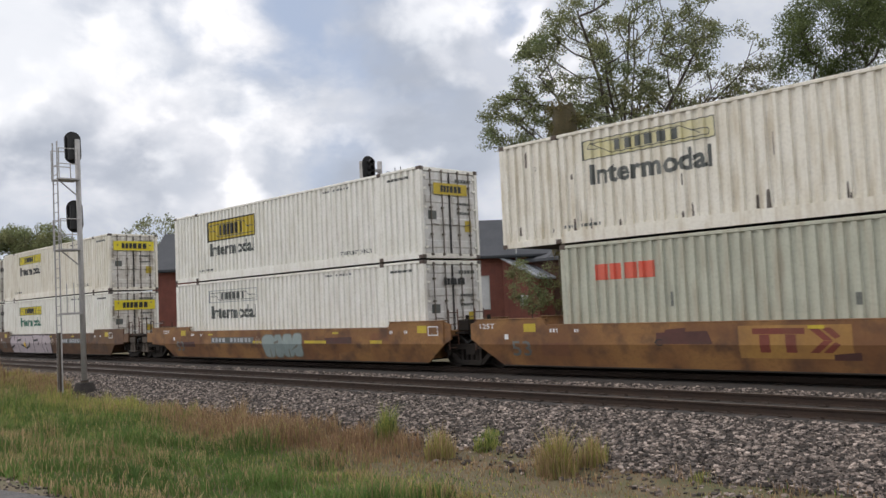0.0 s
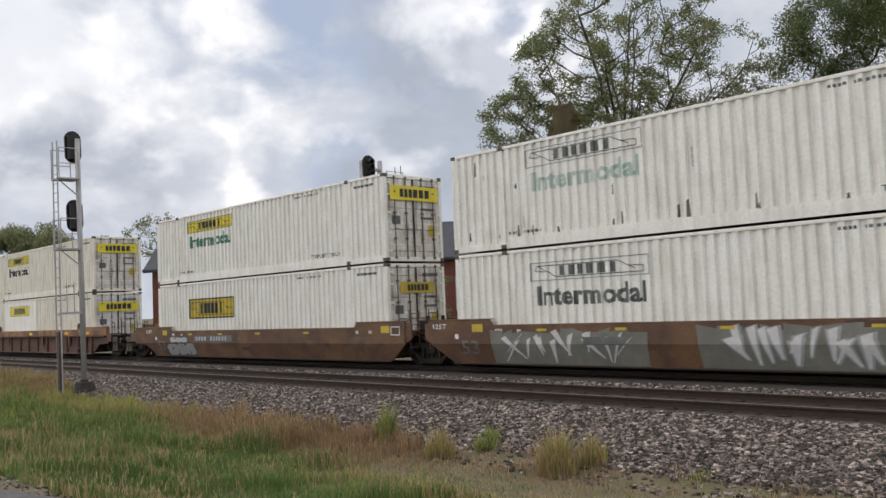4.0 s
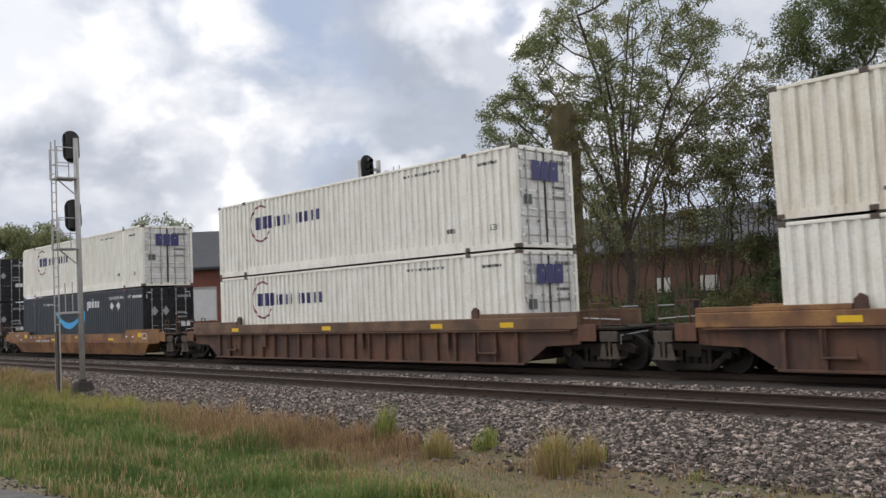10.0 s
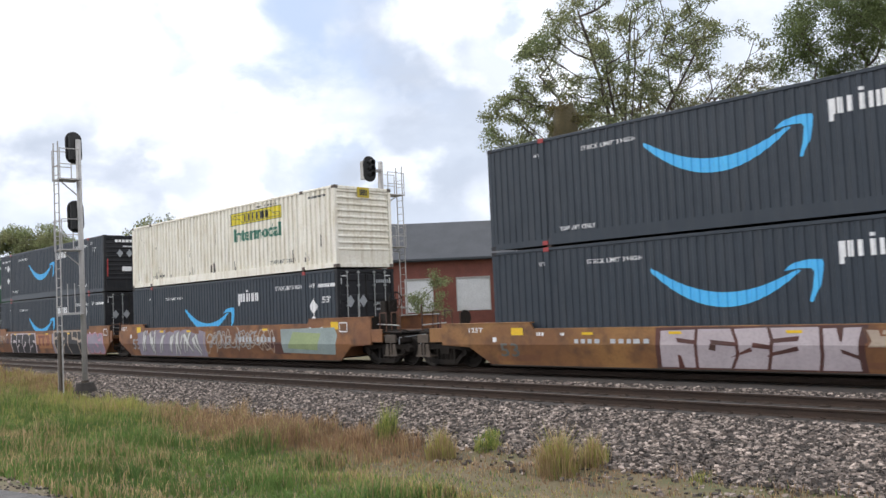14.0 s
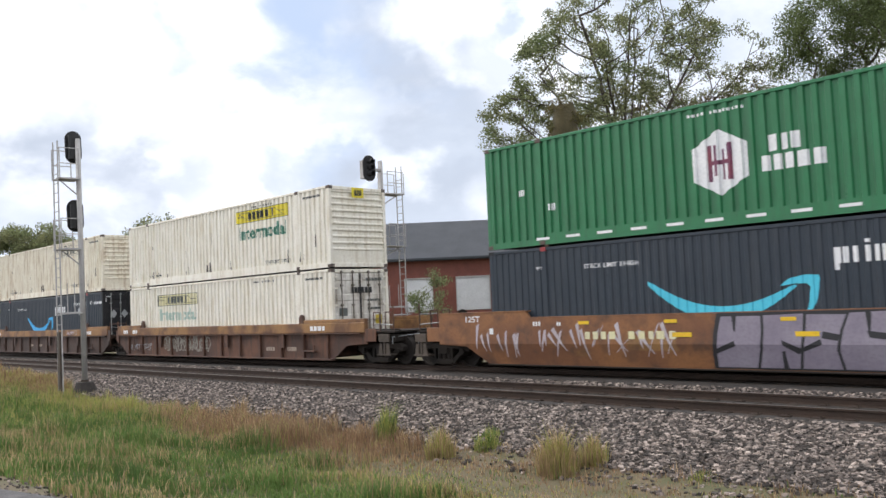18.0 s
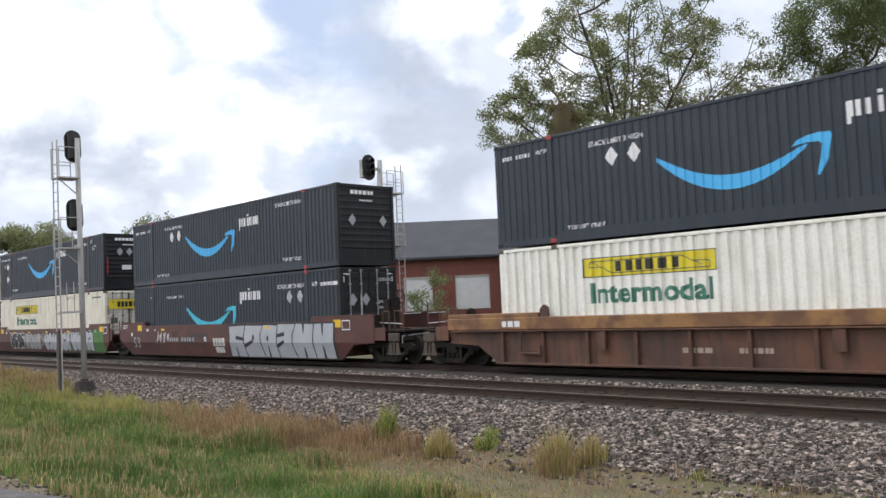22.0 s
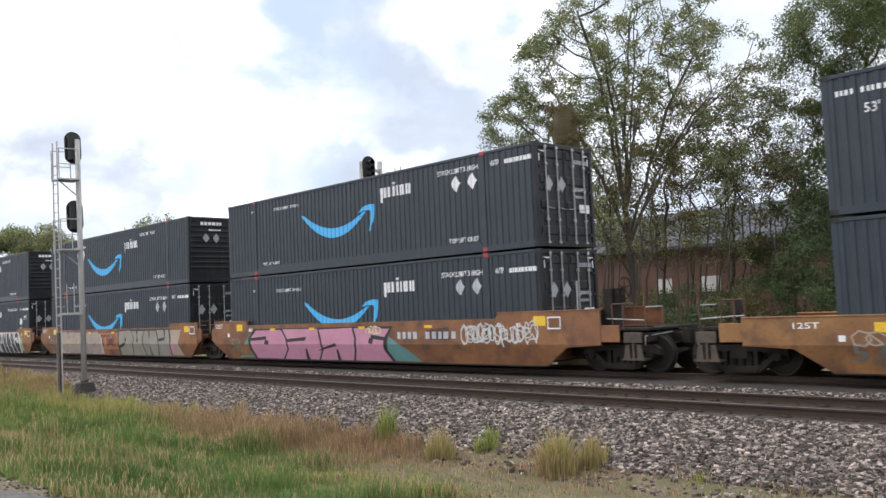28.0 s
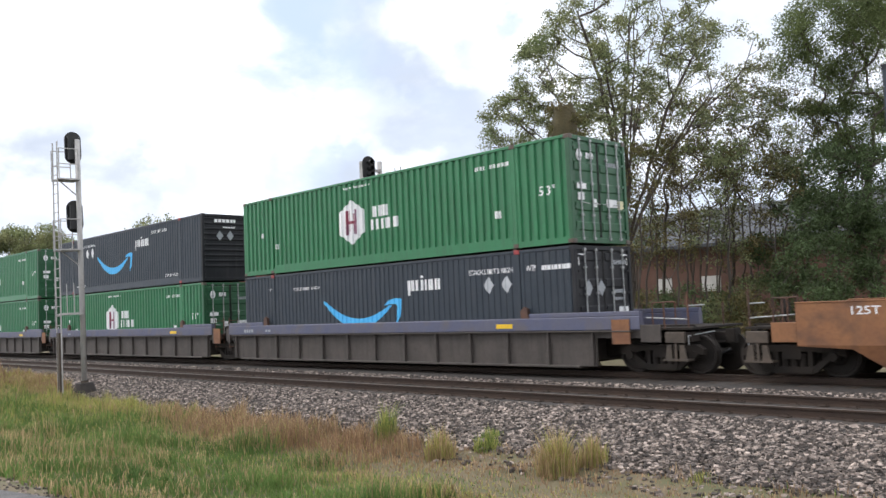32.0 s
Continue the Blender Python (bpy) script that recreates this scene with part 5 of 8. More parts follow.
def piece(root, u0, u1, v0, v1, fill, line, n, seed, style="block", edge=0.07, lean=0.0, band=None, back=None, y=-1.5045):
    """A sprayed row of n fat shapes that fill the height: dark seams between them, notches and holes in them; they spell nothing."""
    rng = random.Random(seed)
    v0, v1 = 0.15 + (v0 - 0.15) * STRETCH[0], 0.15 + (v1 - 0.15) * STRETCH[0]
    h, w = v1 - v0, (u1 - u0) / n
    rim, body, mid, cuts, cloud = Shape(), Shape(), Shape(), Shape(), Shape()

    def lay(shape, poly, depth):
        shape.add([(a, y - depth, min(max(b, 0.16), v1 + 0.03)) for a, b in poly], [tuple(range(len(poly)))])
    if back:
        for i in range(14):
            a, b = u0 - 0.35 + (u1 - u0 + 0.7) * i / 14, u0 - 0.35 + (u1 - u0 + 0.7) * (i + 1) / 14
            lay(cloud, [(a, v0 - 0.03), (b, v0 - 0.03), (b + 0.06, v1 - rng.random() * 0.2 * h), (a - 0.06, v1 - rng.random() * 0.2 * h)], 0.0003 * (i % 2))
    if style == "spike":
        for i in range(n):
            uc = u0 + (i + 0.5) * w
            for k in range(3):
                a, b = uc + rng.uniform(-0.5, 0.5) * w, uc + rng.uniform(-0.5, 0.5) * w
                lo, hi = v0 + rng.random() * 0.35 * h, v1 - rng.random() * 0.35 * h
                t = rng.uniform(0.5, 1.0) * edge * 2
                lay(body, [(a - t * 0.15, lo), (a + t * 0.2, lo), (b + t, hi), (b - t * 0.4, hi - 0.08 * h)], 0.004 + 0.0005 * k)
                if line:
                    lay(rim, [(a - t * 0.3, lo - 0.03), (a + t * 0.45, lo - 0.03), (b + t * 1.5, hi + 0.02), (b - t * 0.8, hi - 0.06 * h)], 0.002 + 0.0003 * k)
    else:
        heights = (0.0, 0.34, 0.68, 1.0)
        seams = []
        for i in range(n + 1):
            u = u0 + i * w + (rng.uniform(-0.12, 0.12) * w if 0 < i < n else 0)
            kink = rng.uniform(-0.16, 0.16) * w
            seams.append([(u + lean * (q - 0.5) * h + kink * (1 if k in (1, 2) else -0.4) * rng.uniform(0.4, 1.2), v0 + q * h) for k, q in enumerate(heights)])
        for i in range(n):
            left, right = seams[i], seams[i + 1]
            wide = right[1][0] - left[1][0]
            if style == "bubble":
                cu, cv = (left[1][0] + right[1][0]) / 2, (v0 + v1) / 2 + rng.uniform(-0.03, 0.03) * h
                for shape, grow, depth in ((rim, edge, 0.002), (body, -edge * 0.25, 0.004)):
                    pts = []
                    for k in range(22):
                        a = 2 * math.pi * k / 22
                        c, sn = math.cos(a), math.sin(a)
                        c, sn = math.copysign(abs(c) ** 0.55, c), math.copysign(abs(sn) ** 0.7, sn)
                        bulge = 1 + 0.12 * math.sin(3 * a + i * 1.7)
                        pts.append((cu + (0.54 * wide * bulge + grow) * c + lean * sn * 0.5 * h, cv + (0.48 * h + grow * 0.5) * sn))
                    lay(shape, pts, depth + 0.0004 * (i % 3))
            else:
                tops = (rng.uniform(-0.05, 0.0) * h, rng.uniform(-0.05, 0.0) * h)
                for k in range(3):
                    quad = [left[k], right[k], right[k + 1], left[k + 1]]
                    ext = (-edge if i == 0 else 0, edge if i == n - 1 else 0)
                    lay(rim, [(quad[0][0] + ext[0], quad[0][1] - (edge * 0.5 if k == 0 else 0)), (quad[1][0] + ext[1], quad[1][1] - (edge * 0.5 if k == 0 else 0)),
                              (quad[2][0] + ext[1], quad[2][1] + (edge * 0.5 if k == 2 else 0)), (quad[3][0] + ext[0], quad[3][1] + (edge * 0.5 if k == 2 else 0))], 0.002)
                    g = edge * 0.45
                    lay(body, [(quad[0][0] + g, quad[0][1]), (quad[1][0] - g, quad[1][1]), (quad[2][0] - g, quad[2][1] + (tops[1] if k == 2 else 0)), (quad[3][0] + g, quad[3][1] + (tops[0] if k == 2 else 0))], 0.004)
                if band:
                    lay(mid, [(left[1][0] + edge, v0 + 0.40 * h), (right[1][0] - edge, v0 + (0.36 + 0.08 * rng.random()) * h), (right[2][0] - edge, v0 + 0.70 * h), (left[2][0] + edge, v0 + (0.62 + 0.1 * rng.random()) * h)], 0.006)
            a, b = left[1][0] + 0.2 * wide, right[1][0] - 0.2 * wide
            c = (a + b) / 2 + rng.uniform(-0.08, 0.08) * wide
            t = max(edge * 0.8, 0.05 * wide)
            for kind in rng.sample(("low", "top", "hole", "bite", "bite2"), 2 if style == "block" else 1):
                d = 0.008
                if kind == "low":
                    lay(cuts, [(c - t, v0), (c + t, v0), (c + t * 0.5, v0 + rng.uniform(0.28, 0.42) * h), (c - t * 0.6, v0 + rng.uniform(0.28, 0.42) * h)], d)
                elif kind == "top":
                    lay(cuts, [(c - t, v1), (c + t * 1.2, v1 - 0.02 * h), (c + t * 0.3, v0 + rng.uniform(0.62, 0.72) * h), (c - t * 0.3, v0 + rng.uniform(0.6, 0.7) * h)], d)
                elif kind == "hole":
                    q = v0 + rng.uniform(0.5, 0.62) * h
                    lay(cuts, [(c - t * 1.3, q - 0.04 * h), (c + t * 0.8, q - 0.08 * h), (c + t * 1.5, q + 0.06 * h), (c - t * 0.5, q + 0.12 * h)], d)
                elif kind == "bite":
                    q = v0 + rng.uniform(0.52, 0.70) * h
                    far = rng.choice((left, right))
                    lay(cuts, [(c, q), (far[1][0], q - 0.05 * h), (far[2][0], q + 0.05 * h), (c + t * rng.uniform(-0.9, 0.9), q + 0.12 * h)], d)
                else:
                    q = v0 + rng.uniform(0.25, 0.36) * h
                    far = rng.choice((left, right))
                    lay(cuts, [(c, q + 0.1 * h), (far[0][0], q - 0.06 * h), (far[1][0], q + 0.04 * h), (c - t * 0.4, q + 0.2 * h)], d)
    for name, shape, ink, text in (("spray_cloud", cloud, back, "sprayed background patch"), ("graffiti_outline", rim, line, "sprayed outline"), ("graffiti_fill", body, fill, "sprayed graffiti shapes"),
                                   ("graffiti_band", mid, band, "sprayed second colour"), ("graffiti_cut", cuts, line, "sprayed seams and holes")):
        if ink and shape.f:
            tagged(part(name, on_side(shape, M[ink], name), None, root, text), kind="stuff")


def rail_logo(root, u0, u1, v0, v1, ink="sign_red", patch=None):
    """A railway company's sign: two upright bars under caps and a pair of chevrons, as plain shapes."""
    w, h = u1 - u0, v1 - v0
    if patch:
        side_decal(root, "logo_patch", rect(u0 - 0.15 * w, u1 + 0.12 * w, v0 - 0.25 * h, v1 + 0.12 * h), patch, -1.5025, "pale patch behind the sign")
    m = lambda a, b: (u0 + a * w, v0 + b * h)
    side_decal(root, "logo_mark", rect(*[u0 + a * w for a in (0.02, 0.62)], v1 - 0.24 * h, v1) + rect(*[u0 + a * w for a in (0.10, 0.22)], v0, v1 - 0.26 * h) + rect(*[u0 + a * w for a in (0.40, 0.52)], v0, v1 - 0.26 * h)
               + [[m(0.66, 1), m(0.76, 1), m(0.92, 0.5), m(0.82, 0.5)], [m(0.82, 0.49), m(0.92, 0.49), m(0.76, 0), m(0.66, 0)], [m(0.80, 1), m(0.90, 1), m(1.0, 0.66), m(0.94, 0.56)], [m(0.94, 0.43), m(1.0, 0.33), m(0.90, 0), m(0.80, 0)]], ink, -1.507)


def tag_scribble(root, u0, u1, v0, v1, ink, seed, n=14, w=0.035, y=-1.508):
    """A thin looping scrawl that spells nothing."""
    rng = random.Random(seed)
    n = max(4, n // 2)
    s = Shape()
    v0, v1 = 0.15 + (v0 - 0.15) * STRETCH[0], 0.15 + (v1 - 0.15) * STRETCH[0]
    pts = []
    # loose loops and strokes of the wrist
    for i in range(n):
        c, m = u0 + (u1 - u0) * (i + 0.5) / n, (v0 + v1) / 2 + rng.uniform(-0.1, 0.1) * (v1 - v0)
        rx, ry, a0, turn = (u1 - u0) / n * rng.uniform(0.3, 0.9), (v1 - v0) * rng.uniform(0.2, 0.5), rng.uniform(0, 6.28), rng.choice((-1, 1)) * rng.uniform(3.0, 6.5)
        pts += [(c + rx * math.cos(a0 + turn * k / 6), m + ry * math.sin(a0 + turn * k / 6)) for k in range(7)]
    strokes(pts, w, y, s)
    tagged(part("tag", on_side(s, M[ink], "tag"), None, root, "thin sprayed tag"), kind="stuff")


def side_decal(root, name, polys, ink, y=-1.504, label=""):
    s = Shape()
    polys = [[(u, 0.15 + (v - 0.15) * STRETCH[0]) for u, v in p] for p in polys]
    for p in polys:
        s.add([(u, y, v) for u, v in p], [tuple(range(len(p)))])
    ob = part(name, on_side(s, M[ink], name), None, root, label)
    return tagged(ob, kind="stuff") if len(polys) > 2 and name != "logo_frame" else ob


def well_car(kind, unit, left, right, paint, sill="car_sill", ribs=None, top=1.22):
    """An articulated well car unit. kind: 'plate' smooth sides, 'rib' ribbed sides. left, right: 'joint' or 'coupler'."""
    tone = {"car_yellow": "faded yellow", "car_ochre": "dull ochre-brown", "car_orange": "orange-brown", "car_brown": "red-brown", "car_rust": "rusty brown", "car_umber": "dark brown", "car_grey": "grey-brown"}[paint]
    root = thing("well_car", f"{tone} {'ribbed' if kind == 'rib' else 'smooth-sided'} intermodal well car on the rails", "well car", "well cars of the train")
    xl = -10.05 if left == "coupler" else -9.05
    xr = 10.05 if right == "coupler" else 9.05
    P = M[paint]
    for side in (-1, 1):
        yo, yi = side * 1.5, side * 1.44
        y0, y1 = min(yo, yi), max(yo, yi)
        if kind == "plate":
            part("side_plate", cached(("plate", side, xl, xr, paint, top), lambda: creased_plate(xl, xr, side, P, top)), None, root)
            part("top_flange", cached(("flange", side, paint, top), lambda: Shape().box(-6.5, 6.5, min(yo, side * 1.34), max(yo, side * 1.34), top + 0.002, top + 0.03, 0.008).mesh("top_flange", P)), None, root)
            for ex in (-1, 1):
                a, b = sorted((ex * 6.6, xr if ex > 0 else xl))
                part("raised_ledge", cached(("ledge", side, a, b, paint, top), lambda: Shape().box(a, b, min(yo * 1.01, side * 1.33), max(yo * 1.01, side * 1.33), top + 0.18, top + 0.21, 0.008).mesh("raised_ledge", P)), None, root)
            part("bottom_flange", cached(("bflange", side), lambda: Shape().box(-8.2, 8.2, min(side * 1.40, side * 1.30), max(side * 1.40, side * 1.30), 0.12, 0.155, 0.01).mesh("bottom_flange", M["under"])), None, root)
        else:
            web0, web1 = sorted((side * 1.40, side * 1.36))
            part("side_web", cached(("web", side, xl, xr, paint), lambda: Shape().prism(side_outline(xl, xr, 0.17, 1.10, 1.10, paint == "car_grey"), web0, web1).mesh("side_web", P)), None, root)
            part("top_sill", cached(("sill", side, xl, xr, sill), lambda: Shape().box(xl, xr, min(yo, side * 1.33), max(yo, side * 1.33), 1.08, 1.42, 0.02).mesh("top_sill", M[sill])), None, root, "long box-section top sill")
            for ex in (-1, 1):
                a, b = sorted((ex * 6.6, xr if ex > 0 else xl))
                part("raised_ledge", cached(("rledge", side, a, b, sill), lambda: Shape().box(a, b, min(yo * 0.99, side * 1.34), max(yo * 0.99, side * 1.34), 1.42, 1.54, 0.015).mesh("raised_ledge", M[sill])), None, root)
            part("bottom_flange", cached(("rflange", side, paint), lambda: Shape().box(-8.2, 8.2, min(side * 1.5, side * 1.34), max(side * 1.5, side * 1.34), 0.13, 0.19, 0.01).mesh("bottom_flange", P)), None, root)
            part("sill_lip", cached(("lip", side, xl, xr, paint), lambda: Shape().box(xl + 0.2, xr - 0.2, min(side * 1.545, side * 1.42), max(side * 1.545, side * 1.42), 1.035, 1.07, 0.008).mesh("sill_lip", P)), None, root)
            rib = cached(("rib", side, paint), lambda: Shape().box(-0.05, 0.05, min(side * 1.49, side * 1.39), max(side * 1.49, side * 1.39), 0.19, 1.08, 0.012).mesh("side_rib", P))
            for x in ribs:
                part("side_rib", rib, None, root).location = (x, 0, 0)
            if paint in ("car_rust", "car_umber"):
                tab = cached(("tab", side, paint), lambda: Shape().box(-0.14, 0.14, min(side * 1.52, side * 1.47), max(side * 1.52, side * 1.47), 0.56, 1.08, 0.012).mesh("sill_tab", P))
                step = cached(("sstep", side, paint), lambda: Shape().box(-0.36, 0.36, min(side * 1.56, side * 1.42), max(side * 1.56, side * 1.42), 0.42, 0.47, 0.008).box(-0.36, -0.31, min(side * 1.54, side * 1.50), max(side * 1.54, side * 1.50), 0.47, 1.06)
                              .box(0.31, 0.36, min(side * 1.54, side * 1.50), max(side * 1.54, side * 1.50), 0.47, 0.66).mesh("side_step", P))
                for x in (-4.6, 1.2, 5.2):
                    part("sill_tab", tab, None, root).location = (x, 0, 0)
                for x in (-6.9, 6.9):
                    part("side_step", step, None, root, "hanging side step").location = (x, 0, 0)
    fl = cached("floor", lambda: Shape().box(-8.15, 8.15, -1.34, 1.34, 0.22, 0.28).mesh("well_floor", M["under"]))
    part("well_floor", fl, None, root)
    for x in (-7.9, -6.1, -2.0, 2.0, 6.1, 7.9):
        part("cross_bearer", cached("bearer", lambda: Shape().box(-0.16, 0.16, -1.36, 1.36, 0.28, 0.415, 0.02).mesh("cross_bearer", M["under"])), None, root).location = (x, 0, 0)
    for ex, style, xe in ((-1, left, xl), (1, right, xr)):
        a, b = sorted((ex * 8.25, ex * 8.33))
        part("bulkhead", cached(("bulk", ex, paint), lambda: Shape().box(a, b, -1.35, 1.35, 0.28, 1.10).mesh("bulkhead", P)), None, root)
        a, b = sorted((ex * 8.33, xe))
        part("end_deck", cached(("deck", ex, xe, paint), lambda: Shape().box(a, b, -1.43, 1.43, 0.98, 1.10).box(a, b, -0.35, 0.35, 0.80, 0.98).mesh("end_deck", P)), None, root)
        g = part("container_guide", cached(("guide", ex, sill if kind == "rib" else paint), lambda: Shape().prism([(ex * 6.42 - 0.14, 1.2), (ex * 6.42 + 0.14, 1.2), (ex * 6.42 + 0.10, 1.68), (ex * 6.42 - 0.02, 1.74), (ex * 6.42 - 0.14, 1.62)], -1.47, -1.37)
                                                .mesh("container_guide", M["car_rust"])), None, root) if kind == "rib" else None
        # added dark box that blocks light and stands in for shade above the bogie
        part("draft_sill", cached(("gap_box", ex), lambda: Shape().box(*sorted((ex * 8.34, ex * 9.6)), -0.48, 0.48, 0.36, 0.92, 0.03).mesh("draft_sill", M["under"])), None, root, "added dark box that shades the gap over the bogie")
        if style == "coupler":
            a, b = sorted((ex * 10.05, ex * 11.25))
            part("end_sill", cached(("esill", ex, paint), lambda: Shape().box(a, b, -0.45, 0.45, 0.68, 1.02, 0.03).box(*sorted((ex * 11.1, ex * 11.25)), -1.2, 1.2, 0.78, 1.0).mesh("end_sill", M["under"])), None, root)
            part("walkway", cached(("walk", ex), lambda: Shape().box(*sorted((ex * 10.05, ex * 11.3)), -1.25, 1.25, 1.06, 1.11).mesh("walkway", M["under"])), None, root, "end walkway grating")
            part("coupler", cached(("coup", ex), lambda: Shape().box(*sorted((ex * 11.25, ex * 11.62)), -0.10, 0.10, 0.76, 0.96, 0.02).box(*sorted((ex * 11.55, ex * 11.80)), -0.18 if ex > 0 else -0.02, 0.02 if ex > 0 else 0.18, 0.70, 1.02, 0.03)
                                          .mesh("coupler", M["frame_steel"])), None, root, "dark knuckle coupler")
            for y in (-1.22, 0.45):
                part("handrail_post", cached(("post", ex, y), lambda: Shape().rod((ex * 11.2, y, 1.08), (ex * 11.2, y, 1.95 if abs(y) > 1 else 1.65), 0.024, n=6).mesh("handrail_post", M["car_rust"])), None, root)
            part("handrail", cached(("hrail", ex), lambda: Shape().rod((ex * 11.2, -1.22, 1.62), (ex * 11.2, -0.45, 1.62), 0.018, n=6).rod((ex * 10.1, -1.25, 1.36), (ex * 11.2, -1.22, 1.30), 0.018, n=6).mesh("handrail", M["galv"])), None, root)
            part("uncoupling_lever", cached(("lever", ex), lambda: Shape().rod((ex * 11.22, -1.3, 0.92), (ex * 11.3, -0.2, 0.98), 0.016, n=6).rod((ex * 11.22, -1.3, 0.92), (ex * 11.22, -1.3, 0.7), 0.016, n=6).mesh("uncoupling_lever", M["galv"])), None, root)
            part("step", cached(("step", ex), lambda: Shape().box(*sorted((ex * 10.62, ex * 11.28)), -1.46, -1.18, 0.34, 0.385).prism([(ex * 10.66, 0.38), (ex * 10.86, 0.38), (ex * 10.84, 0.72), (ex * 10.74, 0.72)], -1.44, -1.41).prism([(ex * 11.24, 0.38), (ex * 11.04, 0.38), (ex * 11.06, 0.72), (ex * 11.16, 0.72)], -1.44, -1.41).box(*sorted((ex * 10.92, ex * 10.98)), -1.44, -1.40, 0.38, 0.8).box(*sorted((ex * 10.70, ex * 11.2)), -1.45, -1.39, 0.76, 1.02, 0.012).mesh("step", M["pale_step"])), None, root, "worn pale end step")
            if ex < 0:
                part("brake_wheel", cached("brake", lambda: Shape().loft([[(-11.27 + 0.03 * k, 0.75 + 0.26 * math.cos(i * math.pi / 8), 1.45 + 0.26 * math.sin(i * math.pi / 8)) for i in range(16)] for k in (0, 1)]).rod((-11.25, 0.75, 1.1), (-11.25, 0.75, 1.45), 0.03).mesh("brake_wheel", M["frame_steel"])), None, root)
            part("air_hose", cached(("hose", ex), lambda: Shape().rod((ex * 11.3, -0.3, 0.8), (ex * 11.5, -0.3, 0.45), 0.03).rod((ex * 11.5, -0.3, 0.45), (ex * 11.72, -0.25, 0.55), 0.03).mesh("air_hose", M["seal"])), None, root)
            for y in (-1.3, -0.8):
                part("grab_iron", cached(("grab", ex, y), lambda: Shape().rod((ex * 10.3, y, 1.1), (ex * 10.3, y, 1.72), 0.018, n=6).rod((ex * 10.3, y, 1.72), (ex * 10.62, y, 1.72), 0.018, n=6).rod((ex * 10.62, y, 1.72), (ex * 10.62, y, 1.1), 0.018, n=6).mesh("grab_iron", M["car_rust"])), None, root)
            part("end_plate", cached(("eplate", ex, paint), lambda: Shape().box(*sorted((ex * 10.06, ex * 10.6)), -1.49, -1.45, 0.78, 1.20, 0.012).mesh("end_plate", P)), None, root)
            part("reservoir", cached(("tank", ex), lambda: Shape().rod((ex * 10.2, -0.75, 0.9), (ex * 11.0, -0.75, 0.9), 0.14, n=14).rod((ex * 10.15, -0.75, 0.9), (ex * 10.2, -0.75, 0.9), 0.08, 0.14, n=14).rod((ex * 11.0, -0.75, 0.9), (ex * 11.05, -0.75, 0.9), 0.14, 0.08, n=14).mesh("reservoir", M["under"])), None, root, "dark air brake reservoir")
            part("brake_cylinder", cached(("cyl", ex), lambda: Shape().rod((ex * 10.4, 0.75, 0.9), (ex * 10.9, 0.75, 0.9), 0.13, n=12).rod((ex * 10.9, 0.75, 0.9), (ex * 11.15, 0.75, 0.88), 0.03, n=6).mesh("brake_cylinder", M["frame_steel"])), None, root)
            part("brake_pipe", cached(("pipe", ex), lambda: Shape().rod((ex * 8.4, -1.0, 1.15), (ex * 11.2, -1.0, 1.15), 0.022, n=6).rod((ex * 11.2, -1.0, 1.15), (ex * 11.3, -0.3, 0.8), 0.022, n=6).mesh("brake_pipe", M["frame_steel"])), None, root)
            if ex > 0 and top > 1.3:
                stand = part("brake_stand", cached("stand", lambda: Shape().box(9.62, 9.92, -0.72, -0.22, 1.10, 2.12, 0.03).box(9.50, 9.62, -1.2, -0.1, 1.10, 1.62, 0.02).box(9.92, 10.08, -0.62, -0.32, 1.75, 2.1, 0.02).mesh("brake_stand", M["frame_steel"])), None, root, "dark hand brake housing")
                wheel = Shape()
                for k in range(20):
                    a, b = math.pi * k / 10, math.pi * (k + 1) / 10
                    wheel.rod((10.16, -0.47 + 0.28 * math.cos(a), 2.12 + 0.28 * math.sin(a)), (10.16, -0.47 + 0.28 * math.cos(b), 2.12 + 0.28 * math.sin(b)), 0.018, n=5, caps=False)
                for k in range(5):
                    a = 2 * math.pi * k / 5 + 0.3
                    wheel.rod((10.14, -0.47, 2.12), (10.16, -0.47 + 0.27 * math.cos(a), 2.12 + 0.27 * math.sin(a)), 0.014, n=5, caps=False)
                wheel.rod((10.06, -0.47, 2.12), (10.17, -0.47, 2.12), 0.05, n=10)
                part("brake_wheel", cached("brake_hand", lambda: wheel.mesh("brake_wheel", M["frame_steel"])), None, stand, "spoked hand brake wheel")
                part("end_ladder_rail", cached("erail", lambda: Shape().rod((9.3, -1.36, 1.2), (9.3, -1.36, 2.35), 0.02, n=6).mesh("end_ladder_rail", M["galv"])), None, root)
            truck(root, ex * 10.35, unit)
        else:
            part("valve_box", cached(("valve", ex), lambda: Shape().box(*sorted((ex * 9.1, ex * 9.5)), -0.9, -0.5, 1.08, 1.42, 0.03).rod((ex * 9.3, -0.7, 1.42), (ex * 9.3, -0.7, 1.55), 0.06, n=10).mesh("valve_box", M["frame_steel"])), None, root)
            part("joint_hose", cached(("jhose", ex), lambda: Shape().rod((ex * 9.1, -0.9, 1.0), (ex * 9.5, -0.95, 0.72), 0.03, n=6).rod((ex * 9.5, -0.95, 0.72), (ex * 9.9, -0.9, 0.95), 0.03, n=6).mesh("joint_hose", M["seal"])), None, root)
            part("end_corner", cached(("ecorner", ex, paint), lambda: Shape().prism([(ex * 9.05, 0.72), (ex * 9.32, 0.86), (ex * 9.32, 1.30), (ex * 9.05, 1.38)], -1.47, -1.41).mesh("end_corner", P)), None, root)
            a, b = sorted((xe, ex * 9.72))
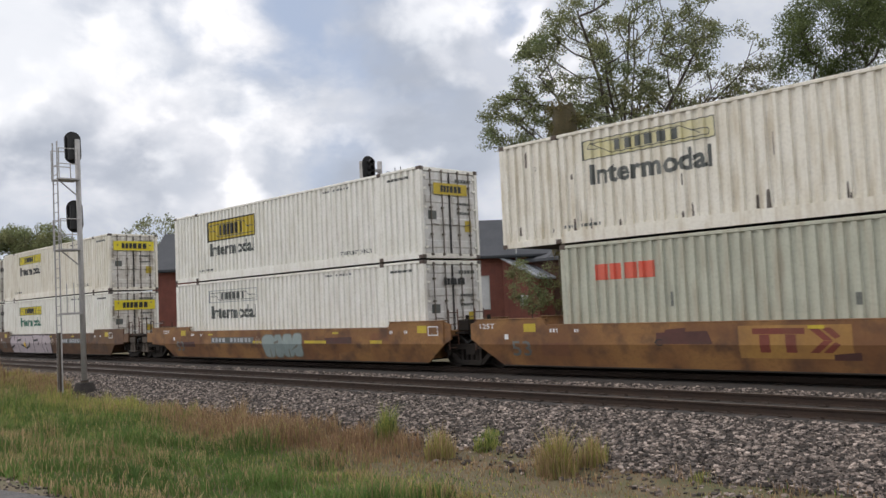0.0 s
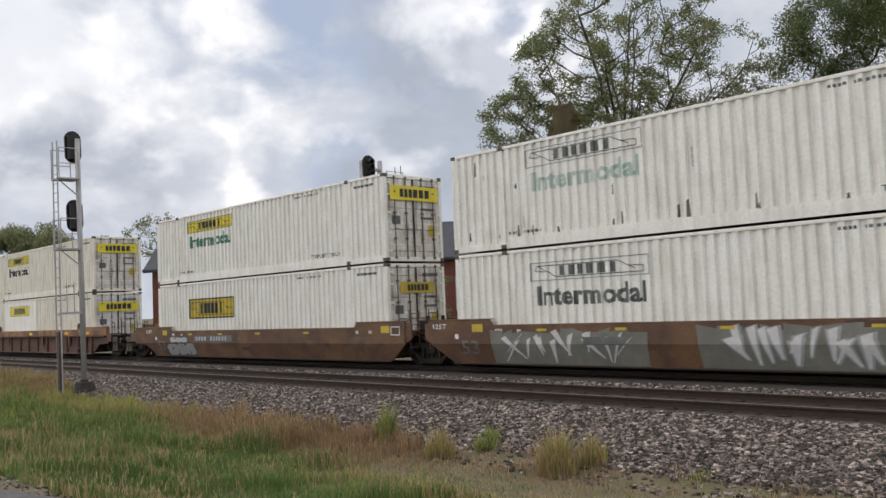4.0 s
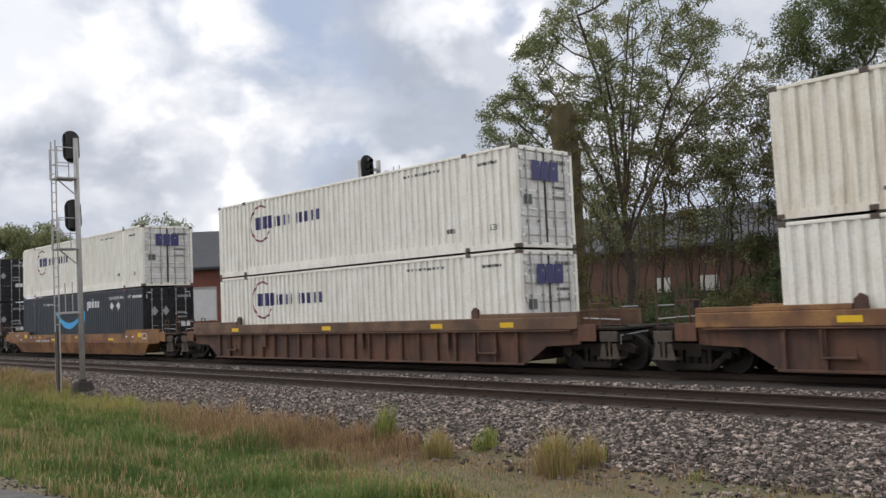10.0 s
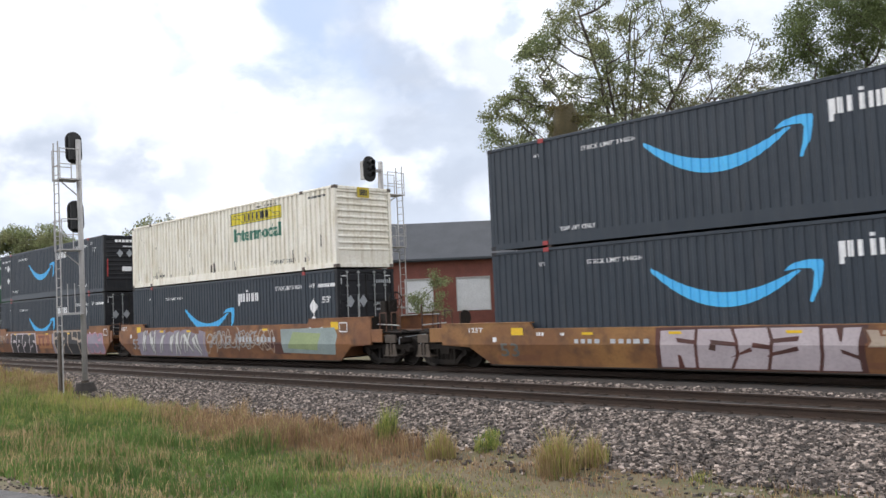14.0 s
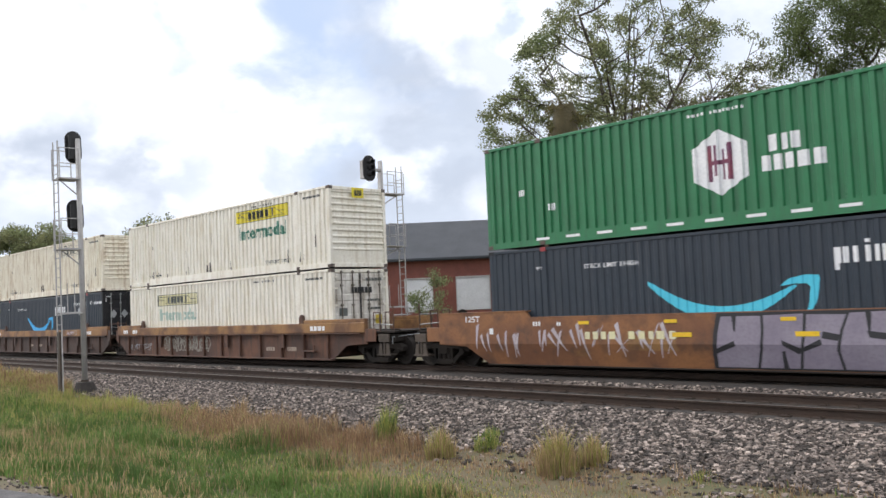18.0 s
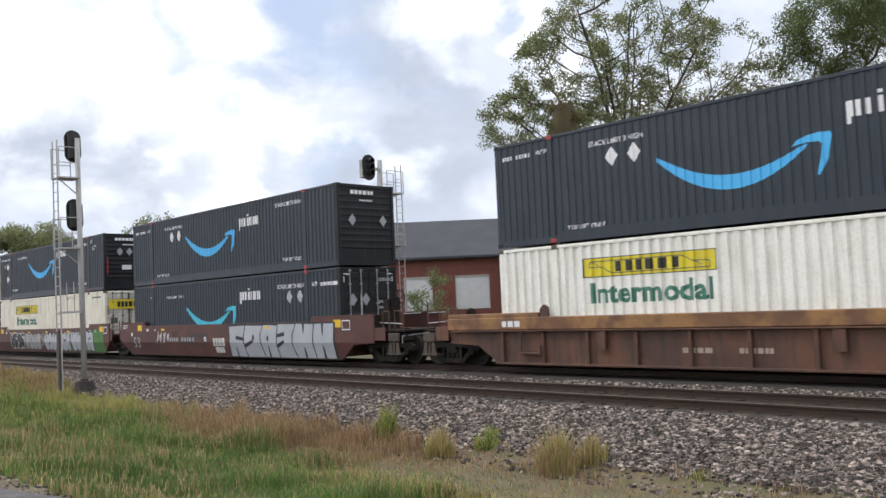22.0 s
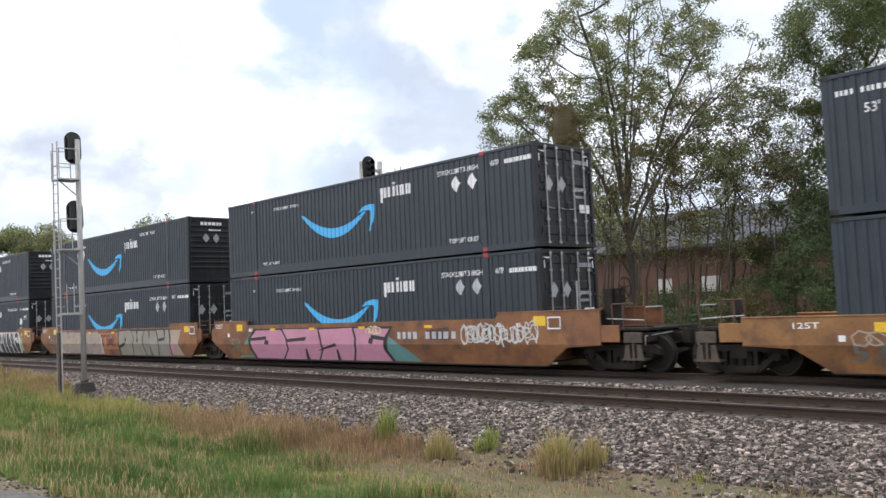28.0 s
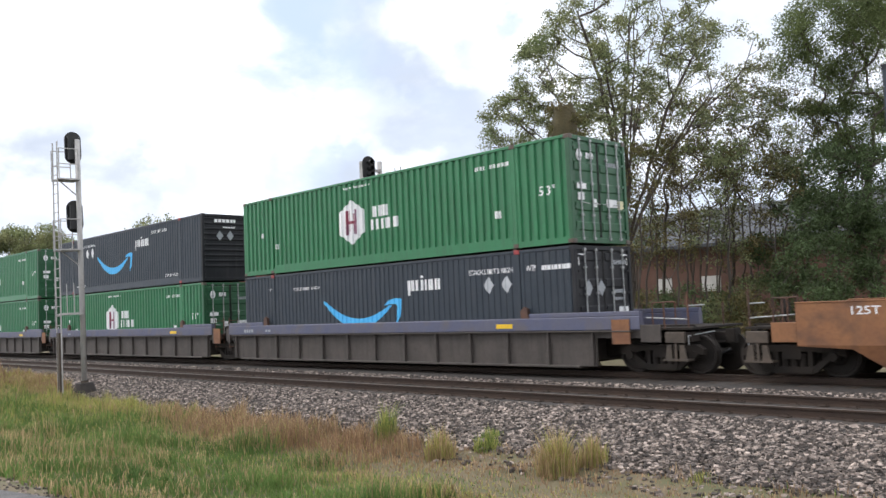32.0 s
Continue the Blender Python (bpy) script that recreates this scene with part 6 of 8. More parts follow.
            part("joint_arm", cached(("arm", ex), lambda: Shape().box(a, b, -0.42, 0.42, 0.78, 1.08, 0.03).box(a, b - 0.25 if ex > 0 else b, -1.0, -0.6, 1.0, 1.06).mesh("joint_arm", M["under"])), None, root, "dark articulated joint")
            lad = Shape()
            for y in (-1.40, -1.02):
                lad.rod((ex * 9.2, y, 0.55), (ex * 9.2, y, 1.75), 0.018, n=6)
            for z in (0.6, 0.95, 1.3, 1.65):
                lad.rod((ex * 9.2, -1.40, z), (ex * 9.2, -1.02, z), 0.014, n=6)
            part("ladder", cached(("lad", ex), lambda: lad.mesh("ladder", M["car_rust"])), None, root)
            if ex > 0:
                truck(root, 9.77, unit)
    return root


def plate_marks(root, i, left, right, paint):
    """Painted signs and graffiti along a side, unit by unit."""
    rng = random.Random(i)
    dark = paint in ("car_yellow", "car_ochre")
    ink = "ink_soft" if dark else "decal_grey"
    if 5 <= i <= 8 or 14 <= i <= 16 or i >= 24:
        pass
    elif i not in (12, 13, 18):
        side_decal(root, "capacity_lettering", letters("53", -7.76, -7.08, 0.42, 0.40), "ink_soft" if dark or i > 20 else "decal_grey")
    ribbed = 5 <= i <= 8 or 14 <= i <= 16 or i >= 24
    if not ribbed:
      side_decal(root, "load_lettering", letters("125T", -8.92, -8.36, 1.16, 0.14), "decal_white")
    if not ribbed:
      side_decal(root, "load_limit_mark", bars(-6.4, -6.12, 1.04, 1.14, 3, i, 0.4) + bars(-5.6, -5.44, 1.04, 1.12, 2, i, 0.4) + bars(6.6, 6.76, 1.04, 1.14, 2, i, 0.4) + bars(7.3, 7.46, 1.04, 1.14, 2, i + 3, 0.4), "decal_white")
    if not ribbed:
      side_decal(root, "data_plate", frame_polys(8.38, 8.82, 0.98, 1.26, 0.03), "decal_white", label="white-framed data plate")
    if not ribbed:
      side_decal(root, "data_patch", rect(-8.0, -7.86, 0.86, 1.0), "decal_white")
    if i not in (12, 13) and not ribbed:
        for u in (-7.3, 7.9):
            side_decal(root, "reflector", rect(u, u + 0.42, 1.06, 1.28), "gold" if i < 5 else "safety", label="yellow reflective patch")
    for u in (-4.9, -2.4, 0.4, 3.6):
        if not ribbed and rng.random() < 0.7:
            side_decal(root, "reflector", rect(u, u + 0.34, 1.06, 1.13), "gold" if i < 5 else "safety", -1.516, "small yellow reflective patch")
    if not ribbed:
        tones = {"car_yellow": ("car_orange", "car_sill", "car_brown"), "car_ochre": ("car_rust", "car_tan", "car_tan"), "car_orange": ("car_yellow", "car_sill", "car_brown"), "car_brown": ("car_rust", "car_rust", "car_grey")}[paint]
        for k in range(9):
            u, v = rng.uniform(-8.0, 7.4), rng.uniform(0.18, 0.95)
            w, h = rng.uniform(0.3, 1.6), rng.uniform(0.12, 0.38)
            pts = [(u, v), (u + w, v + rng.uniform(-0.02, 0.02)), (u + w * rng.uniform(0.9, 1.05), min(v + h, 1.2)), (u + w * rng.uniform(-0.05, 0.1), min(v + h * rng.uniform(0.7, 1), 1.2))]
            side_decal(root, "paint_patch", [pts], tones[k % 3], -1.5015 - 0.0003 * k, "weathered paint patch")
    put = lambda *a, **k: piece(root, *a, **k)
    number = lambda u0, u1, v0=0.80, v1=0.96, n=11, ink="decal_silver": side_decal(root, "number_mark", bars(u0, u0 + (u1 - u0) * 0.38, v0, v1, 4, 3, 0.38) + bars(u0 + (u1 - u0) * 0.48, u1, v0, v1, n - 5, 5, 0.38), ink, -1.515)
    if i == 0:
        rail_logo(root, -0.85, 1.05, 0.56, 1.08, "sign_red", "car_gilt")
        side_decal(root, "car_lettering", letters("C", -3.25, -3.05, 0.70, 0.16), "ink")
    elif i == 1:
        side_decal(root, "number_panel", rect(-4.7, -1.45, 0.74, 0.98), "ink_soft")
        number(-4.6, -1.6, 0.79, 0.94)
        put(-0.75, 1.75, 0.22, 1.10, "spray_mist", "spray_moss", 4, 21, "bubble", 0.05, 0.06)
        tag_scribble(root, -1.4, -0.85, 0.7, 1.0, "spray_cream", 4, 6, 0.02)
        for u, w in ((1.9, 1.3), (5.6, 0.6), (-1.5, 0.7)):
            side_decal(root, "old_reflector", rect(u, u + w, 0.74, 0.84), "gold", -1.5055)
    elif i == 2:
        put(-6.05, 0.42, 0.16, 1.20, "spray_mauve", "spray_black", 5, 31, "block", 0.07)
        side_decal(root, "spray_star", [[(-3.75, 0.85), (-3.55, 0.66), (-3.62, 0.45), (-3.9, 0.62)]], "safety", -1.514)
        side_decal(root, "number_panel", rect(1.86, 5.0, 0.72, 0.98), "ink_soft")
        number(2.05, 4.75, 0.77, 0.94)
        tag_scribble(root, 0.55, 1.0, 0.6, 1.0, "spray_cream", 3, 6, 0.03)
    elif i == 3:
        put(-6.2, -1.9, 0.2, 1.15, "spray_white", None, 5, 41, "spike", 0.07, back="spray_moss")
        side_decal(root, "number_panel", rect(-3.4, -2.1, 0.70, 0.90), "ink_soft", -1.513)
        put(0.2, 6.6, 0.2, 1.18, "spray_white", "spray_grey", 8, 42, "spike", 0.10, back="spray_moss")
    elif i == 4:
        put(-6.85, -4.5, 0.18, 0.72, "spray_grey", "spray_black", 3, 51, "bubble", 0.04)
        put(-6.65, -5.0, 0.74, 0.98, "spray_silver", "spray_black", 3, 52, "bubble", 0.03)
        side_decal(root, "number_panel", rect(-4.45, -1.35, 0.78, 1.04), "ink_soft")
        number(-4.25, -1.7, 0.83, 0.99)
        side_decal(root, "car_lettering", letters("A", -0.9, -0.72, 0.84, 0.15), "ink_soft")
    elif i == 9:
        number(-5.4, -3.3, 0.82, 0.94, 10)
        rail_logo(root, 2.3, 4.25, 0.46, 0.92)
        for u, w in ((0.9, 0.7), (4.6, 0.6), (-3.0, 0.5)):
            side_decal(root, "old_reflector", rect(u, u + w, 0.90, 1.02), "safety", -1.506)
        side_decal(root, "load_lettering", letters("53", 7.0, 7.4, 0.58, 0.2), "ink_soft")
    elif i == 10:
        number(-5.15, -2.85, 0.82, 0.94, 10)
        put(-2.7, 1.9, 0.2, 1.2, "spray_mauve", "car_brown", 5, 61, "block", 0.09, 0.12)
        put(2.0, 3.9, 0.74, 1.12, "spray_cream", "car_orange", 4, 62, "block", 0.05)
    elif i == 11:
        put(-6.8, -1.2, 0.2, 1.18, "spray_white", "spray_moss", 7, 71, "spike", 0.09, back="spray_lilac")
        tag_scribble(root, -0.9, 4.4, 0.35, 1.15, "spray_cream", 72, 30, 0.05)
        tag_scribble(root, -0.6, 3.8, 0.45, 1.1, "spray_grey", 73, 24, 0.05, -1.510)
        number(1.9, 4.55, 0.70, 0.86, 10)
        side_decal(root, "spray_block", [[(4.85, 0.36), (8.0, 0.32), (8.25, 0.9), (8.1, 1.12), (4.8, 1.10)]], "spray_mist", -1.506, "pale green-grey sprayed block")
        side_decal(root, "spray_wash", [[(5.2, 0.5), (7.0, 0.45), (7.3, 0.95), (5.6, 1.0)]], "spray_lime", -1.509)
    elif i == 12:
        put(-5.5, -1.4, 0.16, 1.12, "spray_black", "spray_mauve", 4, 81, "block", 0.11, 0.10)
        rail_logo(root, -0.9, 1.0, 0.52, 1.02, "sign_red", "spray_orange")
        put(1.75, 6.0, 0.16, 1.20, "spray_black", "spray_cream", 4, 82, "block", 0.13, -0.14, back="spray_lilac")
        put(6.4, 8.3, 0.2, 1.1, "spray_lilac", "spray_pink", 3, 83, "bubble", 0.05)
        tag_scribble(root, -8.0, -6.4, 0.7, 1.15, "spray_cream", 5)
        side_decal(root, "capacity_lettering", letters("53", -7.76, -7.08, 0.42, 0.36), "ink")
    elif i == 13:
        put(-8.6, -1.9, 0.3, 1.18, "spray_mauve", None, 10, 91, "spike", 0.045)
        number(-4.7, -2.0, 0.74, 0.90, 10, "faded")
        put(-1.1, 3.45, 0.2, 1.2, "spray_lilac", "spray_black", 5, 92, "block", 0.07, 0.16)
        put(3.6, 7.7, 0.26, 1.2, "spray_purple", "car_brown", 4, 93, "block", 0.08, -0.1)
        for u in (-2.2, 0.7, 4.2, 5.3):
            side_decal(root, "old_reflector", rect(u, u + 0.5, 0.78, 0.87), "safety", -1.516)
    elif i == 14:
        for k, v in ((6, -1.412), (26, -1.413)):
            tag_scribble(root, -4.4, -0.3, 0.3, 1.05, "spray_stone", k, 30, 0.04, v)
        side_decal(root, "load_lettering", letters("125T", -7.74, -6.7, 0.40, 0.26), "decal_grey", -1.412)
        tag_scribble(root, -6.5, -5.6, 0.35, 0.75, "spray_grey", 16, 10, 0.03, -1.412)
        side_decal(root, "number_mark", bars(4.0, 4.6, 0.44, 0.58, 4, 3) + bars(5.4, 6.0, 0.44, 0.58, 6, 3), "spray_cream", -1.412)
        side_decal(root, "sill_mark", bars(-8.4, -7.9, 1.16, 1.32, 3, 5) + bars(-7.4, -6.9, 1.16, 1.32, 3, 6) + bars(7.0, 7.9, 1.16, 1.32, 4, 7), "decal_white", -1.506)
    elif i in (15, 16):
        side_decal(root, "sill_mark", bars(-7.9, -7.2, 1.16, 1.32, 3, i) + bars(6.4, 7.1, 1.16, 1.32, 4, i + 2), "decal_white", -1.506)
        tag_scribble(root, 3.6, 5.2, 1.14, 1.36, "spray_mauve", i, 9, 0.03, -1.506)
        side_decal(root, "number_mark", bars(-2.4, -1.6, 0.5, 0.62, 4, 3) + bars(-1.0, -0.2, 0.5, 0.62, 6, 3), "spray_cream", -1.412)
    elif i == 17:
        put(0.95, 7.9, 0.16, 1.20, "spray_silver", "spray_black", 6, 101, "block", 0.07, 0.04)
        put(-5.4, -4.2, 0.55, 1.05, "spray_white", None, 4, 102, "spike", 0.05)
        put(-0.35, 0.62, 0.50, 0.78, "spray_white", None, 4, 103, "block", 0.05)
        put(-0.25, 0.50, 0.26, 0.48, "spray_white", None, 3, 104, "bubble", 0.03)
        number(-4.1, -1.8, 0.66, 0.80, 10, "decal_grey")
        side_decal(root, "car_lettering", letters("B", -1.05, -0.85, 0.66, 0.16), "decal_white")
    elif i == 18:
        put(-5.5, -3.1, 0.28, 1.08, "spray_black", "spray_white", 4, 111, "bubble", 0.06)
        put(-2.9, -0.45, 0.24, 1.05, "spray_grey", "spray_black", 4, 112, "bubble", 0.05, 0.08)
        put(0.3, 4.0, 0.22, 1.05, "spray_silver", "spray_black", 7, 113, "bubble", 0.06, 0.06)
        side_decal(root, "spray_wash", [[(3.6, 0.2), (8.4, 0.2), (8.3, 1.16), (7.4, 1.18), (4.4, 0.8)]], "spray_leaf", -1.5035, "green sprayed patch")
        put(4.2, 7.0, 0.24, 1.12, "spray_silver", "spray_black", 5, 114, "bubble", 0.06, -0.05)
        tag_scribble(root, 3.2, 4.3, 0.6, 1.15, "spray_mauve", 12, 10, 0.04)
        tag_scribble(root, -0.4, 0.4, 0.4, 1.1, "spray_mauve", 14, 8, 0.04)
    elif i == 19:
        put(-5.7, -3.7, 0.35, 0.95, "spray_moss", None, 4, 115, "block", 0.05)
        put(0.9, 2.0, 0.55, 1.12, "spray_white", "spray_lilac", 4, 116, "bubble", 0.03, 0.1)
        number(-4.0, -1.75, 0.66, 0.80, 10, "decal_grey")
        side_decal(root, "word_mark", bars(2.0, 4.85, 0.66, 0.84, 4, 5, 0.12), "car_gilt", -1.506, "dull gold bars of a sign")
        side_decal(root, "word_underline", rect(1.95, 2.6, 0.56, 0.60), "decal_white", -1.506)
        side_decal(root, "car_lettering", letters("A", -0.95, -0.75, 0.66, 0.15), "decal_white")
        side_decal(root, "notice_mark", [p for k in range(5) for p in rect(6.75, 7.75, 0.50 + 0.09 * k, 0.52 + 0.09 * k)], "decal_grey", -1.506)
        side_decal(root, "load_mark", bars(5.5, 5.85, 0.90, 1.06, 2, 4) + bars(6.4, 6.6, 0.95, 1.05, 2, 5) + bars(6.95, 7.15, 0.95, 1.05, 2, 6), "decal_grey", -1.506)
    elif i == 20:
        tag_scribble(root, -7.7, -6.3, 0.7, 1.15, "spray_cream", 12, 10)
        tag_scribble(root, -3.6, -2.2, 0.6, 1.1, "spray_cream", 17, 14, 0.025)
        side_decal(root, "number_panel", rect(-6.3, -3.75, 0.84, 1.06), "ink_soft")
        number(-6.2, -3.9, 0.88, 1.02, 10)
        rail_logo(root, -1.05, 0.70, 0.42, 1.02)
        for u, w in ((-3.4, 0.5), (-1.9, 0.6), (1.2, 0.5), (4.4, 0.6)):
            side_decal(root, "old_reflector", rect(u, u + w, 0.92, 1.04), "gold", -1.506)
        for u, w in ((-5.55, 0.7), (-3.85, 2.0), (-0.85, 1.9), (2.1, 1.6), (4.3, 1.6)):
            part("bent_flange", Shape().box(u, u + w, -1.53, -1.42, 1.155, 1.215, 0.015), M["car_yellow"], root, "dented pale stretch of the top flange")
    elif i == 21:
        side_decal(root, "spray_wash", [[(-7.3, 0.18), (-6.0, 0.2), (-5.8, 1.0), (-6.4, 0.95)], [(1.7, 0.18), (3.3, 0.18), (2.7, 0.5), (1.9, 0.85)]], "spray_teal", -1.5035, "teal sprayed wash")
        put(-6.1, 1.9, 0.17, 1.10, "spray_pink", "spray_black", 4, 121, "block", 0.12, 0.10)
        number(2.35, 5.05, 0.78, 0.96, 10)
        for k in (13, 33):
            tag_scribble(root, 5.2, 8.0, 0.60, 1.16, "spray_white", k, 26, 0.035, -1.508 - 0.0004 * k)
        tag_scribble(root, 0.8, 1.5, 0.9, 1.15, "faded", 3, 5, 0.03, -1.516)
    elif i == 22:
        put(-6.1, -1.1, 0.22, 1.16, "spray_cream", "spray_lilac", 6, 131, "bubble", 0.06, 0.05, back="spray_mauve")
        rail_logo(root, -0.95, 1.0, 0.52, 1.02, "sign_red", "spray_orange")
        put(1.25, 6.5, 0.17, 1.18, "spray_stone", "spray_black", 4, 132, "block", 0.09)
        side_decal(root, "spray_wash", [[(6.5, 0.2), (7.6, 0.2), (7.3, 0.6), (7.6, 1.15), (6.4, 1.15)]], "spray_cream", -1.505)
        side_decal(root, "spray_patch", [[(6.55, 0.25), (6.85, 0.25), (6.9, 0.6), (6.6, 0.7)]], "spray_pink", -1.508)
    elif i == 23:
        number(-4.85, -2.2, 0.76, 0.92, 10)
        put(-2.3, 2.7, 0.18, 1.14, "spray_teal", "spray_black", 6, 141, "block", 0.06, 0.1, band="spray_lime")
        side_decal(root, "spray_wash", [[(2.4, 0.3), (3.5, 0.2), (3.4, 1.15), (2.6, 1.1)]], "spray_lime", -1.5035)
        put(3.3, 6.9, 0.17, 1.18, "spray_black", "spray_white", 5, 142, "block", 0.16, -0.22)
        side_decal(root, "spray_patch", [[(6.9, 0.3), (7.6, 0.25), (7.4, 0.9), (7.1, 1.1)]], "spray_lime", -1.5035)
    elif paint == "car_grey":
        side_decal(root, "sill_mark", bars(-7.9, -7.2, 1.16, 1.28, 4, 3) + bars(-6.4, -6.0, 1.18, 1.26, 2, 3), "decal_grey", -1.506)
        side_decal(root, "reflector", rect(5.4, 6.0, 1.16, 1.28), "safety", -1.506)
        part("corner_plate", Shape().box(9.25, 9.78, -1.53, -1.50, 0.74, 1.34, 0.01), M["car_orange"], root, "hanging orange corner plate")
    else:
        for u in (-6.9, -0.9, 4.6, 7.4):
            side_decal(root, "reflector", rect(u, u + 0.5, 1.16, 1.3), "safety", -1.506)


def evenly(n, a=-7.95, b=7.95):
    return [a + (b - a) * i / (n - 1) for i in range(n)]


RIB_12 = [-8.05, -7.2, -5.93, -4.2, -2.58, -1.18, 0.31, 1.86, 3.33, 4.75, 6.31, 7.42, 8.1]
V0, ACC = 15.5984, 0.018862


def travel(t):
    return V0 * (t - 16) + ACC * (t - 16) ** 2


# place of each unit's middle at 16 s, what it carries, its car, and how its ends are joined
UNITS = [
    (236.84, "j_faded_rust", "forty", "plate", "car_yellow", "joint", "joint"),
    (217.36, "j_gold", "j_pale_low", "plate", "car_yellow", "coupler", "joint"),
    (194.15, "j_yellow", "j_yellow_low", "plate", "car_ochre", "joint", "coupler"),
    (174.62, "j_faded", "j_pale_low", "plate", "car_ochre", "joint", "joint"),
    (155.35, "j_green", "j_gold_only", "plate", "car_ochre", "coupler", "joint"),
    (131.89, "j_yellow", "j_smooth", "rib", "car_rust", "joint", "coupler"),
    (112.45, "j_yellow", "j_gold_only", "rib", "car_rust", "joint", "joint"),
    (92.94, "j_yellow", "j_yellow_low", "rib", "car_rust", "coupler", "joint"),
    (69.50, "ringed", "ringed", "rib", "car_rust", "coupler", "coupler"),
    (46.23, "ringed", "slate_close", "plate", "car_yellow", "coupler", "coupler"),
    (22.74, "slate_high", "slate_alt_high", "plate", "car_yellow", "coupler", "coupler"),
    (-0.70, "j_nose_left", "slate_alt_low", "plate", "car_orange", "joint", "coupler"),
    (-20.20, "slate_column", "slate_low", "plate", "car_orange", "joint", "joint"),
    (-39.75, "green_nose", "slate_teal_low", "plate", "car_orange", "coupler", "joint"),
    (-63.40, "j_nose", "j_worn_low", "rib", "car_rust", "joint", "coupler"),
    (-82.80, "j_nose_old", "slate_low", "rib", "car_umber", "joint", "joint"),
    (-102.35, "slate_nose", "j_yellow_low", "rib", "car_rust", "coupler", "joint"),
    (-125.90, "slate_flat", "slate_teal_low", "plate", "car_brown", "joint", "coupler"),
    (-145.50, "slate_column", "j_green_low", "plate", "car_brown", "joint", "joint"),
    (-165.10, "j_nose_faded", "slate_teal_low", "plate", "car_brown", "coupler", "joint"),
    (-188.80, "slate_column", "slate", "plate", "car_yellow", "coupler", "coupler"),
    (-212.65, "slate", "slate_low", "plate", "car_orange", "joint", "coupler"),
    (-232.20, "slate_nose", "slate_low", "plate", "car_orange", "joint", "joint"),
    (-252.10, "slate_nose", "slate_alt_low", "plate", "car_orange", "coupler", "joint"),
    (-276.00, "green", "slate_low", "rib", "car_grey", "joint", "coupler"),
    (-295.50, "slate_nose", "green", "rib", "car_grey", "joint", "joint"),
    (-315.00, "green", "green", "rib", "car_grey", "coupler", "joint"),
]
BED, STACK = 0.418, 3.365
MOVING = []


def build_train():
    cars = []
    for i, (s, top, low, kind, paint, left, right) in enumerate(UNITS):
        ribs = RIB_12
        sill = "car_sill"
        if i == 8:
            ribs, sill = evenly(21), "car_tan"
        if i in (14, 15, 16):
            ribs = evenly(12)
        if paint == "car_grey":
            ribs, sill = evenly(13, -8.6, 8.6), "car_blue"
        side_top = {"car_orange": 1.41, "car_brown": 1.43}.get(paint, 1.12 if i in (9, 10, 20) else 1.22)
        STRETCH[0] = (side_top - 0.15) / 1.07 if kind == "plate" else 1.0
        car = well_car(kind, i, left, right, paint, sill, ribs, side_top)
        plate_marks(car, i, left, right, paint)
        cars.append(car)
        MOVING.append((car, s, 0.0))
        MOVING.append((container(low, pose(0, 0, BED)), s, BED))
        upper = container(top, pose(0, 0, STACK))
        for x in (-6.0, 6.0):
            for y in (-1.2, 1.2):
                part("twist_lock", TWIST, None, upper).location = (x, y, 0)
        MOVING.append((upper, s, STACK))
    return cars


def motions():
    times = [float(t) for t in range(0, 33)]
    for ob, s, z in MOVING:
        walk(ob, [(t, pose(s + travel(t), 0, z)) for t in times])
    # wheels roll while their car is near the camera
    for w, dx, i in AXLES:
        s = UNITS[i][0]
        inside = [k for k in range(0, 961) if -75 < s + travel(k / 30) < 14]
        if not inside:
            continue
        rows = []
        ks = sorted({0, 960, *range(inside[0], inside[-1] + 1)})
        for k in ks:
            d = travel(min(max(k, inside[0]), inside[-1]) / 30) - travel(inside[0] / 30)
            rows.append((k / 30, pose(dx, 0, 0.46, 0, math.degrees(d / 0.46) % 360, 0)))
        walk(w, rows)


